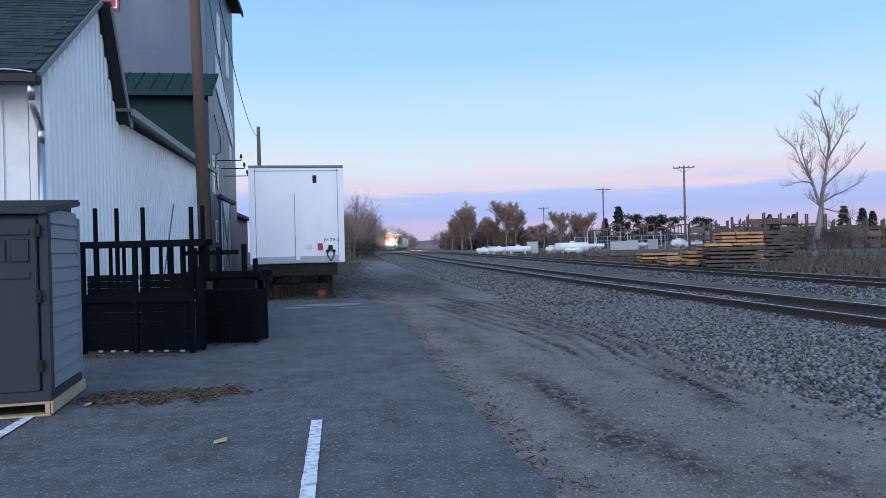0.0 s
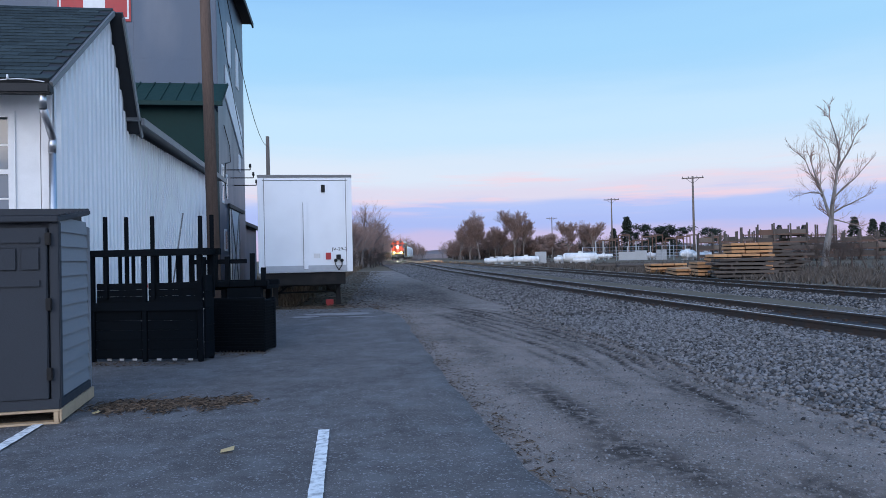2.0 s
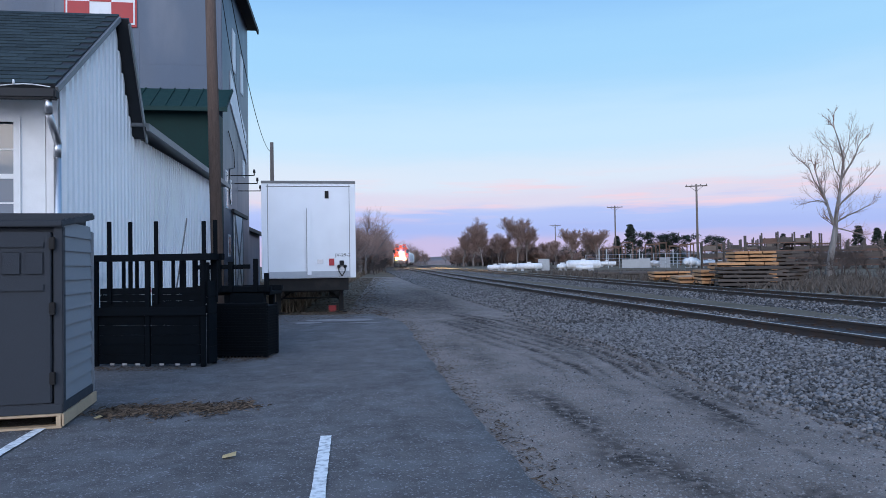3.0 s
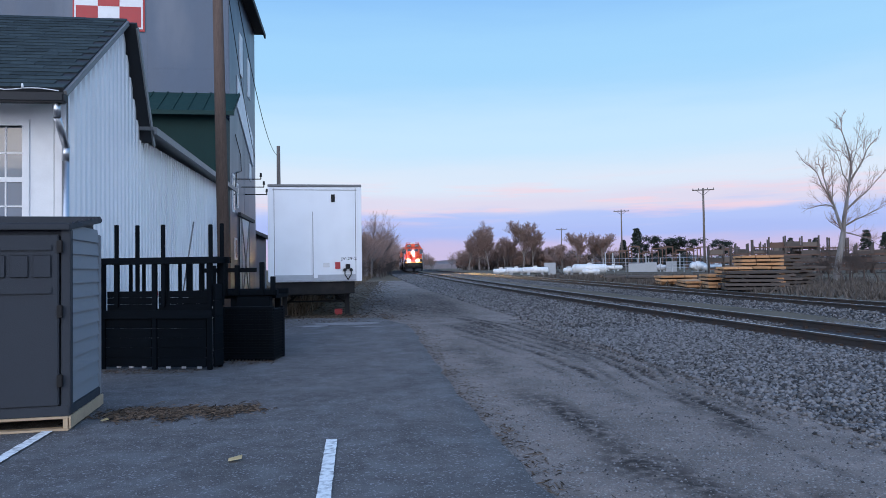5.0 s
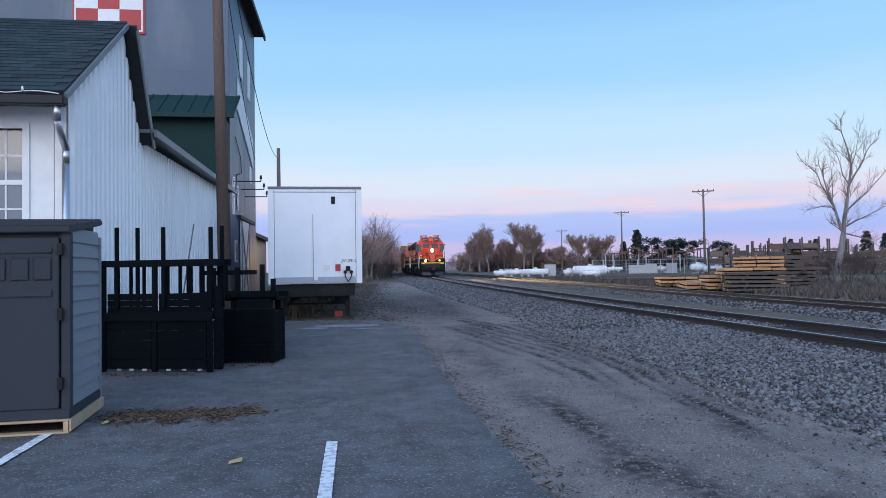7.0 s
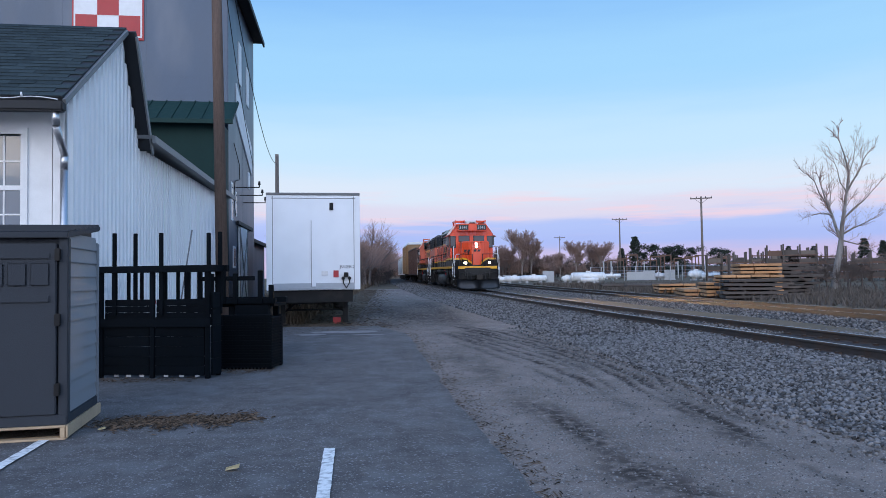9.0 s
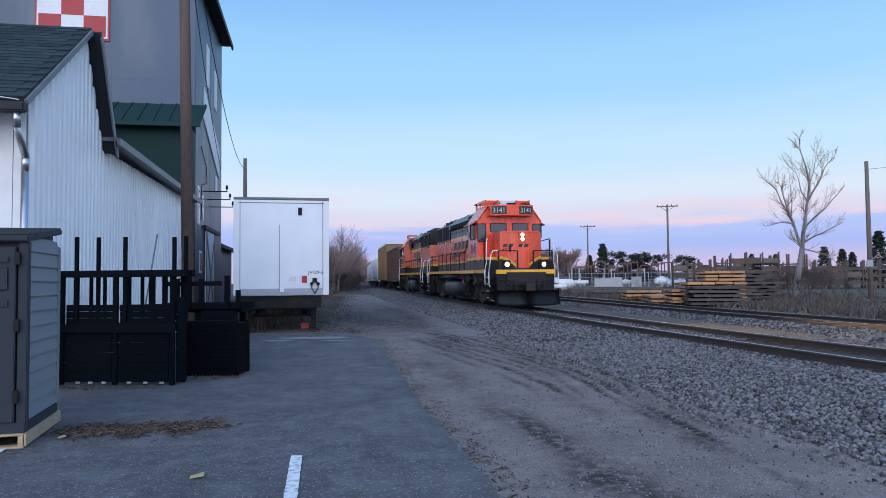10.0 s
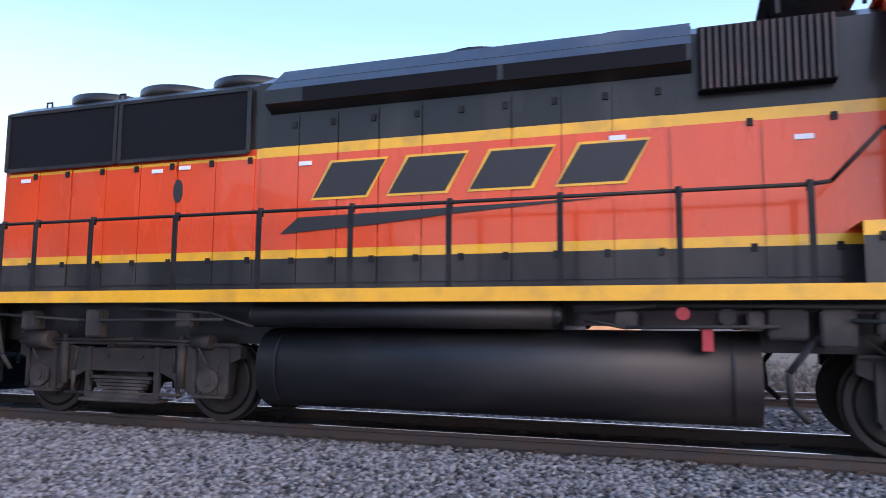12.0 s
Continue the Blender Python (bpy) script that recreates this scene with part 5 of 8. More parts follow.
    return truck


def beam_lamp(c, r, parent, label, filament, depth=0.07, aim=0.0):
    """A lamp that throws a narrow beam along +y, turned outwards by aim: a bright disc behind a honeycomb of deep cells."""
    turn = Matrix.Translation(c) @ Matrix.Rotation(radians(aim), 4, "Z") @ Matrix.Translation(-Vector(c))
    x0, y0, z0 = c
    bm = bmesh.new()
    a = 0.0125
    w = a * math.sqrt(3)
    n = int(r / w) + 2
    for j in range(-n, n + 1):
        for i in range(-n, n + 1):
            cx, cz = (i + 0.5 * (j % 2)) * w, j * 1.5 * a
            if math.hypot(cx, cz) > r - a:
                continue
            ring = [(cx + a * math.cos(math.pi * (k / 3 + 1 / 6)), cz + a * math.sin(math.pi * (k / 3 + 1 / 6))) for k in range(6)]
            lo_, hi_ = [bm.verts.new((x0 + p, y0, z0 + q)) for p, q in ring], [bm.verts.new((x0 + p, y0 + depth, z0 + q)) for p, q in ring]
            for k in range(6):
                bm.faces.new((lo_[k], lo_[(k + 1) % 6], hi_[(k + 1) % 6], hi_[k]))
    me = bpy.data.meshes.new("lamp_lens")
    bm.to_mesh(me)
    bm.free()
    me.materials.append(M_LOUVRE)
    lens = new("lamp_lens", me)
    lens.parent = parent
    lens.matrix_basis = turn
    tagged(lens, label)
    bm = bmesh.new()
    bm_tube(bm, (x0, y0 - 0.006, z0), (x0, y0 - 0.002, z0), r - 2.2 * a, sides=20)
    part("lamp_filament", bm, filament, parent, at=turn)
    bm = bmesh.new()
    bm_tube(bm, (x0, y0 - 0.012, z0), (x0, y0 + depth + 0.004, z0), r + 0.004, sides=24, caps=False)
    bm_tube(bm, (x0, y0 - 0.016, z0), (x0, y0 - 0.011, z0), r + 0.004, sides=24)
    part("lamp_rim", bm, M_BLACK, parent, at=turn)


WHEELS = []
POSTS = [-6.95, -6.35, -5.41, -4.09, -2.89, -1.69, -0.52, 0.68, 1.84, 3.0]


def locomotive(number, label, lit):
    """A four-axle road-switcher. y forward, z from the rail head."""
    lo = thing("locomotive", I4.copy(), label, "locomotive")
    # frame, sill and walkway
    bm = bmesh.new()
    bm_box(bm, -1.50, 1.50, -7.5, 7.45, 1.50, 1.60)
    bm_box(bm, -0.85, 0.85, -8.35, 0.6, 0.98, 1.51)
    bm_box(bm, -0.80, 0.80, 0.6, 2.5, 1.24, 1.51)
    bm_box(bm, -0.85, 0.85, 2.5, 8.35, 0.98, 1.51)
    part("underframe", bm, M_HOOD_BLACK, lo)
    for sgn in (-1, 1):
        boxpart("sill", (sgn * 1.535 - 0.03, sgn * 1.535 + 0.03, -7.45, 7.28, 1.485, 1.635), M_YELLOW, lo, "yellow painted sill")
    zs = [1.60, 2.05, 2.16, 3.36, 3.49]
    # long hood: radiator end, engine section
    banded("radiator_hood", hood_outline(0.93, zs, 4.52, 4.34), BANDS[:3] + [(3.44, 2)], -7.68, -3.35, lo)
    banded("engine_hood", hood_outline(0.93, zs, 4.56, 4.36), BANDS, -3.35, 3.85, lo)
    for sgn in (-1, 1):
        # flared air-intake housing along the shoulder
        bm = bmesh.new()
        bm_prism(bm, [(sgn * 0.92, 3.92), (sgn * 1.10, 4.02), (sgn * 1.10, 4.20), (sgn * 0.66, 4.60), (sgn * 0.5, 4.60)], -3.15, 2.0, "y")
        part("intake_housing", bm, M_HOOD_BLACK, lo)
        bm = bmesh.new()
        bm_box(bm, sgn * 1.108 - 0.012, sgn * 1.108 + 0.012, -2.6, -0.1, 4.00, 4.19)
        bm_box(bm, sgn * 1.108 - 0.012, sgn * 1.108 + 0.012, -0.02, 1.95, 4.00, 4.19)
        part("intake_screen", bm, M_GRILLE, lo)
        # radiator screens with frames
        for y0, y1 in ((-7.62, -5.62), (-5.54, -3.45)):
            scr = boxpart("radiator_screen", (sgn * 0.955 - 0.03, sgn * 0.955 + 0.03, y0, y1, 3.46, 4.28), M_GRILLE, lo)
            bm = bmesh.new()
            for a in (y0, y1):
                bm_box(bm, sgn * 0.99 - 0.012, sgn * 0.99 + 0.012, a - 0.03, a + 0.03, 3.44, 4.30)
            for z in (3.45, 4.29):
                bm_box(bm, sgn * 0.99 - 0.012, sgn * 0.99 + 0.012, y0, y1, z - 0.025, z + 0.025)
            part("screen_frame", bm, M_HOOD_BLACK, scr)
        # resistor grid behind the cab, ribbed
        grid = boxpart("resistor_grid", (sgn * 1.0 - 0.09, sgn * 1.0 + 0.09, 2.06, 3.36, 3.68, 4.36), M_GRILLE, lo)
        bm = bmesh.new()
        for k in range(19):
            yb = 2.10 + k * 0.068
            bm_box(bm, sgn * 1.10 - 0.012, sgn * 1.10 + 0.012, yb, yb + 0.03, 3.69, 4.35)
        part("grid_rib", bm, M_GRILLE_RUST, grid)
    # hood doors: separate panels with latches
    hang = random.Random(int(number))
    zsd = [1.74, 2.05, 2.16, 3.36, 3.49]
    for sgn in (-1, 1):
        ys = [(-7.6 + 0.605 * i, -7.6 + 0.605 * (i + 1), 3.40) for i in range(7)] + [(-3.28 + 0.555 * i, -3.28 + 0.555 * (i + 1), 3.88) for i in range(9)] + [(1.76, 2.62, 3.36), (2.66, 3.4, 3.30)]
        for y0, y1, zt in ys:
            zz = [z for z in zsd if z < zt - 0.02] + [zt]
            xa, xb = sgn * 0.931, sgn * 0.946
            outline = [(xb, z) for z in zz] + [(xa, z) for z in zz[::-1]]
            bm = bmesh.new()
            a = [bm.verts.new((x, y0 + 0.009, z)) for x, z in outline]
            b = [bm.verts.new((x, y1 - 0.009, z)) for x, z in outline]
            k, h = len(outline), len(zz)
            for i in range(h - 1):
                zc = (zz[i] + zz[i + 1]) / 2
                mi = 0
                for zb, m in BANDS:
                    if zc >= zb:
                        mi = m
                for quad in ((a[i], a[i + 1], b[i + 1], b[i]), (a[i], a[k - 1 - i], a[k - 2 - i], a[i + 1]), (b[i], b[i + 1], b[k - 2 - i], b[k - 1 - i])):
                    bm.faces.new(quad).material_index = mi
            bmesh.ops.recalc_face_normals(bm, faces=bm.faces[:])
            me = bpy.data.meshes.new("hood_door")
            bm.to_mesh(me)
            bm.free()
            for m in (M_ORANGE, M_YELLOW, M_HOOD_BLACK):
                me.materials.append(m)
            door = new("hood_door", me)
            door.parent = lo
            # doors never hang quite true: each catches the sky a little differently
            yc = (y0 + y1) / 2
            door.matrix_basis = Matrix.Translation((sgn * 0.003, yc, 0)) @ Matrix.Rotation(radians(hang.uniform(-0.9, 0.9)), 4, "Z") @ Matrix.Rotation(radians(hang.uniform(-0.12, 0.12)), 4, "Y") @ Matrix.Translation((0, -yc, 0))
            for z in ((2.0, 3.3) if zt < 3.5 else (1.98, 3.72)):
                boxpart("latch", (sgn * 0.955 - 0.012, sgn * 0.955 + 0.012, y1 - 0.10, y1 - 0.04, z, z + 0.08), M_BLACK, door)
    # roof: fans, hatches, exhaust
    for y in (-6.6, -5.3, -4.0):
        bm = bmesh.new()
        bm_tube(bm, (0, y, 4.50), (0, y, 4.66), 0.62, 0.62, sides=28)
        bm_tube(bm, (0, y, 4.66), (0, y, 4.69), 0.62, 0.5, sides=28)
        part("roof_fan", bm, M_HOOD_BLACK, lo)
    for y, r in ((-0.6, 0.55), (1.2, 0.5)):
        bm = bmesh.new()
        bm_tube(bm, (0, y, 4.54), (0, y, 4.68), r, sides=24)
        part("roof_fan", bm, M_HOOD_BLACK, lo)
    boxpart("roof_hatch", (-0.45, 0.45, -2.6, -1.6, 4.55, 4.66), M_HOOD_BLACK, lo, bevel=0.02)
    for y in (-7.4, -6.0, -3.0, -1.4, 0.4, 1.9):
        bm = bmesh.new()
        bm_path(bm, [(0.55, y, 4.5), (0.55, y, 4.60), (0.55, y + 0.1, 4.60), (0.55, y + 0.1, 4.5)], 0.014, 6)
        part("lifting_eye", bm, M_BLACK, lo)
    # cab
    cab_bands = [(1.62, 2), (2.07, 1), (2.21, 0)]
    right = [(1.50, z) for z in (1.62, 2.07, 2.21, 3.86)] + [(0.95, 4.52)]
    cab = banded("cab", right + [(-x, z) for x, z in right[::-1]], cab_bands, 3.85, 5.75, lo)
    bm = bmesh.new()
    bm_prism(bm, [(-1.52, 3.84), (-1.0, 4.54), (1.0, 4.54), (1.52, 3.84), (1.54, 3.87), (1.02, 4.60), (-1.02, 4.60), (-1.54, 3.87)], 3.78, 5.80, "y")
    part("cab_roof", bm, M_ORANGE, cab)
    for sgn in (-1, 1):
        bm = bmesh.new()
        bm_prism(bm, [(sgn * 1.50, 3.88), (sgn * 1.50, 3.84), (sgn * 1.80, 3.70), (sgn * 1.80, 3.73)], 4.15, 5.55, "y")
        part("window_awning", bm, M_ORANGE, cab)
        win_ = boxpart("side_window", (sgn * 1.503 - 0.008, sgn * 1.503 + 0.008, 4.38, 5.26, 3.10, 3.74), M_CAB_GLASS, cab)
        bm = bmesh.new()
        for y0, y1, z0, z1 in ((4.33, 4.38, 3.05, 3.79), (5.26, 5.31, 3.05, 3.79), (4.38, 5.26, 3.05, 3.10), (4.38, 5.26, 3.74, 3.79)):
            bm_box(bm, sgn * 1.515 - 0.02, sgn * 1.515 + 0.02, y0, y1, z0, z1)
        part("window_frame", bm, M_BLACK, win_)
        boxpart("window_post", (sgn * 1.52 - 0.015, sgn * 1.52 + 0.015, 4.79, 4.84, 3.10, 3.74), M_ALU, win_)
        boxpart("wind_deflector", (sgn * 1.60 - 0.10, sgn * 1.60 + 0.10, 5.30, 5.32, 3.12, 3.68), M_CAB_GLASS, cab)
        boxpart("mirror", (sgn * 1.58 - 0.06, sgn * 1.58 + 0.06, 4.20, 4.24, 3.16, 3.44), M_ALU, cab, "small side mirror", 0.01)
        # equipment box under the cab, beside the nose
        bx = banded("battery_box", [(sgn * 1.50, z) for z in (1.63, 2.07, 2.205)] + [(sgn * 0.9, z) for z in (2.205, 2.07, 1.63)], [(1.6, 2), (2.07, 1)], 3.42, 3.852, lo)
        for y in (3.55, 4.25, 5.0, 5.35, 6.4):
            boxpart("box_latch", (sgn * 1.515 - 0.02, sgn * 1.515 + 0.02, y, y + 0.06, 2.02, 2.10), M_BLACK, lo)
        bm = bmesh.new()
        bm_prism(bm, [(5.752, 1.63), (7.0, 1.63), (7.0, 2.07), (5.752, 2.07)], sgn * 0.94, sgn * 1.50, "x")
        part("battery_box", bm, M_HOOD_BLACK, lo)
        bm = bmesh.new()
        bm_prism(bm, [(5.752, 2.072), (7.0, 2.072), (7.0, 2.19), (5.752, 2.19)], sgn * 0.94, sgn * 1.50, "x")
        part("box_lid", bm, M_YELLOW, lo)
        # front cab face: tall door window and windshield
        fw = boxpart("front_window", (sgn * 1.30 - 0.17, sgn * 1.30 + 0.17, 5.752, 5.762, 2.95, 3.72), M_CAB_GLASS, cab)
        boxpart("windshield", (sgn * 0.52 - 0.36, sgn * 0.52 + 0.36, 5.752, 5.762, 3.38, 3.74), M_CAB_GLASS, cab)
        bm = bmesh.new()
        for c, hw, z0, z1 in ((1.30, 0.17, 2.95, 3.72), (0.52, 0.36, 3.38, 3.74)):
            for x0, x1, a, b in ((-hw - 0.03, -hw, z0 - 0.03, z1 + 0.03), (hw, hw + 0.03, z0 - 0.03, z1 + 0.03), (-hw, hw, z0 - 0.03, z0), (-hw, hw, z1, z1 + 0.03)):
                bm_box(bm, sgn * c + x0, sgn * c + x1, 5.753, 5.775, a, b)
        part("window_gasket", bm, M_BLACK, fw)
    # number-board housing over the windshield
    hb = part("number_housing", bmesh.new(), M_ORANGE, lo)
    bm = bmesh.new()
    bm_prism(bm, [(-1.0, 5.70), (-1.0, 6.25), (-0.25, 6.42), (0.25, 6.42), (1.0, 6.25), (1.0, 5.70)], 4.08, 4.57, "z")
    part("housing_body", bm, M_ORANGE, hb, bevel=0.02)
    bm = bmesh.new()
    bm_box(bm, -0.2, 0.2, 6.0, 6.3, 4.56, 4.66)
    part("beacon", bm, M_BLACK, hb, bevel=0.02)
    bm = bmesh.new()
    bm_box(bm, -0.9, -0.5, 5.6, 6.1, 4.60, 4.66)
    part("roof_antenna", bm, M_BLACK, hb)
    # cab-roof rack of angle iron, with a cooling unit
    for sgn in (1, -1):
        for x in (0.45, 1.05):
            for y in (3.95, 4.45, 4.95, 5.45):
                boxpart("rack_post", (sgn * x - 0.02, sgn * x + 0.02, y - 0.02, y + 0.02, 4.50 if x < 1 else 4.42, 4.77), M_ORANGE, lo)
            boxpart("rack_rail", (sgn * x - 0.035, sgn * x + 0.035, 3.92, 5.5, 4.77, 4.86), M_ORANGE, lo)
        for y in (3.95, 4.45, 4.95, 5.45):
            boxpart("rack_bar", (min(sgn * 0.485, sgn * 1.015), max(sgn * 0.485, sgn * 1.015), y - 0.02, y + 0.02, 4.79, 4.84), M_ORANGE, lo)
    boxpart("cooling_unit", (-0.5, 0.3, 4.3, 5.3, 4.58, 4.86), M_CAR_ROOF, lo, "grey roof cooling unit", 0.04)
    bm = bmesh.new()
    bm_box(bm, -0.2, 0.95, 2.75, 3.75, 4.86, 4.90)
    for x in (-0.1, 0.85):
        for y in (2.85, 3.65):
            bm_box(bm, x, x + 0.04, y, y + 0.04, 4.5, 4.87)
    part("exhaust_shield", bm, M_BLACK, lo)
    # short nose
    nz = [1.60, 2.02, 2.16, 3.22]
    nose = banded("nose", [(0.93, z) for z in nz] + [(0.85, 3.30), (-0.85, 3.30)] + [(-0.93, z) for z in nz[::-1]], [(1.6, 2), (2.02, 1), (2.16, 0)], 5.76, 7.5, lo)
    bm = bmesh.new()
    for z0, z1, mi in ((1.60, 1.70, 0), (1.70, 1.94, 2), (1.94, 3.22, 2), (3.22, 3.30, 2)):
        w0 = 0.93 if z0 < 3.2 else 0.93
        w1 = 0.93 if z1 < 3.25 else 0.85
        a = [bm.verts.new(p) for p in ((w0, 7.5, z0), (0.30, 7.78, z0), (-0.30, 7.78, z0), (-w0, 7.5, z0))]
        b = [bm.verts.new(p) for p in ((w1, 7.5, z1), (0.30, 7.74 if z1 > 3.2 else 7.78, z1), (-0.30, 7.74 if z1 > 3.2 else 7.78, z1), (-w1, 7.5, z1))]
        for i in range(3):
            bm.faces.new((a[i], a[i + 1], b[i + 1], b[i])).material_index = mi
        if z1 > 3.25:
            bm.faces.new(b).material_index = 2
    bmesh.ops.remove_doubles(bm, verts=bm.verts[:], dist=0.0005)
    fr = part("nose_front", bm, M_HOOD_BLACK, nose)
    fr.data.materials.append(M_YELLOW)
    fr.data.materials.append(M_ORANGE)
    bm = bmesh.new()
    bm_box(bm, -0.16, 0.16, 7.76, 7.80, 2.82, 3.24)
    part("headlight_box", bm, M_ORANGE, nose)
    for z in (2.94, 3.12):
        if lit:
            beam_lamp((0, 7.812, z), 0.084, nose, "lit warm headlight", M_BEAM_LOW, 0.05)
            continue
        bm = bmesh.new()
        bm_tube(bm, (0, 7.80, z), (0, 7.85, z), 0.095, sides=20)
        part("headlight_rim", bm, M_ALU, nose)
        bm = bmesh.new()
        bm_tube(bm, (0, 7.85, z), (0, 7.862, z), 0.082, sides=20)
        part("headlight", bm, M_CAB_GLASS, nose, "dark headlight")
    boxpart("nose_door_handle", (0.5, 0.56, 7.68, 7.72, 2.4, 2.62), M_BLACK, nose)
    bm = bmesh.new()
    bm_path(bm, [(0.95, 6.2, 2.95), (0.98, 6.2, 2.95), (0.98, 6.8, 2.95), (0.95, 6.8, 2.95)], 0.012, 6)
    bm_tube(bm, (0.93, 7.0, 3.02), (0.945, 7.0, 3.02), 0.13, sides=20)
    bm_box(bm, 0.93, 0.955, 7.0, 7.12, 2.62, 2.72)
    part("nose_grab_iron", bm, M_ORANGE, nose)
    # end platforms, steps, end sills, ploughs, couplers
    for e in (1, -1):
        yb = 7.45 * e
        dd = 0.35 if e > 0 else 0.0
        bm = bmesh.new()
        bm_box(bm, -0.98, 0.98, min(yb, yb + (1.15 - dd) * e), max(yb, yb + (1.15 - dd) * e), 1.45, 1.52)
        part("end_platform", bm, M_HOOD_BLACK, lo)
        bm = bmesh.new()
        bm_box(bm, -1.30, 1.30, min((8.55 - dd) * e, (8.63 - dd) * e), max((8.55 - dd) * e, (8.63 - dd) * e), 1.44, 1.62)
        part("end_sill", bm, M_YELLOW, lo, "yellow end sill")
        bm = bmesh.new()
        bm_box(bm, -1.25, 1.25, min((8.45 - dd) * e, (8.6 - dd) * e), max((8.45 - dd) * e, (8.6 - dd) * e), 0.75, 1.45)
        part("pilot_plate", bm, M_BLACK, lo)
        for sgn in (-1, 1):
            bm = bmesh.new()
            bm_box(bm, sgn * 1.25 - 0.28, sgn * 1.25 + 0.28, min(7.42 * e, 7.46 * e), max(7.42 * e, 7.46 * e), 0.38, 2.0 if e > 0 else 1.6)
            bm_box(bm, sgn * 1.0 - 0.02, sgn * 1.0 + 0.02, min(7.45 * e, (8.5 - dd) * e), max(7.45 * e, (8.5 - dd) * e), 0.40, 1.5)
            stw = part("stepwell", bm, M_BLACK, lo)
            for k in range(4):
                z = 0.42 + 0.29 * k
                bm = bmesh.new()
                bm_box(bm, sgn * 1.28 - 0.26 + 0.0, sgn * 1.28 + 0.26, min(7.6 * e, (8.25 - dd) * e), max(7.6 * e, (8.25 - dd) * e), z, z + 0.03)
                part("step", bm, M_BLACK, stw)
                boxpart("step_edge", (sgn * 1.545 - 0.012, sgn * 1.545 + 0.012, min(7.6 * e, (8.25 - dd) * e), max(7.6 * e, (8.25 - dd) * e), z - 0.005, z + 0.035), M_ALU, stw, "bright step edge")
            # white grab rails beside the steps
            bm = bmesh.new()
            bm_path(bm, [(sgn * 1.42, 7.05 * e, 2.95 if e > 0 else 2.55), (sgn * 1.45, 7.38 * e, 2.98 if e > 0 else 2.6), (sgn * 1.50, 7.45 * e, 2.9 if e > 0 else 2.5), (sgn * 1.52, 7.45 * e, 1.9), (sgn * 1.58, 7.40 * e, 1.6), (sgn * 1.58, 7.42 * e, 0.95)], 0.022)
            part("grab_rail", bm, M_HANDRAIL_WHITE, lo, "white grab rail")
            bm = bmesh.new()
            bm_path(bm, [(sgn * 1.20, (8.58 - dd) * e, 2.42), (sgn * 1.40, (8.5 - dd) * e, 2.42), (sgn * 1.46, (8.42 - dd) * e, 2.3), (sgn * 1.54, (8.3 - dd) * e, 1.55), (sgn * 1.54, (8.3 - dd) * e, 0.98), (sgn * 1.50, (8.36 - dd) * e, 0.9)], 0.022)
            part("grab_rail", bm, M_HANDRAIL_WHITE, lo, "white grab rail")
            bm = bmesh.new()
            for x in (0.35, 1.18):
                bm_box(bm, sgn * x - 0.025, sgn * x + 0.025, min((8.54 - dd) * e, (8.6 - dd) * e), max((8.54 - dd) * e, (8.6 - dd) * e), 1.5, 2.42)
            bm_path(bm, [(sgn * 0.35, (8.57 - dd) * e, 2.42), (sgn * 1.2, (8.57 - dd) * e, 2.42)], 0.022)
            bm_path(bm, [(sgn * 0.35, (8.57 - dd) * e, 2.0), (sgn * 0.35, (8.2 - dd) * e, 2.0)], 0.018)
            part("end_rail", bm, M_BLACK, lo)
            # plough blade, curved plates meeting at the middle
            bm = bmesh.new()
            rows = []
            for k in range(6):
                z = 0.10 + 0.125 * k
                y = 8.95 - dd - 0.16 * math.sin(k / 5 * 2.6)
                rows.append([bm.verts.new((sgn * x, (y + (0.22 - 0.20 * x)) * e, z + 0.06 * max(0, x - 1.1) * 4)) for x in (0.0, 0.4, 0.8, 1.15, 1.42)])
            for r0, r1 in zip(rows[:-1], rows[1:]):
                for i in range(4):
                    fc = bm.faces.new((r0[i], r0[i + 1], r1[i + 1], r1[i]))
                    fc.smooth = True
            bmesh.ops.solidify(bm, geom=bm.faces[:], thickness=0.025)
            part("plough_blade", bm, M_PLOW, lo)
        bm = bmesh.new()
        bm_box(bm, -0.14, 0.14, min((8.3 - dd) * e, (9.0 - dd) * e), max((8.3 - dd) * e, (9.0 - dd) * e), 0.78, 1.02)
        bm_box(bm, -0.24, 0.16, min((8.95 - dd) * e, (9.18 - dd) * e), max((8.95 - dd) * e, (9.18 - dd) * e), 0.72, 1.06)
        part("coupler", bm, M_WHEEL, lo, bevel=0.03)
        for x in (-0.75, -0.5, 0.5, 0.75):
            bm = bmesh.new()
            bm_path(bm, [(x, (8.62 - dd) * e, 1.30), (x, (8.8 - dd) * e, 1.12), (x * 0.95, (8.84 - dd) * e, 0.8), (x * 0.85, (8.76 - dd) * e, 0.55)], 0.024, 6)
            part("air_hose", bm, M_RUBBER, lo)
        bm = bmesh.new()
        bm_path(bm, [(-1.2, (8.66 - dd) * e, 1.22), (-0.2, (8.78 - dd) * e, 1.10), (0.2, (8.78 - dd) * e, 1.10), (1.2, (8.66 - dd) * e, 1.22)], 0.016, 6)
        part("uncoupling_lever", bm, M_RUBBER, lo)
    if lit:
        for sgn in (-1, 1):
            bm = bmesh.new()
            bm_box(bm, sgn * 0.80 - 0.17, sgn * 0.80 + 0.17, 7.98, 8.16, 1.62, 2.02)
            dl = part("ditch_light", bm, M_BLACK, lo, bevel=0.02)
            beam_lamp((sgn * 0.80, 8.175, 1.84), 0.095, dl, "lit warm ditch light", M_BEAM if sgn < 0 else M_BEAM_LOW, 0.07, 12.0 if sgn < 0 else 0.0)
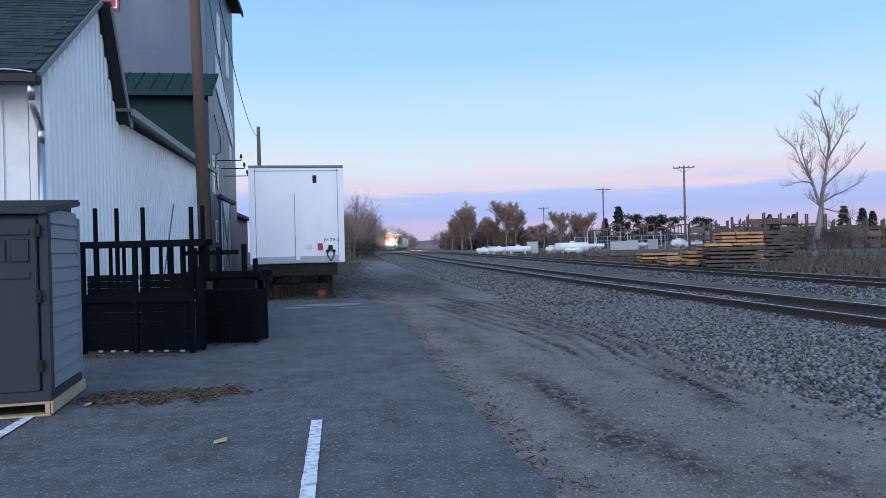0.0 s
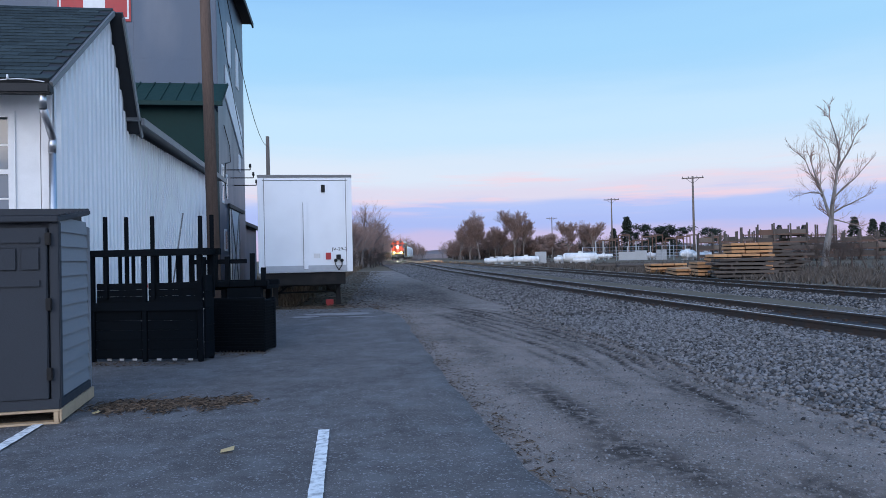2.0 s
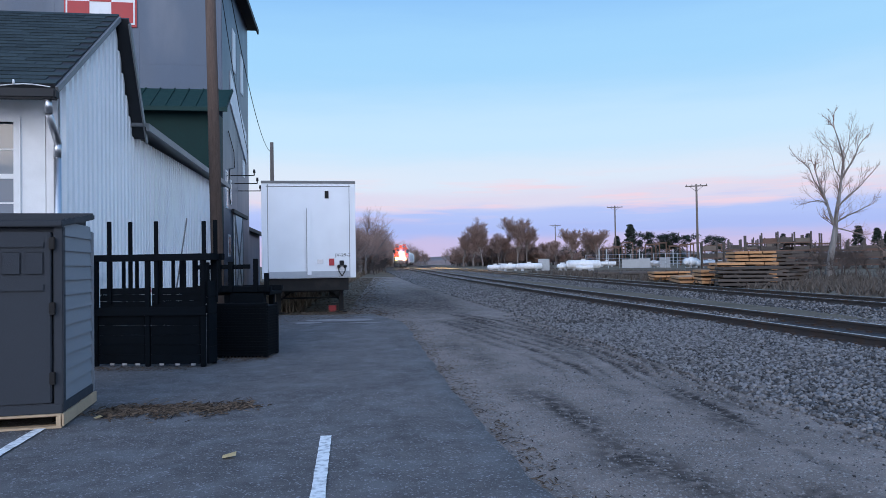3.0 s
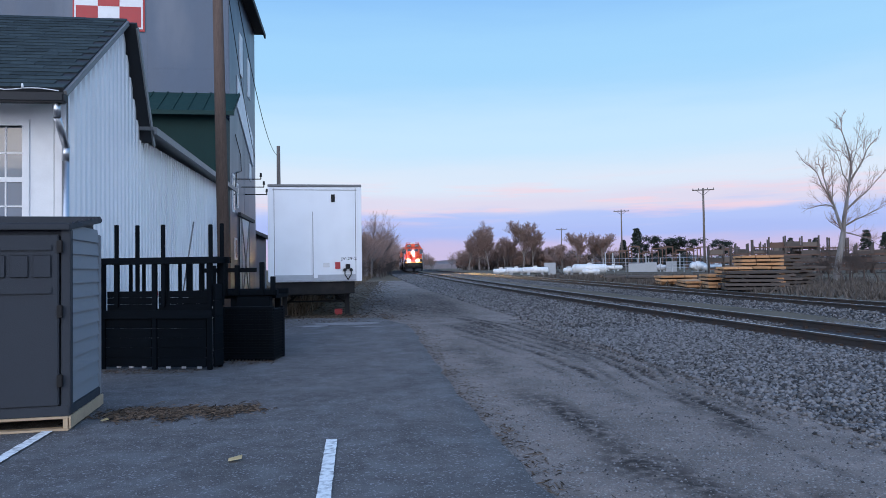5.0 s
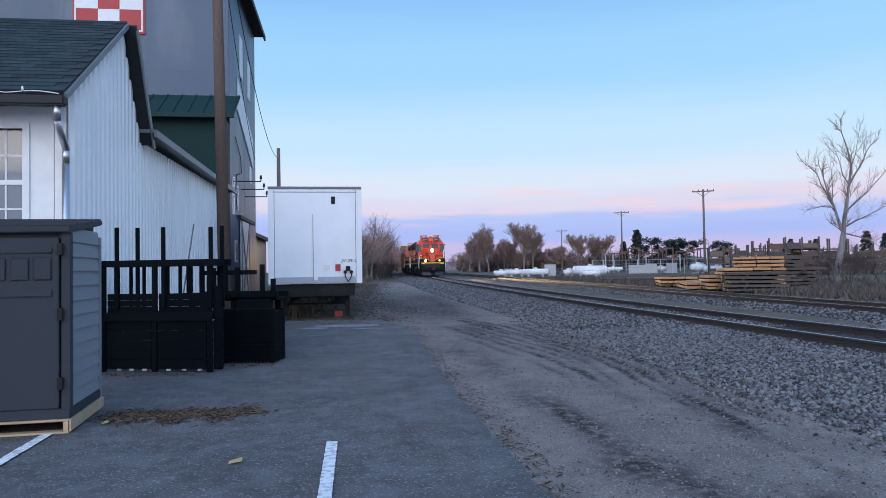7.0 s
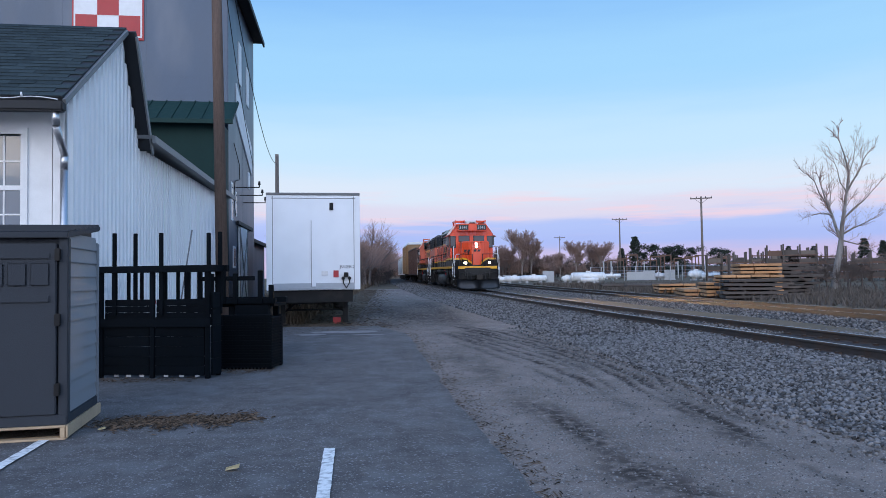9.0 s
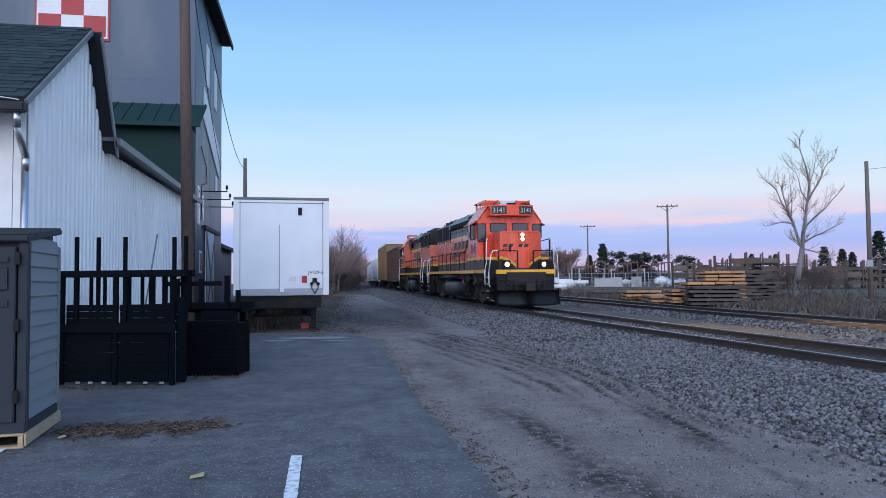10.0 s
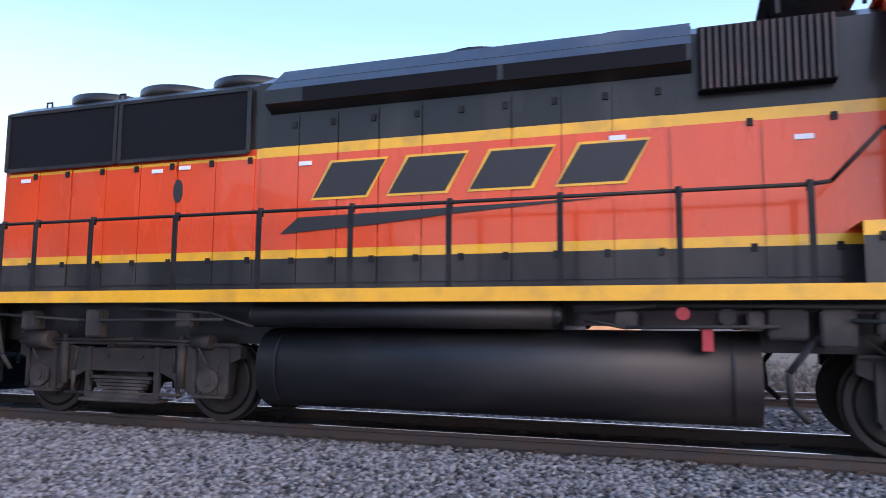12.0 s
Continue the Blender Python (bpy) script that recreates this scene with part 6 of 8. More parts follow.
    # side handrails
    for sgn in (-1, 1):
        hr = part("handrail", bmesh.new(), M_BLACK, lo)
        bm = bmesh.new()
        bm_path(bm, [(sgn * 1.50, -7.3, 2.56), (sgn * 1.50, 3.0, 2.56), (sgn * 1.50, 3.18, 2.58), (sgn * 1.50, 3.62, 3.05), (sgn * 1.48, 3.86, 3.06)], 0.021)
        part("top_rail", bm, M_BLACK, hr)
        for y in POSTS:
            bm = bmesh.new()
            bm_box(bm, sgn * 1.535 - 0.012, sgn * 1.535 + 0.012, y - 0.03, y + 0.03, 1.50, 2.56)
            bm_tube(bm, (sgn * 1.50, y, 2.50), (sgn * 1.50, y, 2.60), 0.035, sides=8)
            part("post", bm, M_BLACK, hr)
        bm = bmesh.new()
        bm_path(bm, [(sgn * 1.52, 5.78, 2.95), (sgn * 1.50, 7.0, 3.0)], 0.02)
        bm_box(bm, sgn * 1.50 - 0.03, sgn * 1.50 + 0.03, 6.97, 7.03, 1.62, 3.0)
        part("nose_rail", bm, M_BLACK, hr)
    # fuel tank, air reservoirs, pipes, boxes
    bm = bmesh.new()
    out = []
    for k in range(25):
        a = math.pi * k / 24
        c, q = abs(math.cos(a)) ** 0.8, math.sin(a) ** 0.8
        out.append((0.86 + 0.55 * q, 0.72 - 0.47 * math.copysign(c, math.cos(a))))
    prof = out + [(-x, z) for x, z in out[::-1]]
    bm_prism(bm, prof, -2.95, 2.55, "y")
    for fc in bm.faces:
        fc.smooth = len(fc.verts) == 4
    tk = part("fuel_tank", bm, M_TANK, lo, "black fuel tank")
    for y in (-2.7, 2.3):
        bm = bmesh.new()
        bm_prism(bm, [(x * 1.004, 0.72 + (z - 0.72) * 1.008) for x, z in prof], y - 0.012, y + 0.012, "y")
        part("tank_seam", bm, M_TANK, tk)
    for sgn in (-1, 1):
        bm = bmesh.new()
        bm_tube(bm, (sgn * 1.33, -3.0, 1.345), (sgn * 1.33, 0.58, 1.345), 0.15, sides=22)
        bm_tube(bm, (sgn * 1.33, 0.58, 1.345), (sgn * 1.33, 0.68, 1.345), 0.15, 0.05, sides=22)
        bm_tube(bm, (sgn * 1.33, -3.1, 1.345), (sgn * 1.33, -3.0, 1.345), 0.05, 0.15, sides=22)
        part("air_reservoir", bm, M_TANK, lo)
        bm = bmesh.new()
        bm_tube(bm, (sgn * 1.38, 1.85, 1.36), (sgn * 1.46, 1.85, 1.36), 0.065, sides=14)
        part("emergency_button", bm, M_RED, lo, "red emergency fuel button")
        boxpart("fuel_gauge", (sgn * 1.39 - 0.03, sgn * 1.39 + 0.03, 2.02, 2.12, 1.0, 1.24), M_RED, lo, "red fuel sight gauge")
        bm = bmesh.new()
        bm_tube(bm, (sgn * 1.36, 2.25, 1.33), (sgn * 1.44, 2.25, 1.33), 0.08, sides=14)
        part("fuel_cap", bm, M_UNDER, lo)
        for y0, y1, x, hw, z in ((2.6, 2.95, 1.3, 0.12, 1.12), (3.05, 3.35, 1.3, 0.12, 1.05), (4.72, 5.12, 1.38, 0.08, 1.05), (-5.5, -5.25, 1.38, 0.08, 1.05)):
            boxpart("air_filter_box", (sgn * x - hw, sgn * x + hw, y0, y1, z, 1.40), M_UNDER, lo, bevel=0.02)
        for run, rad in (([(1.42, 0.8, 1.38), (1.42, 1.6, 1.44), (1.42, 4.2, 1.42)], 0.022), ([(1.34, 3.2, 1.25), (1.30, 3.0, 1.1), (1.28, 2.78, 0.8), (1.26, 2.8, 0.5), (1.2, 2.95, 0.35)], 0.035),
                         ([(1.30, -7.2, 1.3), (1.36, -7.0, 0.8), (1.3, -6.9, 0.6)], 0.03), ([(1.44, -4.8, 1.42), (1.44, -3.6, 1.36), (1.44, -3.0, 1.2)], 0.016),
                         ([(1.44, 3.3, 1.30), (1.44, 4.6, 1.24), (1.44, 6.6, 1.30), (1.40, 7.2, 1.2)], 0.02), ([(1.40, -7.1, 1.34), (1.44, -5.6, 1.26), (1.44, -3.4, 1.28)], 0.02), ([(1.40, 0.9, 1.30), (1.44, 1.3, 1.22), (1.44, 2.7, 1.24)], 0.018)):
            bm = bmesh.new()
            bm_path(bm, [(sgn * x, y, z) for x, y, z in run], rad, 7)
            part("brake_pipe", bm, M_RUBBER, lo)
        for y0, y1, z0, z1 in ((1.2, 1.42, 1.22, 1.38), (2.42, 2.58, 1.2, 1.38), (3.5, 3.72, 1.16, 1.38), (6.0, 6.3, 1.12, 1.36), (-4.1, -3.85, 1.18, 1.38), (-6.6, -6.35, 1.14, 1.38)):
            boxpart("valve_box", (sgn * 1.36 - 0.09, sgn * 1.36 + 0.09, y0, y1, z0, z1), M_UNDER, lo, bevel=0.02)
    for yc in (5.18, -5.18):
        loco_truck(lo, yc)
    # paintwork: slanted plain blocks where the maker's mark stands, a swoosh, numbers
    for sgn in (1, -1):
        lab = "black slanted emblem block edged in yellow"
        for k in range(4):
            y0 = -2.50 + k * 1.02
            for d, m, xx in ((0.03, M_YELLOW, 0.962), (0.0, M_INK, 0.966)):
                bm = bmesh.new()
                lean = 0.26
                pts = [(y0 - d, 2.80 - d), (y0 + 0.72 + d, 2.80 - d), (y0 + 0.72 + lean + d, 3.23 + d), (y0 + lean - d, 3.23 + d)]
                bm_prism(bm, pts, sgn * (xx - 0.008), sgn * xx, "x")
                part("emblem_block", bm, m, lo, lab if m is M_INK else "yellow emblem edge")
        bm = bmesh.new()
        bm_prism(bm, [(-2.95, 2.36), (-2.70, 2.56), (-0.6, 2.60), (1.15, 2.63), (-0.6, 2.53), (-1.6, 2.44)], sgn * 0.960, sgn * 0.966, "x")
        part("emblem_swoosh", bm, M_INK, lo, "black tapering swoosh")
    # small pale notices on the hood doors
    for y, z in ((-7.25, 3.26), (-4.45, 3.28), (-4.9, 3.26), (-2.62, 3.22), (1.22, 3.25), (3.05, 3.12)):
        for sgn in (-1, 1):
            boxpart("notice_plate", (sgn * 0.962 - 0.006, sgn * 0.962 + 0.006, y - 0.09, y + 0.09, z, z + 0.055), M_HANDRAIL_WHITE, lo, "small pale notice plate", 0.002)
    # emblem on the nose's slanted cheek
    n_ = Vector((0.28, 0.63, 0)).normalized()
    u_ = Vector((-0.63, 0.28, 0)).normalized()
    cheek = Matrix.Translation((0.93, 7.5, 0)) @ Matrix((n_, u_, (0, 0, 1))).transposed().to_4x4()
    for sgn in (1, -1):
        face = Matrix.Diagonal((sgn, 1, 1, 1)) @ cheek
        for lab, m, pts, d in (("black lower nose panel", M_HOOD_BLACK, [(-0.004, 1.61), (0.684, 1.61), (0.684, 1.76), (0.40, 1.95), (0.16, 2.06), (-0.004, 2.10)], 0.004),
                               ("yellow sweep on the nose", M_YELLOW, [(-0.004, 2.10), (0.16, 2.06), (0.40, 1.95), (0.684, 1.76), (0.684, 1.88), (0.44, 2.06), (0.18, 2.18), (-0.004, 2.22)], 0.005)):
            bm = bmesh.new()
            bm_prism(bm, pts, 0.001, d, "x")
            part("nose_panel", bm, m, nose, lab, at=face)
    for x0 in (-0.24, 0.02):
        bm = bmesh.new()
        bm_prism(bm, [(x0, 2.60), (x0 + 0.17, 2.60), (x0 + 0.11, 2.74), (x0 - 0.06, 2.74)], 7.781, 7.786, "y")
        part("nose_emblem", bm, M_INK, nose, "black slanted emblem block")
    for pts in ([(0.12, 2.60), (0.30, 2.60), (0.36, 2.74), (0.18, 2.74)], [(0.36, 2.60), (0.54, 2.60), (0.60, 2.74), (0.42, 2.74)], [(0.06, 2.46), (0.16, 2.53), (0.60, 2.55), (0.2, 2.49)]):
        bm = bmesh.new()
        bm_prism(bm, pts, 0.001, 0.006, "x")
        part("nose_emblem", bm, M_INK, nose, "black slanted emblem block", at=cheek)
    lettering(number, 0.44, M_INK, cab, side_pose(1.503, 4.27, 2.42), width=1.0)
    m = side_pose(-1.503, 5.40, 2.42, -1)
    lettering(number, 0.44, M_INK, cab, m)
    lettering("GP25", 0.085, M_INK, lo, side_pose(1.567, 5.25, 1.515), "model_mark", 1.1)
    lettering("F", 0.09, M_INK, lo, side_pose(1.567, 7.15, 1.515), "end_mark")
    # number boards, black with white figures
    for sgn in (1, -1):
        c = Vector((sgn * 0.625, 6.335, 0))
        turn = math.degrees(math.atan2(0.17, 0.75)) * -sgn
        at = Matrix.Translation(c) @ Matrix.Rotation(radians(turn), 4, "Z")
        board = boxpart("number_board", (-0.34, 0.34, 0.0, 0.014, 4.14, 4.50), M_INK, hb, "black number board", 0.004, at)
        lettering(number, 0.22, M_INK_GREY, board, Matrix.Translation((0.30, 0.015, 4.21)) @ Matrix.Rotation(radians(180), 4, "Z") @ Matrix.Rotation(radians(90), 4, "X"), width=0.92)
    # rear hood end: number and dark headlight
    lettering(number, 0.2, M_INK, lo, Matrix.Translation((-0.3, -7.69, 2.9)) @ Matrix.Rotation(radians(90), 4, "X"))
    if not lit:
        lettering(number, 0.22, M_INK, lo, side_pose(0.965, -7.45, 3.05))
    bm = bmesh.new()
    bm_box(bm, -0.18, 0.18, -7.76, -7.68, 3.7, 4.0)
    part("rear_headlight_box", bm, M_BLACK, lo)
    for x in (-0.09, 0.09):
        bm = bmesh.new()
        bm_tube(bm, (x, -7.76, 3.85), (x, -7.79, 3.85), 0.08, sides=16)
        part("rear_headlight", bm, M_ALU, lo)
    bm = bmesh.new()
    bm_tube(bm, (0.945, -4.55, 3.0), (0.957, -4.55, 3.0), 0.10, sides=20)
    for q in bm.verts:   # an upright oval recess
        q.co.y, q.co.z = -4.55 + (q.co.y + 4.55) * 0.75, 3.0 + (q.co.z - 3.0) * 1.6
    part("hood_porthole", bm, M_INK, lo)
    return lo


loco = locomotive("3141", "orange and black diesel freight locomotive with yellow stripes and lit headlights", True)
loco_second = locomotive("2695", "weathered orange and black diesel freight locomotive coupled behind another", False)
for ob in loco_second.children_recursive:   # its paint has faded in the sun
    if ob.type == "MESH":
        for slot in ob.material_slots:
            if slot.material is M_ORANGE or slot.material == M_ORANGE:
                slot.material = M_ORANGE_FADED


def freight_truck(parent, yc, r=0.46):
    truck = part("truck", bmesh.new(), M_UNDER, parent, at=pose(0, yc, 0))
    for sgn in (-1, 1):
        bm = bmesh.new()
        bm_prism(bm, [(-1.1, 0.40), (-1.1, 0.56), (-0.45, 0.78), (0.45, 0.78), (1.1, 0.56), (1.1, 0.40), (0.75, 0.36), (0.4, 0.22), (-0.4, 0.22), (-0.75, 0.36)], sgn * 1.0 - 0.07, sgn * 1.0 + 0.07, "x")
        part("side_frame", bm, M_UNDER, truck)
    for yb in (-0.88, 0.88):
        wheelset(truck, yb, r)
    boxpart("bolster", (-0.95, 0.95, -0.2, 0.2, 0.45, 0.85), M_UNDER, truck)


def ribbed_gondola():
    c = thing("hopper_car", I4.copy(), "dark brown open-top hopper car with vertical side ribs", "rail car")
    L, zb, zt = 14.6, 1.05, 4.05
    for sgn in (-1, 1):
        boxpart("side_sheet", (sgn * 1.42 - 0.03, sgn * 1.42 + 0.03, -L / 2, L / 2, zb, zt), M_OXIDE, c)
        for k in range(15):
            y = -L / 2 + 0.1 + k * (L - 0.2) / 14
            boxpart("rib", (sgn * 1.50 - 0.055, sgn * 1.50 + 0.055, y - 0.06, y + 0.06, zb - 0.05, zt), M_OXIDE, c)
        boxpart("top_chord", (sgn * 1.50 - 0.07, sgn * 1.50 + 0.07, -L / 2, L / 2, zt, zt + 0.12), M_OXIDE, c)
        boxpart("side_sill", (sgn * 1.50 - 0.07, sgn * 1.50 + 0.07, -L / 2, L / 2, zb - 0.15, zb), M_OXIDE, c)
    for e in (-1, 1):
        boxpart("end_sheet", (-1.39, 1.39, e * L / 2 - 0.04, e * L / 2 + 0.04, zb, zt + 0.1), M_OXIDE, c)
        for z in (1.6, 2.4, 3.2):
            boxpart("end_rib", (-1.4, 1.4, e * (L / 2 + 0.07) - 0.05, e * (L / 2 + 0.07) + 0.05, z, z + 0.12), M_OXIDE, c)
        boxpart("coupler", (-0.15, 0.15, e * (L / 2 + 0.42) - 0.42, e * (L / 2 + 0.42) + 0.42, 0.72, 0.98), M_WHEEL, c)
        freight_truck(c, e * 5.2)
    boxpart("floor", (-1.39, 1.39, -L / 2, L / 2, zb, zb + 0.6), M_OXIDE, c)
    bm = bmesh.new()
    for y in (-2.2, 0.0, 2.2):
        bm_prism(bm, [(-0.9, zb), (0.9, zb), (0.35, 0.45), (-0.35, 0.45)], y - 0.8, y + 0.8, "y")
    part("discharge_chute", bm, M_OXIDE, c)
    return c


def box_car():
    c = thing("box_car", I4.copy(), "faded yellow box car with a bright roof and painted patches", "rail car")
    L, zb, zt = 15.8, 1.0, 5.15
    boxpart("body", (-1.45, 1.45, -L / 2, L / 2, zb, zt), M_BOXCAR, c, bevel=0.02)
    for sgn in (-1, 1):
        for k in range(17):
            y = -L / 2 + 0.08 + k * (L - 0.16) / 16
            if abs(y) > 1.5:
                boxpart("side_post", (sgn * 1.47 - 0.03, sgn * 1.47 + 0.03, y - 0.05, y + 0.05, zb, zt), M_BOXCAR, c)
        door = boxpart("sliding_door", (sgn * 1.50 - 0.04, sgn * 1.50 + 0.04, -1.5, 1.5, zb + 0.05, zt - 0.2), M_BOXCAR, c)
        for y in (-0.75, 0.0, 0.75):
            boxpart("door_rib", (sgn * 1.55 - 0.02, sgn * 1.55 + 0.02, y - 0.04, y + 0.04, zb + 0.1, zt - 0.3), M_BOXCAR, door)
        for y0, y1, z0, z1 in ((-7.2, -2.2, 1.05, 2.6), (2.2, 6.6, 1.05, 2.3)):
            boxpart("painted_patch", (sgn * 1.456 - 0.006, sgn * 1.456 + 0.006, y0, y1, z0, z1), M_GRAFFITI, c, "dark painted patch on the car side")
    bm = bmesh.new()
    bm_prism(bm, [(-1.50, 5.152), (1.50, 5.152), (1.42, 5.42), (0, 5.55), (-1.42, 5.42)], -L / 2 - 0.1, L / 2 + 0.1, "y")
    part("roof", bm, M_CAR_ROOF, c, "bright galvanised roof")
    for e in (-1, 1):
        boxpart("coupler", (-0.15, 0.15, e * (L / 2 + 0.42) - 0.42, e * (L / 2 + 0.42) + 0.42, 0.72, 0.98), M_WHEEL, c)
        freight_truck(c, e * 5.9)
    boxpart("underframe", (-1.2, 1.2, -L / 2, L / 2, 0.8, 1.0), M_UNDER, c)
    return c


def covered_hopper():
    c = thing("covered_hopper_car", I4.copy(), "white rounded covered hopper car", "rail car")
    L = 16.0
    bm = bmesh.new()
    prof = [(1.30, 1.3), (1.52, 2.2), (1.54, 3.2), (1.42, 4.0), (1.0, 4.5), (0.4, 4.62)]
    bm_prism(bm, prof + [(-x, z) for x, z in prof[::-1]], -L / 2, L / 2, "y")
    part("body", bm, M_HOPPER, c)
    bm = bmesh.new()
    for y in (-5.2, -1.75, 1.75, 5.2):
        bm_prism(bm, [(-1.1, 1.3), (1.1, 1.3), (0.3, 0.45), (-0.3, 0.45)], y - 0.9, y + 0.9, "y")
    part("discharge_chute", bm, M_HOPPER, c)
    bm = bmesh.new()
    bm_box(bm, -0.5, 0.5, -L / 2, L / 2, 4.68, 4.72)
    for y in (-6, -3, 0, 3, 6):
        bm_box(bm, -0.35, 0.35, y - 0.5, y + 0.5, 4.58, 4.78)
    part("roof_hatch", bm, M_CAR_ROOF, c)
    for e in (-1, 1):
        bm = bmesh.new()
        for sgn in (-1, 1):
            bm_box(bm, sgn * 1.45 - 0.04, sgn * 1.45 + 0.04, e * (L / 2 + 0.5) - 0.04, e * (L / 2 + 0.5) + 0.04, 0.9, 3.9)
        bm_box(bm, -1.45, 1.45, min(e * L / 2, e * (L / 2 + 0.6)), max(e * L / 2, e * (L / 2 + 0.6)), 0.9, 1.1)
        part("end_ladder", bm, M_HOPPER, c)
        boxpart("coupler", (-0.15, 0.15, e * (L / 2 + 0.62) - 0.42, e * (L / 2 + 0.62) + 0.42, 0.72, 0.98), M_WHEEL, c)
        freight_truck(c, e * 6.3)
    return c


gondola = ribbed_gondola()
boxcar = box_car()
hopper_a = covered_hopper()
hopper_b = copy_thing(hopper_a, I4.copy())
hopper_c = copy_thing(hopper_a, I4.copy())
for text, hgt, x, z in lettering_rows:
    lettering(text, hgt, M_INK, trailer, Matrix.Translation((x, -0.003, z)) @ Matrix.Rotation(radians(90), 4, "X"), "unit_mark", 1.2)


# ---- beyond the tracks: yard, trees, buildings ----
M_BARK = mat("grey_bark", (0.22, 0.185, 0.17), 0.95, spec=0.1, spread=0.3, stretch=(3, 3, 0.6))
M_TWIG = mat("bare_twigs", (0.31, 0.215, 0.185), 0.95, spec=0.1, spread=0.2)
M_BARK_PALE = mat("bleached_dead_wood", (0.25, 0.235, 0.225), 0.9, spec=0.1, spread=0.35, grain=5, stretch=(3, 3, 0.5), stain=(0.13, 0.10, 0.085), stain_amount=0.7)
M_NEEDLE = mat("dark_needles", (0.030, 0.042, 0.032), 0.85, spread=0.2, per_island=0.6)
# brown planks, base colour pushed orange to hold the headlights' warm light
M_LUMBER = mat("headlit_sawn_lumber", (0.50, 0.27, 0.13), 0.8, spread=0.2, per_object=0.2, stretch=(1, 5, 5))
M_LUMBER_GREY = mat("weathered_lumber", (0.085, 0.07, 0.062), 0.85, spread=0.25, per_object=0.25, stretch=(1, 5, 5))
M_TANK_WHITE = mat("white_tank_paint", (0.80, 0.80, 0.80), 0.4, spread=0.05, stain=(0.55, 0.53, 0.5), stain_amount=0.4)
M_RUST = mat("rusty_steel", (0.13, 0.075, 0.055), 0.8, spread=0.3)
M_TAN_WALL = mat("tan_ribbed_steel", (0.82, 0.62, 0.40), 0.55, spread=0.08)
M_BRICK = mat("orange_brick", (0.62, 0.31, 0.15), 0.85, spread=0.18, grain=12)
M_CONC = mat("pale_concrete", (0.40, 0.41, 0.42), 0.85, spread=0.15)
M_GREEN_SIGN = mat("green_sign", (0.02, 0.22, 0.12), 0.5, spread=0.05)
M_BRUSH = mat("dark_brush", (0.10, 0.08, 0.072), 0.95, spec=0.1, spread=0.25)
M_GRASS = mat("dry_winter_grass", (0.10, 0.083, 0.07), 0.95, spread=0.2, per_island=0.4)


def bare_tree(name, at, label, h, seed, spread=0.5, levels=5, pale=False, trunk_r=None, twig_min=0.0, group="bare trees", wood=None):
    """A leafless tree: tapered trunk and limbs in one part, fine twigs in another."""
    r = random.Random(seed)
    tree = thing(name, at, label, "tree", group)
    limb, twig = bmesh.new(), bmesh.new()
    r0 = trunk_r or h * 0.018

    def grow(p, d, length, rad, level):
        steps_ = 3 if level < 3 else 2
        q = p
        for s in range(steps_):
            d = (d + Vector((r.gauss(0, 0.14), r.gauss(0, 0.14), r.gauss(0.05, 0.06)))).normalized()
            n = q + d * length / steps_
            ra, rb = max(twig_min, rad * (1 - 0.35 * s / steps_)), max(twig_min, rad * (1 - 0.35 * (s + 1) / steps_))
            bm_tube(limb if level < 3 else twig, q, n, ra, rb, 7 if level < 2 else (5 if level < 3 else 3), caps=False)
            q = n
            if level < levels and (s > 0 or level > 0):
                for _ in range(r.choice((1, 2, 2)) if level > 0 else 2):
                    axis = Vector((r.uniform(-1, 1), r.uniform(-1, 1), r.uniform(-0.1, 0.6))).normalized()
                    grow(q, (d * (1 - spread) + axis * spread * 1.25).normalized(), length * r.uniform(0.5, 0.74), rb * r.uniform(0.5, 0.68), level + 1)
        if level < levels:
            grow(q, d, length * 0.66, rad * 0.62, level + 1)
    grow(Vector((0, 0, -0.1)), Vector((0, 0, 1)), h * 0.34, r0, 0)
    part("trunk", limb, wood or (M_BARK_PALE if pale else M_BARK), tree)
    part("crown", twig, wood or (M_BARK if pale else M_TWIG), tree, "fine bare twigs")
    return tree


def conifer(name, at, label, h, seed, w=0.22):
    r = random.Random(seed)
    tree = thing(name, at, label, "tree", "evergreen trees")
    bm = bmesh.new()
    bm_tube(bm, (0, 0, -0.1), (0, 0, h * 0.95), h * 0.018, 0.02, 7)
    part("trunk", bm, M_BARK, tree)
    verts, faces = [], []
    for _ in range(1500):
        u = r.random() ** 0.8
        z = h * (0.08 + 0.92 * u)
        rad = h * w * (1 - u) ** 0.75 * (0.55 + 0.6 * abs(math.sin(u * 23 + r.uniform(0, 1.2)))) + 0.05
        a, q = r.uniform(0, 6.283), rad * r.random() ** 0.45
        x, y = q * math.cos(a), q * math.sin(a)
        s = h * 0.035 * r.uniform(0.6, 1.5)
        k = len(verts)
        for _i in range(4):
            verts.append((x + r.uniform(-s, s) + 0.6 * s * math.cos(a), y + r.uniform(-s, s) + 0.6 * s * math.sin(a), z + r.uniform(-s, s) * 0.6))
        faces += [(k, k + 1, k + 2), (k, k + 2, k + 3)]
    ob = raw("crown", verts, faces, M_NEEDLE)
    ob.parent = tree
    return tree


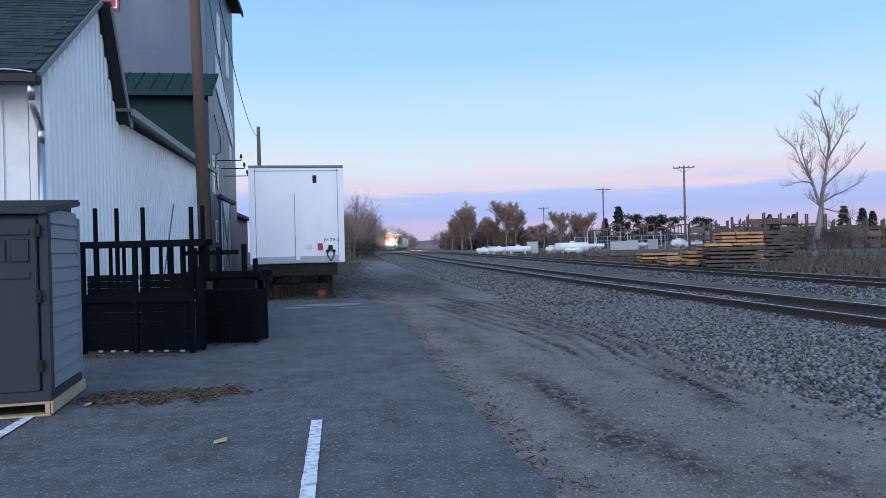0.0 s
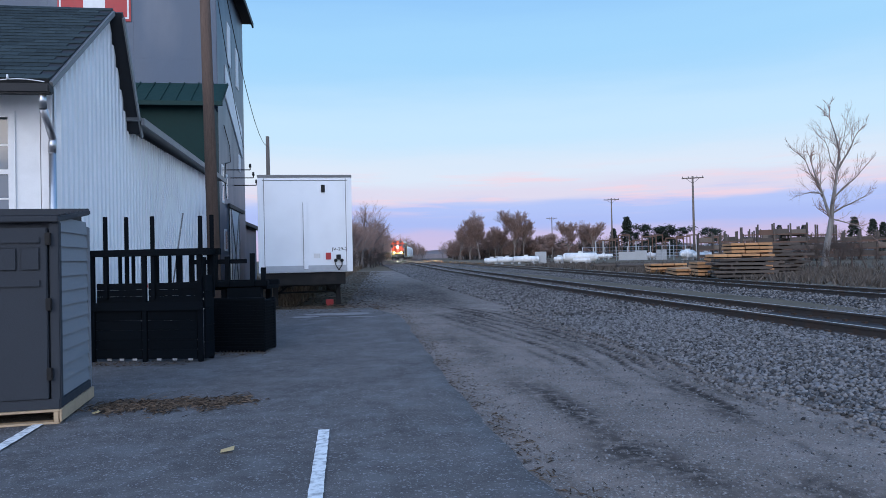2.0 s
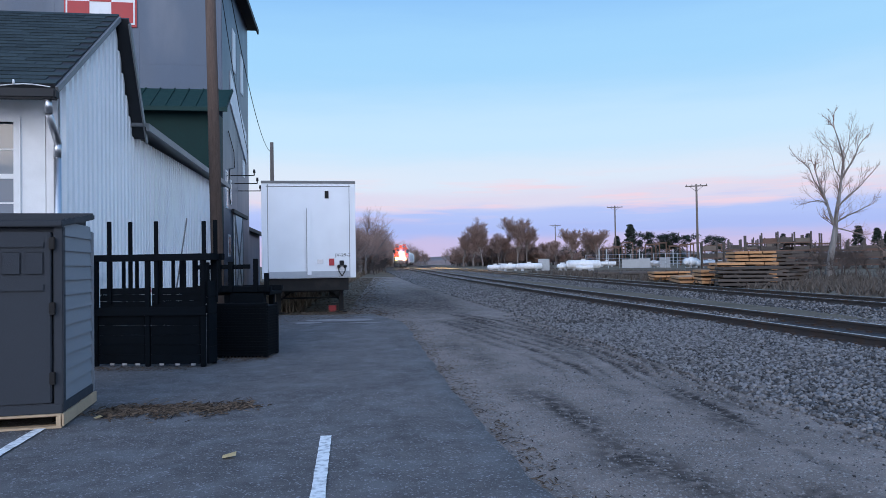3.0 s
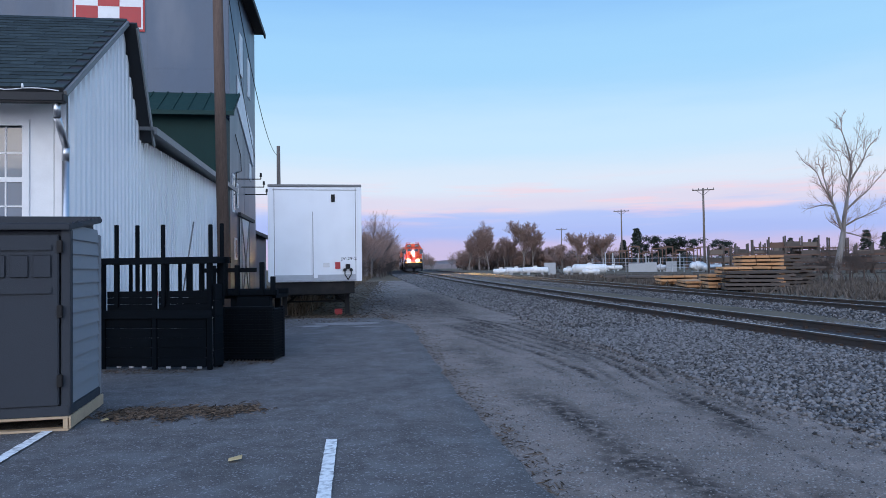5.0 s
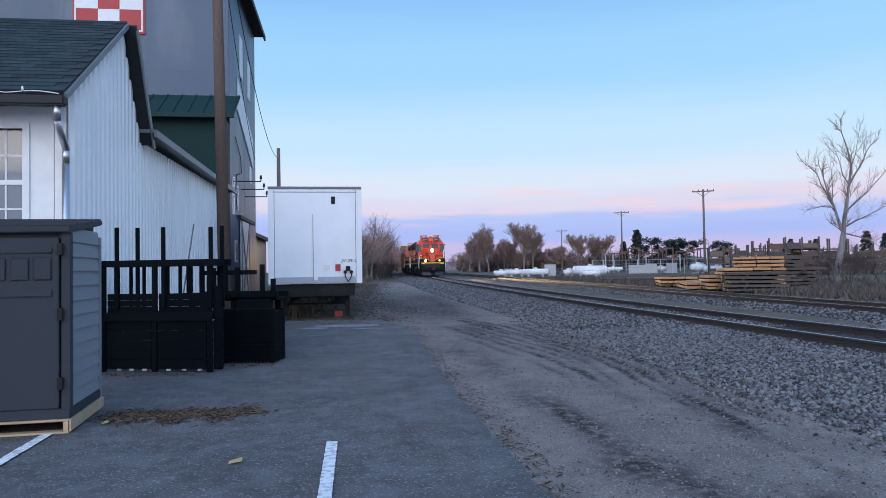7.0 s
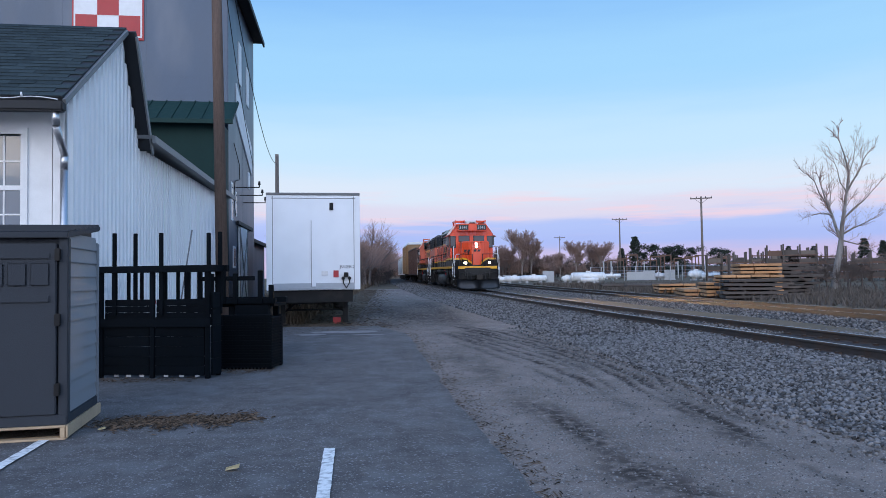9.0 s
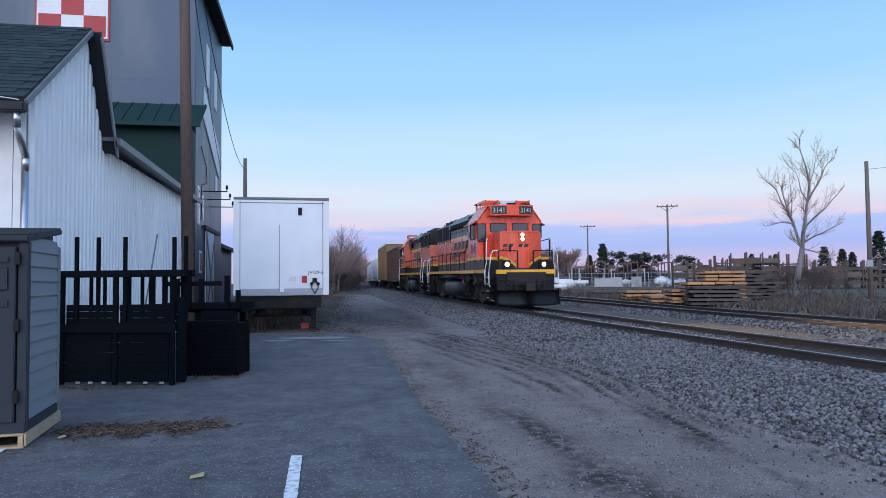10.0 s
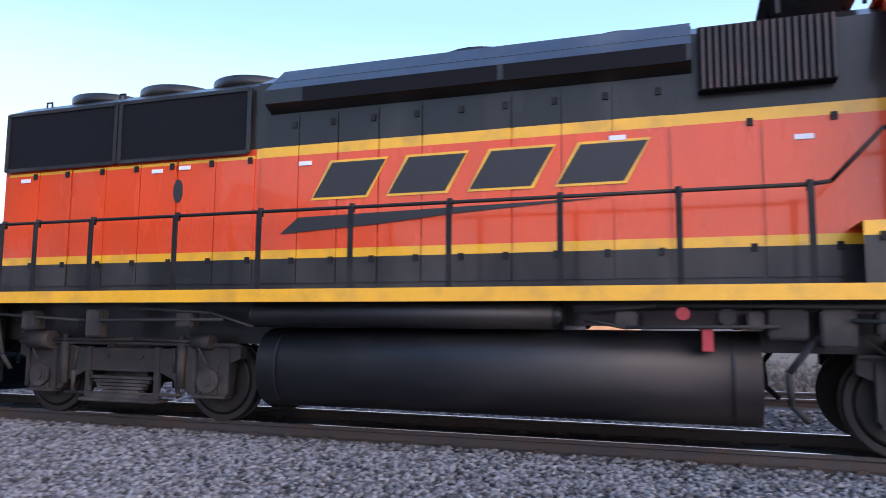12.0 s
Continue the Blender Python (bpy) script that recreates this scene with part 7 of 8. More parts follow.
def broad_pine(name, at, label, h, seed):
    r = random.Random(seed)
    tree = thing(name, at, label, "tree", "evergreen trees")
    bm = bmesh.new()
    bm_tube(bm, (0, 0, -0.1), (0, 0, h * 0.85), h * 0.02, 0.04, 7)
    part("trunk", bm, M_BARK, tree)
    verts, faces = [], []
    blobs = [(r.gauss(0, h * 0.22), r.gauss(0, h * 0.22), h * r.uniform(0.12, 0.95), h * r.uniform(0.07, 0.14)) for _ in range(24)]
    for _ in range(4600):
        bx, by, bz, br = r.choice(blobs)
        x, y, z = bx + r.gauss(0, br * 0.6), by + r.gauss(0, br * 0.6), bz + r.gauss(0, br * 0.38)
        s = h * 0.028 * r.uniform(0.6, 1.4)
        k = len(verts)
        for _i in range(4):
            verts.append((x + r.uniform(-s, s), y + r.uniform(-s, s), z + r.uniform(-s, s) * 0.7))
        faces += [(k, k + 1, k + 2), (k, k + 2, k + 3)]
    ob = raw("crown", verts, faces, M_NEEDLE)
    ob.parent = tree
    return tree


# brush and small trees on the left of the far track
rs = random.Random(21)
base_trees = [bare_tree("bare_tree", pose(-13.5, 74, 0.1), "bare brown winter tree beside the track", 7.0, 31, 0.55),
              bare_tree("bare_tree", pose(-16.0, 86, 0.1), "bare brown winter tree beside the track", 8.0, 32, 0.5),
              bare_tree("bare_tree", pose(-14.5, 97, 0.1), "bare brown winter tree beside the track", 6.0, 33, 0.6)]


def sown(tree, x, y, scale, turn):
    c = copy_thing(tree, pose(x, y, 0.08 + rise(round(y, 1)), 0, 0, turn))
    c.scale = (scale, scale, scale)
    return c


for i in range(110):
    y = 70 + 130 * (i / 109) + rs.uniform(-3, 3)
    x = line_x(y) - 4.4 - rs.random() ** 1.6 * 9.0 - max(0, 100 - y) * 0.12
    sown(base_trees[i % 3], x, y, rs.uniform(0.72, 1.12) * (0.8 if y < 80 else 1.0), rs.uniform(0, 360))
for i in range(26):
    az = -6.2 + i * 0.135 + rs.uniform(-0.1, 0.1)
    x, y, _ = polar(az, rs.uniform(345, 380))
    sown(base_trees[i % 3], x, y, rs.uniform(1.5, 2.3) * (1.0 if az < -3.6 else 0.75), rs.uniform(0, 360))
for i in range(22):
    az = -3.6 + i * 0.078
    x, y, _ = polar(az, rs.uniform(425, 450))
    sown(base_trees[i % 3], x, y, rs.uniform(1.5, 1.9) * (1.0 - 0.016 * i), rs.uniform(0, 360))
# tall bare trees and woods beyond the yard
tall = [bare_tree("bare_tree", pose(*polar(1.7, 178)), "tall bare winter tree with a rounded crown", 13.2, 41, 0.44, 6, twig_min=0.015),
        bare_tree("bare_tree", pose(*polar(5.2, 185)), "tall bare winter tree with upswept branches", 13.6, 42, 0.33, 6, twig_min=0.015)]
for az, d, s in ((0.9, 182, 0.75), (2.4, 176, 0.8), (4.2, 190, 0.7), (5.9, 186, 0.82), (9.4, 150, 0.62), (10.6, 155, 0.66), (11.3, 152, 0.6), (3.2, 192, 0.6), (3.7, 188, 0.62), (6.6, 190, 0.5), (7.3, 195, 0.5), (8.2, 180, 0.5)):
    x, y, _ = polar(az, d)
    sown(tall[int(az * 7) % 2], x, y, s, az * 77)
for i in range(40):
    az = 0.4 + i * 0.2 + rs.uniform(-0.2, 0.2)
    x, y, _ = polar(az, rs.uniform(190, 225))
    sown(base_trees[i % 3], x, y, rs.uniform(0.7, 1.2), rs.uniform(0, 360))
for i in range(46):
    az = -3.5 + i * 1.28 + rs.uniform(-0.5, 0.5)
    x, y, _ = polar(az, rs.uniform(240, 300))
    sown(base_trees[i % 3], x, y, rs.uniform(0.85, 1.5), rs.uniform(0, 360))
pines = [broad_pine("pine_tree", pose(*polar(15.6, 150)), "dark spreading pine tree", 6.4, 51), conifer("spruce_tree", pose(*polar(13.9, 140)), "dark narrow spruce tree", 7.6, 52)]
for az, d, s, k in ((16.6, 150, 0.95, 0), (14.8, 155, 0.8, 0), (17.6, 152, 0.9, 0), (20.0, 150, 0.85, 0), (24.6, 170, 0.8, 1), (26.2, 160, 0.75, 1), (29.3, 120, 0.72, 1), (30.4, 118, 0.66, 1), (31.0, 119, 0.6, 1),
                    (32.6, 130, 1.05, 1), (33.6, 132, 0.95, 1), (34.4, 130, 1.1, 1), (35.3, 131, 1.2, 1), (36.2, 128, 1.0, 1), (37.0, 135, 1.1, 1), (37.8, 136, 0.9, 0), (38.4, 138, 0.8, 0), (12.9, 145, 0.75, 1), (22.6, 175, 0.6, 0)):
    x, y, _ = polar(az, d)
    sown(pines[k], x, y, s, az * 50)
# low far hills with woods
bm = bmesh.new()
prev = None
for i in range(90):
    az = -12 + i * 1.2
    h = 7.5 + 3.5 * noise.noise((i * 0.23, 0, 0)) + 2.0 * noise.noise((i * 1.7, 1, 0)) + (5.0 * smooth(30, 40, az))
    x, y, _ = polar(az, 520)
    row = (bm.verts.new((x, y, -1)), bm.verts.new((x * 1.01, y * 1.01, h * 0.6)), bm.verts.new((x * 1.05, y * 1.05, h)), bm.verts.new((x * 1.3, y * 1.3, h * 0.7)))
    if prev:
        for k in range(3):
            bm.faces.new((prev[k], row[k], row[k + 1], prev[k + 1]))
    prev = row
M_FAR = mat("far_wooded_hills", (0.15, 0.125, 0.125), 0.95, spread=0.35, grain=0.25, fine=1.2)
tagged(part("backdrop", bm, M_FAR), "low wooded hills in the distance", "hills", kind="structure")

# the dead tree with its bleached trunk, and the brush at its foot
DX, DY, _ = polar(27.5, 55)
dead = thing("dead_tree", pose(DX, DY, 0.0, 0, 0, -28), "dead leafless tree with a bleached peeling trunk", "tree")
limb, twig = bmesh.new(), bmesh.new()
rd = random.Random(8)


def limbs(bm, pts, r0, r1, sides=9):
    n = len(pts) - 1
    for k in range(n):
        bm_tube(bm, pts[k], pts[k + 1], r0 + (r1 - r0) * k / n, r0 + (r1 - r0) * (k + 1) / n, sides, caps=False)


def twiggy(p, d, length, rad, level):
    q = p
    for s in range(3):
        d = (d + Vector((rd.gauss(0, 0.2), rd.gauss(0, 0.2), rd.gauss(0.03, 0.12)))).normalized()
        n = q + d * length / 3
        bm_tube(twig, q, n, rad * (1 - 0.2 * s), rad * (0.8 - 0.2 * s), 4, caps=False)
        q = n
        if level < 3:
            for _ in range(2):
                e = (d + Vector((rd.uniform(-0.9, 0.9), rd.uniform(-0.9, 0.9), rd.uniform(-0.4, 0.7)))).normalized()
                twiggy(q, e, length * rd.uniform(0.4, 0.62), rad * 0.5, level + 1)


def V3(x, z, y=0.0):
    return Vector((x, y, z))


limbs(limb, [V3(-0.1, -0.2), V3(-0.05, 0.8), V3(0.2, 1.8), V3(0.45, 2.7), V3(0.62, 3.5)], 0.34, 0.25, 12)
main = [([V3(0.62, 3.5), V3(0.2, 4.4), V3(-0.1, 5.3), V3(-0.6, 6.3), V3(-1.0, 7.4)], 0.20, 0.07), ([V3(0.62, 3.5), V3(0.75, 4.6), V3(1.0, 5.6), V3(1.25, 6.9), V3(1.5, 8.2), V3(1.2, 9.4), V3(0.75, 10.6)], 0.26, 0.05),
        ([V3(1.2, 6.8), V3(1.8, 7.6), V3(2.4, 8.3), V3(2.9, 9.2)], 0.13, 0.04), ([V3(0.9, 5.0), V3(1.8, 5.7), V3(2.7, 6.2), V3(3.5, 6.9)], 0.10, 0.03), ([V3(0.7, 3.9), V3(1.6, 4.3), V3(2.6, 4.6), V3(3.6, 5.0)], 0.09, 0.025),
        ([V3(0.7, 3.5), V3(1.6, 3.3), V3(2.8, 3.0), V3(3.5, 2.6)], 0.07, 0.02), ([V3(-0.1, 5.3), V3(-0.9, 5.5), V3(-1.7, 5.4)], 0.07, 0.02), ([V3(-0.4, 5.9), V3(-1.2, 6.9), V3(-1.6, 7.8), V3(-2.2, 8.3)], 0.09, 0.03),
        ([V3(-0.3, 5.8), V3(-0.2, 6.8), V3(-0.3, 7.6)], 0.07, 0.02), ([V3(1.25, 6.9), V3(0.7, 7.6), V3(0.5, 8.5), V3(0.2, 9.2)], 0.08, 0.02), ([V3(1.5, 8.2), V3(1.9, 9.0), V3(2.1, 9.9)], 0.06, 0.02)]
for pts, a, b in main:
    pts = [p + Vector((0, rd.uniform(-0.3, 0.3), 0)) if i else p for i, p in enumerate(pts)]
    limbs(limb, pts, a * 0.85, b * 0.85, 7)
    for i in range(1, len(pts)):
        for _ in range(2):
            d = (pts[i] - pts[i - 1]).normalized()
            twiggy(pts[i - 1].lerp(pts[i], rd.random()), (d + Vector((rd.uniform(-0.8, 0.8), rd.uniform(-0.8, 0.8), rd.uniform(-0.2, 0.5)))).normalized(), rd.uniform(0.8, 1.5), max(0.014, b * 0.7), 1)
    twiggy(pts[-1], (pts[-1] - pts[-2]).normalized(), 1.2, b, 1)
part("trunk", limb, M_BARK_PALE, dead, "bleached peeling trunk and limbs")
part("crown", twig, M_TWIG, dead, "fine dead twigs")
dead.scale = (0.66, 0.75, 0.95)
shrub = bare_tree("shrub", pose(DX - 1.5, DY - 1.0, 0.0), "tangled leafless shrub at the foot of a dead tree", 2.6, 61, 0.8, 4, group="shrubs", wood=M_BRUSH)
for dx, dy, s in ((1.2, -1.0, 1.2), (-0.4, -1.6, 0.9), (2.4, -0.5, 1.0), (-2.6, 0.2, 0.8), (0.6, 1.2, 1.3), (3.6, 0.6, 0.7), (-3.4, -0.6, 0.7), (-1.0, -0.8, 1.1), (0.3, -1.2, 1.0), (1.8, 0.2, 1.1), (-1.9, -0.3, 1.0), (1.0, 0.4, 1.35)):
    c = sown(shrub, DX + dx, DY + dy, s, dx * 130)
    c.matrix_basis = c.matrix_basis @ pose(0, 0, 0, rd.uniform(-25, 25), rd.uniform(-25, 25), 0)

for i in range(120):
    az = 0.2 + i * 0.11 + rs.uniform(-0.1, 0.1)
    x, y, _ = polar(az, rs.uniform(192, 215))
    sown(shrub, x, y, rs.uniform(1.6, 3.0), rs.uniform(0, 360))
for i in range(60):
    y = 62 + 110 * (i / 59)
    sown(shrub, line_x(y) - 4.0 - abs(rs.gauss(0, 2.2)) - max(0, 90 - y) * 0.13, y, rs.uniform(0.6, 1.4), rs.uniform(0, 360))
thicket = bare_tree("thicket", pose(*polar(1.0, 210)), "dense brown leafless thicket beyond the yard", 5.6, 71, 0.75, 5, trunk_r=0.16, twig_min=0.022, group="thickets")
for i in range(64):
    x, y, _ = polar(0.5 + i * 0.115 + rs.uniform(-0.1, 0.1), rs.uniform(206, 226))
    sown(thicket, x, y, rs.uniform(0.7, 1.15) * (1.0 if i < 45 else 0.75), rs.uniform(0, 360))
for i in range(70):   # the wood that closes the view up the line
    x, y, _ = polar(-6.6 + i * 0.058 + rs.uniform(-0.15, 0.15), rs.uniform(250, 330))
    sown(thicket, min(x, line_x(y) - 5.0), y, rs.uniform(1.3, 2.0) * (1.0 - 0.006 * i), rs.uniform(0, 360))
for i in range(90):
    x, y, _ = polar(0.3 + i * 0.13 + rs.uniform(-0.1, 0.1), rs.uniform(185, 215))
    sown(thicket, x, y, rs.uniform(0.7, 1.2) * (1.0 if i < 55 else 0.8), rs.uniform(0, 360))
for i in range(64):
    y = 84 + 110 * (i / 63)
    sown(thicket, line_x(y) - 5.2 - abs(rs.gauss(0, 2.5)) - max(0, 100 - y) * 0.1, y, rs.uniform(0.6, 1.0), rs.uniform(0, 360))
# dry grass between the tracks' far side and the yard
verts, faces = [], []
for _ in range(9000):
    s = rs.uniform(-12, 75)
    x, y, _, _ = track(s, 9.8 + abs(rs.gauss(0, 9)))
    z, hgt = far_z(x, y), rs.uniform(0.12, 0.42)
    for _b in range(3):
        a, w = rs.uniform(0, 6.28), rs.uniform(0.02, 0.06)
        px, py = x + rs.gauss(0, 0.12), y + rs.gauss(0, 0.12)
        k = len(verts)
        verts += [(px - w * math.cos(a), py - w * math.sin(a), z), (px + w * math.cos(a), py + w * math.sin(a), z), (px + rs.gauss(0, 0.12), py + rs.gauss(0, 0.12), z + hgt)]
        faces.append((k, k + 1, k + 2))
tagged(raw("dry_grass", verts, faces, M_GRASS), "tall dry winter grass beside the far track", "grass", kind="stuff")

# poles across the yard
for az, d, h, arms in ((18.78, 99, 10.9, ((10.65, 2.7),)), (12.78, 144, 11.7, ((11.4, 2.9),)), (8.18, 215, 12.0, ((11.6, 3.2),)), (5.3, 200, 9.0, ((8.7, 2.6),)), (32.05, 55, 9.0, ()), (43.66, 57, 11.2, ((10.9, 2.4), (10.2, 2.0)))):
    x, y, z = polar(az, d, 0.0)
    p = wooden_pole(pose(x, y, z, 0, 0, -az), h, 0.17, "grey wooden utility pole with a crossarm" if arms else "plain grey wooden utility pole", arms)
    if az > 43:
        bm = bmesh.new()
        bm_path(bm, [(0.1, 0, 7.9), (0.8, -0.2, 8.5), (1.9, -0.4, 8.7), (2.3, -0.5, 8.68)], 0.035, 7)
        part("lamp_arm", bm, M_ALU, p)
        boxpart("lamp_head", (2.2, 2.7, -0.6, -0.42, 8.6, 8.72), M_ALU, p, bevel=0.03)
    if az == 32.05:
        boxpart("guard_band", (-0.19, 0.19, -0.19, 0.19, 2.0, 2.5), M_CONC, p, "pale guard band", 0.05)
wire("wire_yard", polar(32.05, 55, 8.7), polar(43.66, 57, 10.9), 0.5, 0.012)
wire("wire_yard", polar(43.66, 57, 10.9), polar(62, 70, 10.5), 0.6, 0.012)


def white_tank(at, L, r, label):
    L, r = L * 0.85, r * 0.58
    t = thing("propane_tank", at, label, "tank", "white tanks")
    bm = bmesh.new()
    for x0, x1, a, b in ((-L / 2, L / 2, r, r), (L / 2, L / 2 + 0.35 * r, r, 0.82 * r), (L / 2 + 0.35 * r, L / 2 + 0.55 * r, 0.82 * r, 0.3 * r), (-L / 2 - 0.35 * r, -L / 2, 0.82 * r, r), (-L / 2 - 0.55 * r, -L / 2 - 0.35 * r, 0.3 * r, 0.82 * r)):
        bm_tube(bm, (x0, 0, r + 0.22), (x1, 0, r + 0.22), a, b, 20)
    part("shell", bm, M_TANK_WHITE, t)
    for x in (-L * 0.3, L * 0.3):
        boxpart("saddle", (x - 0.15, x + 0.15, -r * 0.8, r * 0.8, 0, 0.32), M_CONC, t)
    boxpart("valve_dome", (-0.25, 0.25, -0.2, 0.2, 2 * r + 0.19, 2 * r + 0.38), M_TANK_WHITE, t, bevel=0.05)
    return t


for az, d, L, r, turn in ((3.4, 88, 1.9, 0.50, 10), (4.6, 88, 2.5, 0.58, 5), (6.1, 87, 3.2, 0.64, 0), (8.7, 85, 1.2, 0.52, 20), (10.3, 84, 4.0, 0.88, 0), (10.4, 80, 1.9, 0.40, 4), (15.6, 105, 1.9, 0.6, 5), (18.3, 98, 2.8, 0.9, 60), (19.6, 95, 3.2, 0.62, 0), (12.1, 120, 3.0, 0.6, 0)):
    white_tank(pose(*polar(az, d, 0.0)[:2], 0.05, 0, 0, -az + turn), L, r, "white painted storage tank on saddles in the yard")
for az, d, w, h in ((7.25, 88, 1.35, 1.45), (13.9, 104, 2.4, 1.2), (14.9, 104, 1.6, 1.3), (16.4, 104, 1.4, 1.4), (4.0, 90, 1.0, 1.0)):
    x, y, _ = polar(az, d)
    c = thing("utility_box", pose(x, y, 0.05, 0, 0, -az), "pale grey metal utility box in the yard", "utility box", "yard boxes")
    boxpart("casing", (-w / 2, w / 2, -0.6, 0.6, 0.08, h), M_CONC, c, bevel=0.03)
    boxpart("plinth", (-w / 2 - 0.05, w / 2 + 0.05, -0.65, 0.65, 0, 0.08), M_CONC, c)


def lumber_stack(at, w, layers, material, label, seed):
    r = random.Random(seed)
    st = thing("lumber_stack", at, label, "lumber stack", "lumber stacks")
    z = 0.0
    for k in range(layers):
        x0, x1 = -w / 2 + r.uniform(-0.3, 0.3), w / 2 + r.uniform(-0.35, 0.35)
        for q in (0.3, 0.8):
            boxpart("bearer", (x0 + (x1 - x0) * q - 0.05, x0 + (x1 - x0) * q + 0.05, -1.0, 1.0, z, z + 0.07), M_LUMBER_GREY, st)
        z += 0.071
        for j in range(3):
            y = -1.05 + j * 0.7
            boxpart("plank", (x0 + r.uniform(-0.1, 0.1), x1 + r.uniform(-0.1, 0.1), y, y + 0.66, z, z + 0.12), material, st, at=pose(0, 0, 0, 0, r.uniform(-0.8, 0.8), 0))
        z += 0.122
    return st


for i, (az, d, w, n, m) in enumerate(((16.6, 50, 2.6, 3, M_LUMBER), (18.4, 46, 3.0, 2, M_LUMBER), (20.0, 44, 2.2, 4, M_LUMBER), (21.2, 43, 1.8, 6, M_LUMBER), (22.4, 45, 1.9, 9, M_LUMBER), (23.8, 46, 2.0, 9, M_LUMBER_GREY),
                                     (22.0, 41, 2.4, 5, M_LUMBER_GREY), (24.9, 48, 2.0, 6, M_LUMBER_GREY), (13.6, 62, 5.0, 2, M_LUMBER_GREY), (15.2, 60, 4.0, 2, M_LUMBER_GREY), (9.4, 95, 4.0, 2, M_LUMBER_GREY), (6.6, 110, 5.0, 2, M_LUMBER_GREY))):
    x, y, _ = polar(az, d * 0.93)
    lumber_stack(pose(x, y, far_z(x, y) + 0.02 - rise(round(y, 1)), 0, 0, 82 if m is M_LUMBER else -az + 12), w * 1.15 if m is M_LUMBER else w, n, m, "stack of sawn brown planks, ends uneven" if m is M_LUMBER else "stack of weathered grey timber", 70 + i)


def storage_rack(at, w, h, tiers, label, seed):
    r = random.Random(seed)
    k = thing("timber_rack", at, label, "storage rack", "yard racks")
    n = max(2, int(w / 1.4))
    for i in range(n + 1):
        x = -w / 2 + w * i / n
        for y in (-0.6, 0.6):
            boxpart("post", (x - 0.07, x + 0.07, y - 0.07, y + 0.07, 0, h + r.uniform(0, 0.4)), M_LUMBER_GREY, k)
    for t in range(tiers):
        z = 0.35 + t * (h - 0.4) / tiers
        boxpart("beam", (-w / 2, w / 2, -0.68, -0.6, z, z + 0.12), M_RUST, k)
        for i in range(n):
            if r.random() < 0.85:
                x0 = -w / 2 + w * i / n
                boxpart("stored_beam", (x0 + 0.1, x0 + w / n - 0.1, -0.55, 0.55, z + 0.12, z + 0.12 + r.uniform(0.2, 0.55)), r.choice((M_LUMBER_GREY, M_LUMBER_GREY, M_RUST, M_POLE_FAR)), k)
    return k


for i, (az, d, w, h, n) in enumerate(((22.3, 84, 5.0, 3.0, 3), (24.2, 80, 6.0, 3.5, 4), (26.4, 82, 5.0, 3.3, 4), (20.6, 92, 5.0, 3.0, 3), (28.6, 86, 6.0, 2.6, 3), (30.6, 88, 6.0, 2.8, 3), (32.6, 90, 6.0, 2.8, 3), (34.6, 92, 6.0, 2.6, 3), (36.2, 94, 5.0, 2.4, 3), (23.0, 96, 7.0, 3.4, 3))):
    x, y, _ = polar(az, d)
    storage_rack(pose(x, y, 0.0, 0, 0, -az + 8), w, h, n, "weathered yard rack loaded with timber and pallets", 90 + i)


def portal_frame(at, w, h):
    k = thing("steel_frame", at, "rusty steel goal-post frame in the yard", "steel frame", "steel frames")
    for x in (-w / 2, w / 2):
        boxpart("column", (x - 0.09, x + 0.09, -0.09, 0.09, 0, h), M_CONC if w < 1.5 else M_RUST, k)
    boxpart("beam", (-w / 2, w / 2, -0.08, 0.08, h - 0.2, h), M_RUST, k)
    return k


for i in range(15):
    portal_frame(pose(*polar(11.8 + i * 0.62, 122 + (i % 3) * 7, 0.0), 0, 0, -15), 1.2 + (i * 7 % 4) * 0.5, 3.0 + (i % 4) * 0.35)
fence = thing("chain_link_fence", I4.copy(), "grey chain-link fence along the yard", "fence")
prev = None
bm_r = bmesh.new()
for i in range(34):
    az = 10.5 + i * 0.85
    d = 108 - 0.75 * i
    x, y, _ = polar(az, d)
    bm = bmesh.new()
    zf = rise(round(y, 1))
    bm_tube(bm, (x, y, zf), (x, y, zf + 2.0), 0.05, sides=6)
    part("post", bm, M_ALU, fence)
    if prev:
        for z in (0.6, 1.0, 1.4, 1.95):
            bm_tube(bm_r, (*prev, z + zf), (x, y, z + zf), 0.022, sides=4)
    prev = (x, y)
part("fence_rail", bm_r, M_ALU, fence)

# tan ribbed-steel hall with a brick front further along
P0, P1 = Vector(polar(38.75, 80, 0)), Vector(polar(78, 80, 0))
hd = (P1 - P0)
HALL = Matrix.Translation((P0.x, P0.y, 0.1)) @ Matrix.Rotation(math.atan2(hd.y, hd.x), 4, "Z")
HL, HH = hd.length, 5.45
hall = thing("tan_steel_hall", HALL, "long tan ribbed-steel hall with a low dark roof", "building")
boxpart("wall_core", (0.05, HL, 0.05, 18, 0, HH - 0.1), M_TAN_WALL, hall)
corrugated("front_cladding", [(0, 0.0, HH - 0.1), (HL, 0.0, HH - 0.1)], 0.5, 0.05, M_TAN_WALL, hall, I4)
bm = bmesh.new()
bm_prism(bm, [(-0.4, HH - 0.1), (9, HH + 0.9), (18.4, HH - 0.1), (18.4, HH + 0.15), (9, HH + 1.15), (-0.4, HH + 0.15)], -0.4, HL + 0.3, "x")
part("hall_roof", bm, M_TRIM, hall)
brick = part("brick_front", bmesh.new(), M_BRICK, hall)
boxpart("brick_wall", (13.5, HL - 2, -1.2, -0.06, 0, 3.3), M_BRICK, brick)
boxpart("brick_coping", (13.4, HL - 1.9, -1.3, -0.05, 3.3, 3.5), M_TRIM, brick)
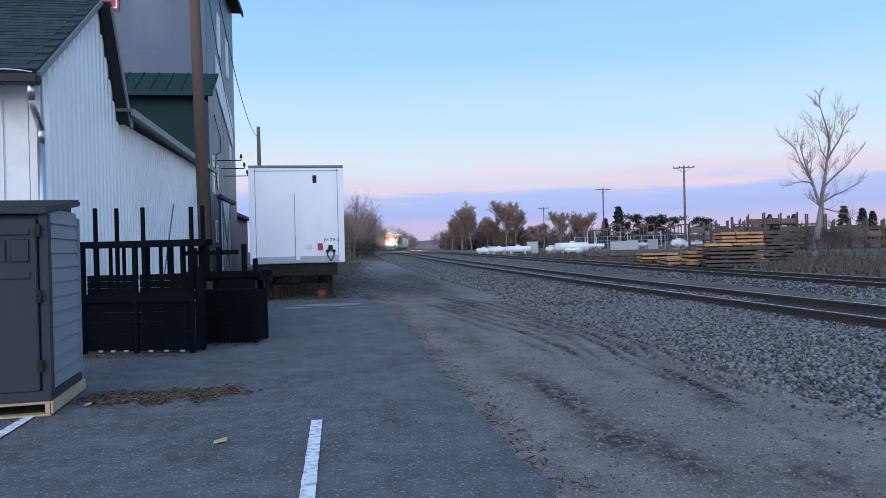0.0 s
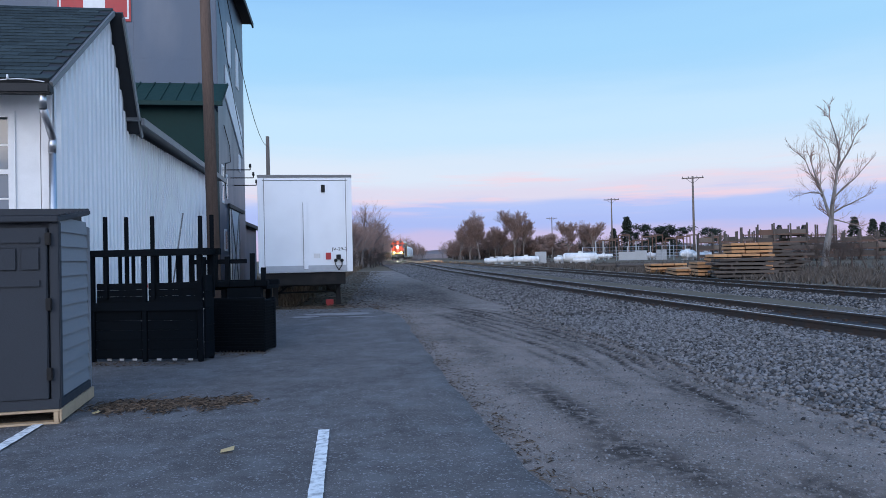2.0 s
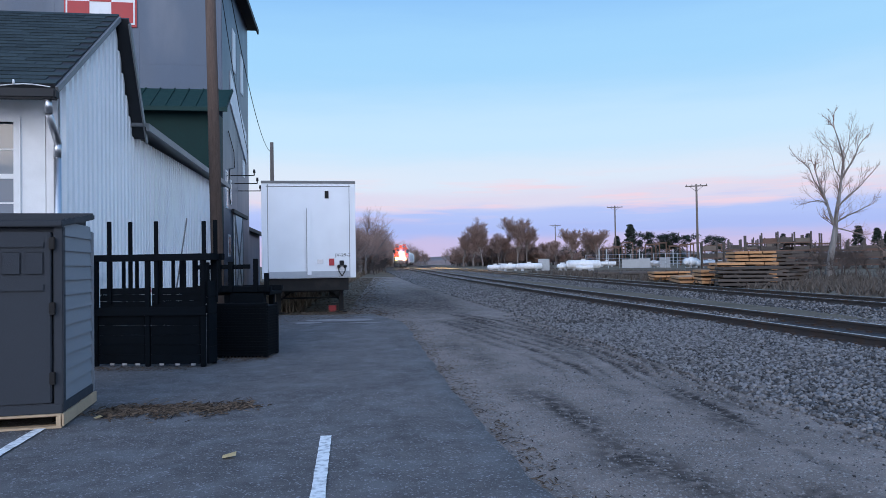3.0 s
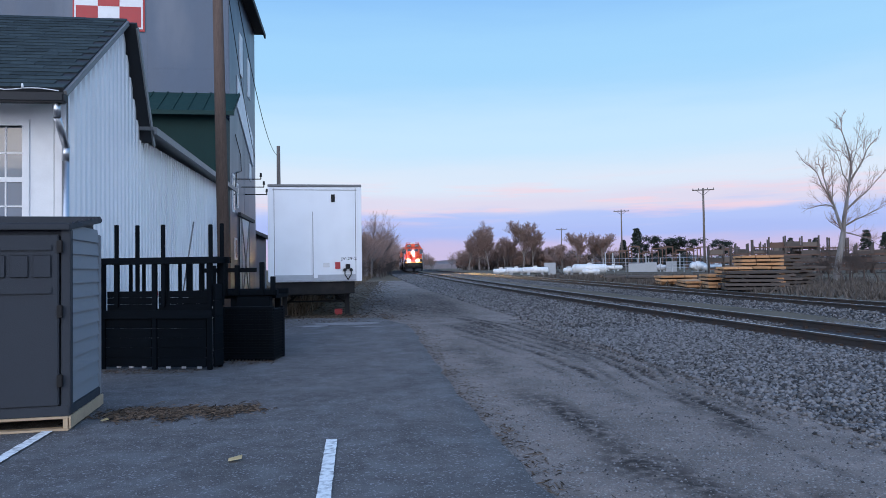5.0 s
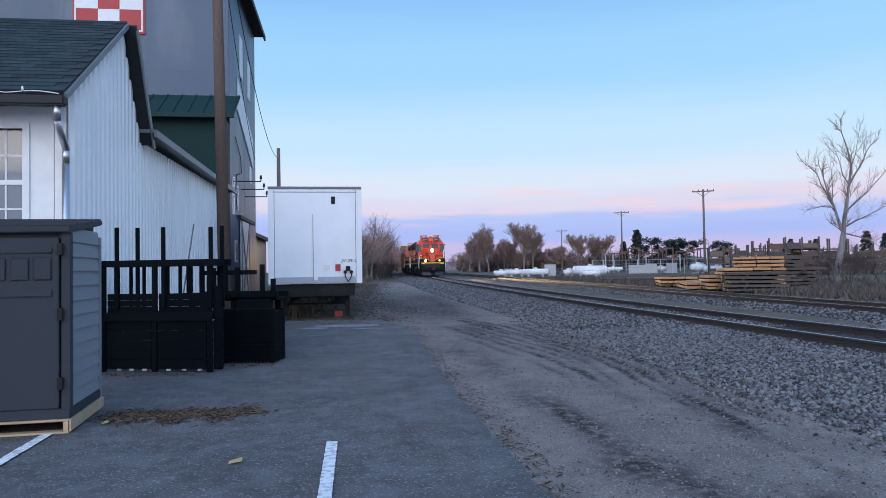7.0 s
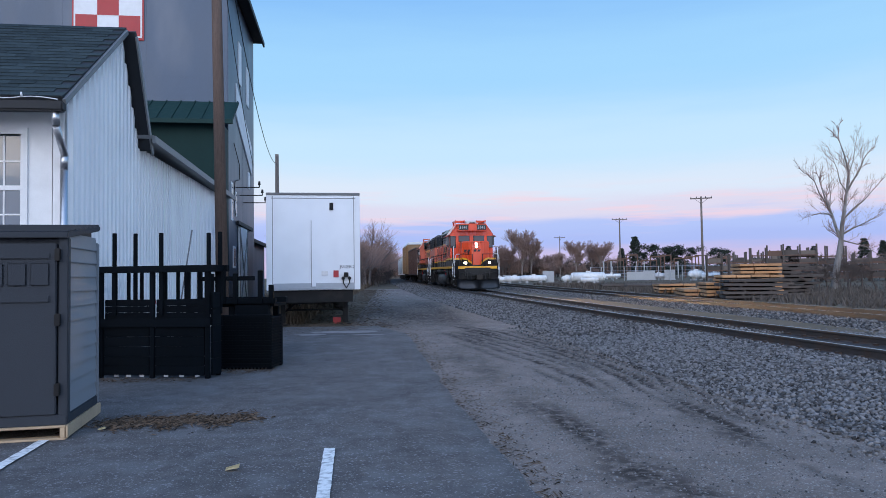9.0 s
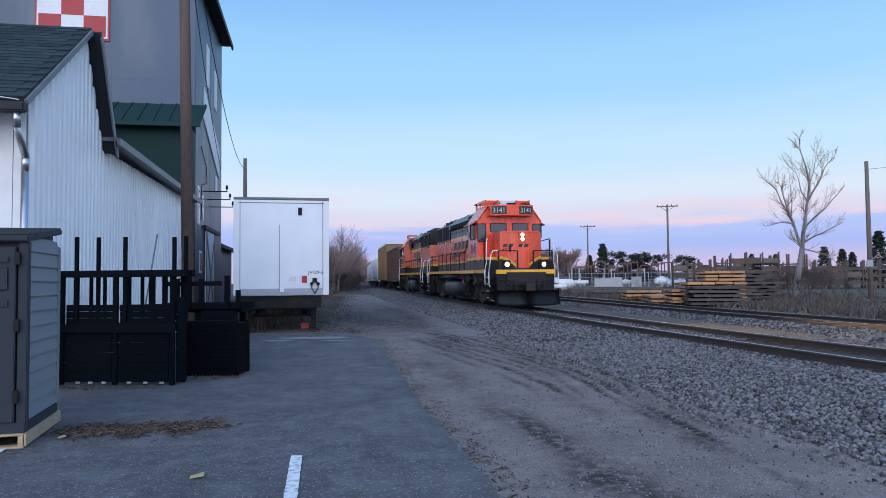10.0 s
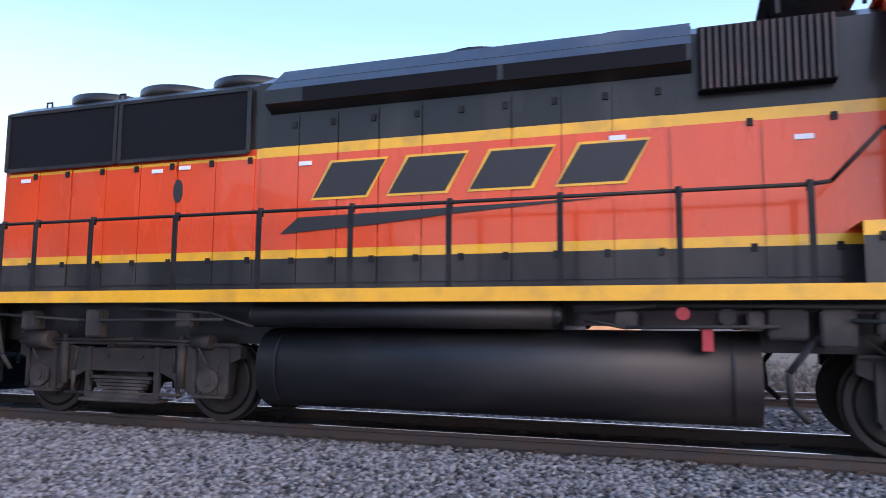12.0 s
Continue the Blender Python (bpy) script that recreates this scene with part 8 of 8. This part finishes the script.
for x in (15.3, 19.6, 23.0, 26.5, 30.0, 33.5):
    w = boxpart("window", (x, x + 1.2, -1.24, -1.2, 0.4 if x < 20 else 0.9, 2.6), M_TRIM, hall)
    boxpart("pane", (x + 0.08, x + 1.12, -1.25, -1.24, 0.5 if x < 20 else 1.0, 2.5), M_GLASS, w)
boxpart("street_sign", (17.2, 18.6, -4.02, -3.98, 4.2, 4.5), M_GREEN_SIGN, hall)
bm = bmesh.new()
bm_tube(bm, (17.9, -4.0, 0), (17.9, -4.0, 4.2), 0.05, sides=6)
part("sign_post", bm, M_ALU, hall)
for i in range(7):
    c = sown(shrub, *(HALL @ Vector((4 + i * 4.2, -2.5, 0)))[:2], 0.9 + 0.2 * (i % 3), i * 70)
x, y, _ = polar(36.9, 112)
house = thing("small_house", pose(x, y, 0, 0, 0, -36), "small cream house with a hipped roof", "house")
boxpart("house_wall", (-4, 4.5, 0, 8, 0, 2.7), M_TAN_WALL, house)
bm = bmesh.new()
vs = [bm.verts.new(c) for c in ((-4.4, -0.4, 2.7), (4.9, -0.4, 2.7), (4.9, 8.4, 2.7), (-4.4, 8.4, 2.7), (-1.0, 4, 4.3), (1.6, 4, 4.3))]
for fa in ((0, 1, 5, 4), (1, 2, 5), (2, 3, 4, 5), (3, 0, 4), (3, 2, 1, 0)):
    bm.faces.new([vs[i] for i in fa])
part("house_roof", bm, M_CONC, house)
# parked hopper far up the second track
x, y = 0.5, 330.0
tx, ty = 0.0, 1.0
far_car = copy_thing(gondola, pose(x, y, 0.1 + rise(y), 0, 0, math.degrees(math.atan2(tx, -ty))))
tagged(far_car, "dark open-top rail car standing far up the siding")


# ---- what moves ----
def train_s(t):
    """Metres along the track of the leading locomotive's middle; the train gathers speed gently up to 18.1 m/s."""
    u = 12.0 - t
    return 3.23 + 18.1 * u - 0.088 * u * u


def car_rows(behind, half, turned=False):
    """Rows of a car whose middle is so far behind the leader's; it stands on the track at two truck centres."""
    rows = []
    for i in range(61):
        t = i * 0.2
        d = train_s(t) + behind
        x0, y0, _, _ = track(d - half)
        x1, y1, _, _ = track(d + half)
        z0, z1 = rise(round(y0, 2)), rise(round(y1, 2))
        h = math.degrees(math.atan2(x1 - x0, -(y1 - y0)))
        tip = math.degrees(math.atan2(z1 - z0, 2 * half))
        rows.append((t, pose((x0 + x1) / 2, (y0 + y1) / 2, RAIL_Z + (z0 + z1) / 2, tip if turned else -tip, 0, h + (180 if turned else 0))))
    return rows


def motions():
    walk(loco, car_rows(0.0, 5.18))
    walk(loco_second, car_rows(18.35, 5.18, True))
    walk(gondola, car_rows(36.2, 5.2))
    walk(boxcar, car_rows(53.0, 5.9))
    walk(hopper_a, car_rows(70.6, 6.3))
    walk(hopper_b, car_rows(88.2, 6.3))
    walk(hopper_c, car_rows(105.8, 6.3))
    # wheels roll on the rail, on a radius of 0.508 m
    for k, wheel in enumerate(WHEELS):
        base = wheel.matrix_basis.copy()
        way = -1 if k < 4 else 1
        walk(wheel, [(i / FPS, base @ pose(0, 0, 0, way * math.degrees((train_s(0) - train_s(i / FPS)) / 0.508))) for i in range(361)])


motions()
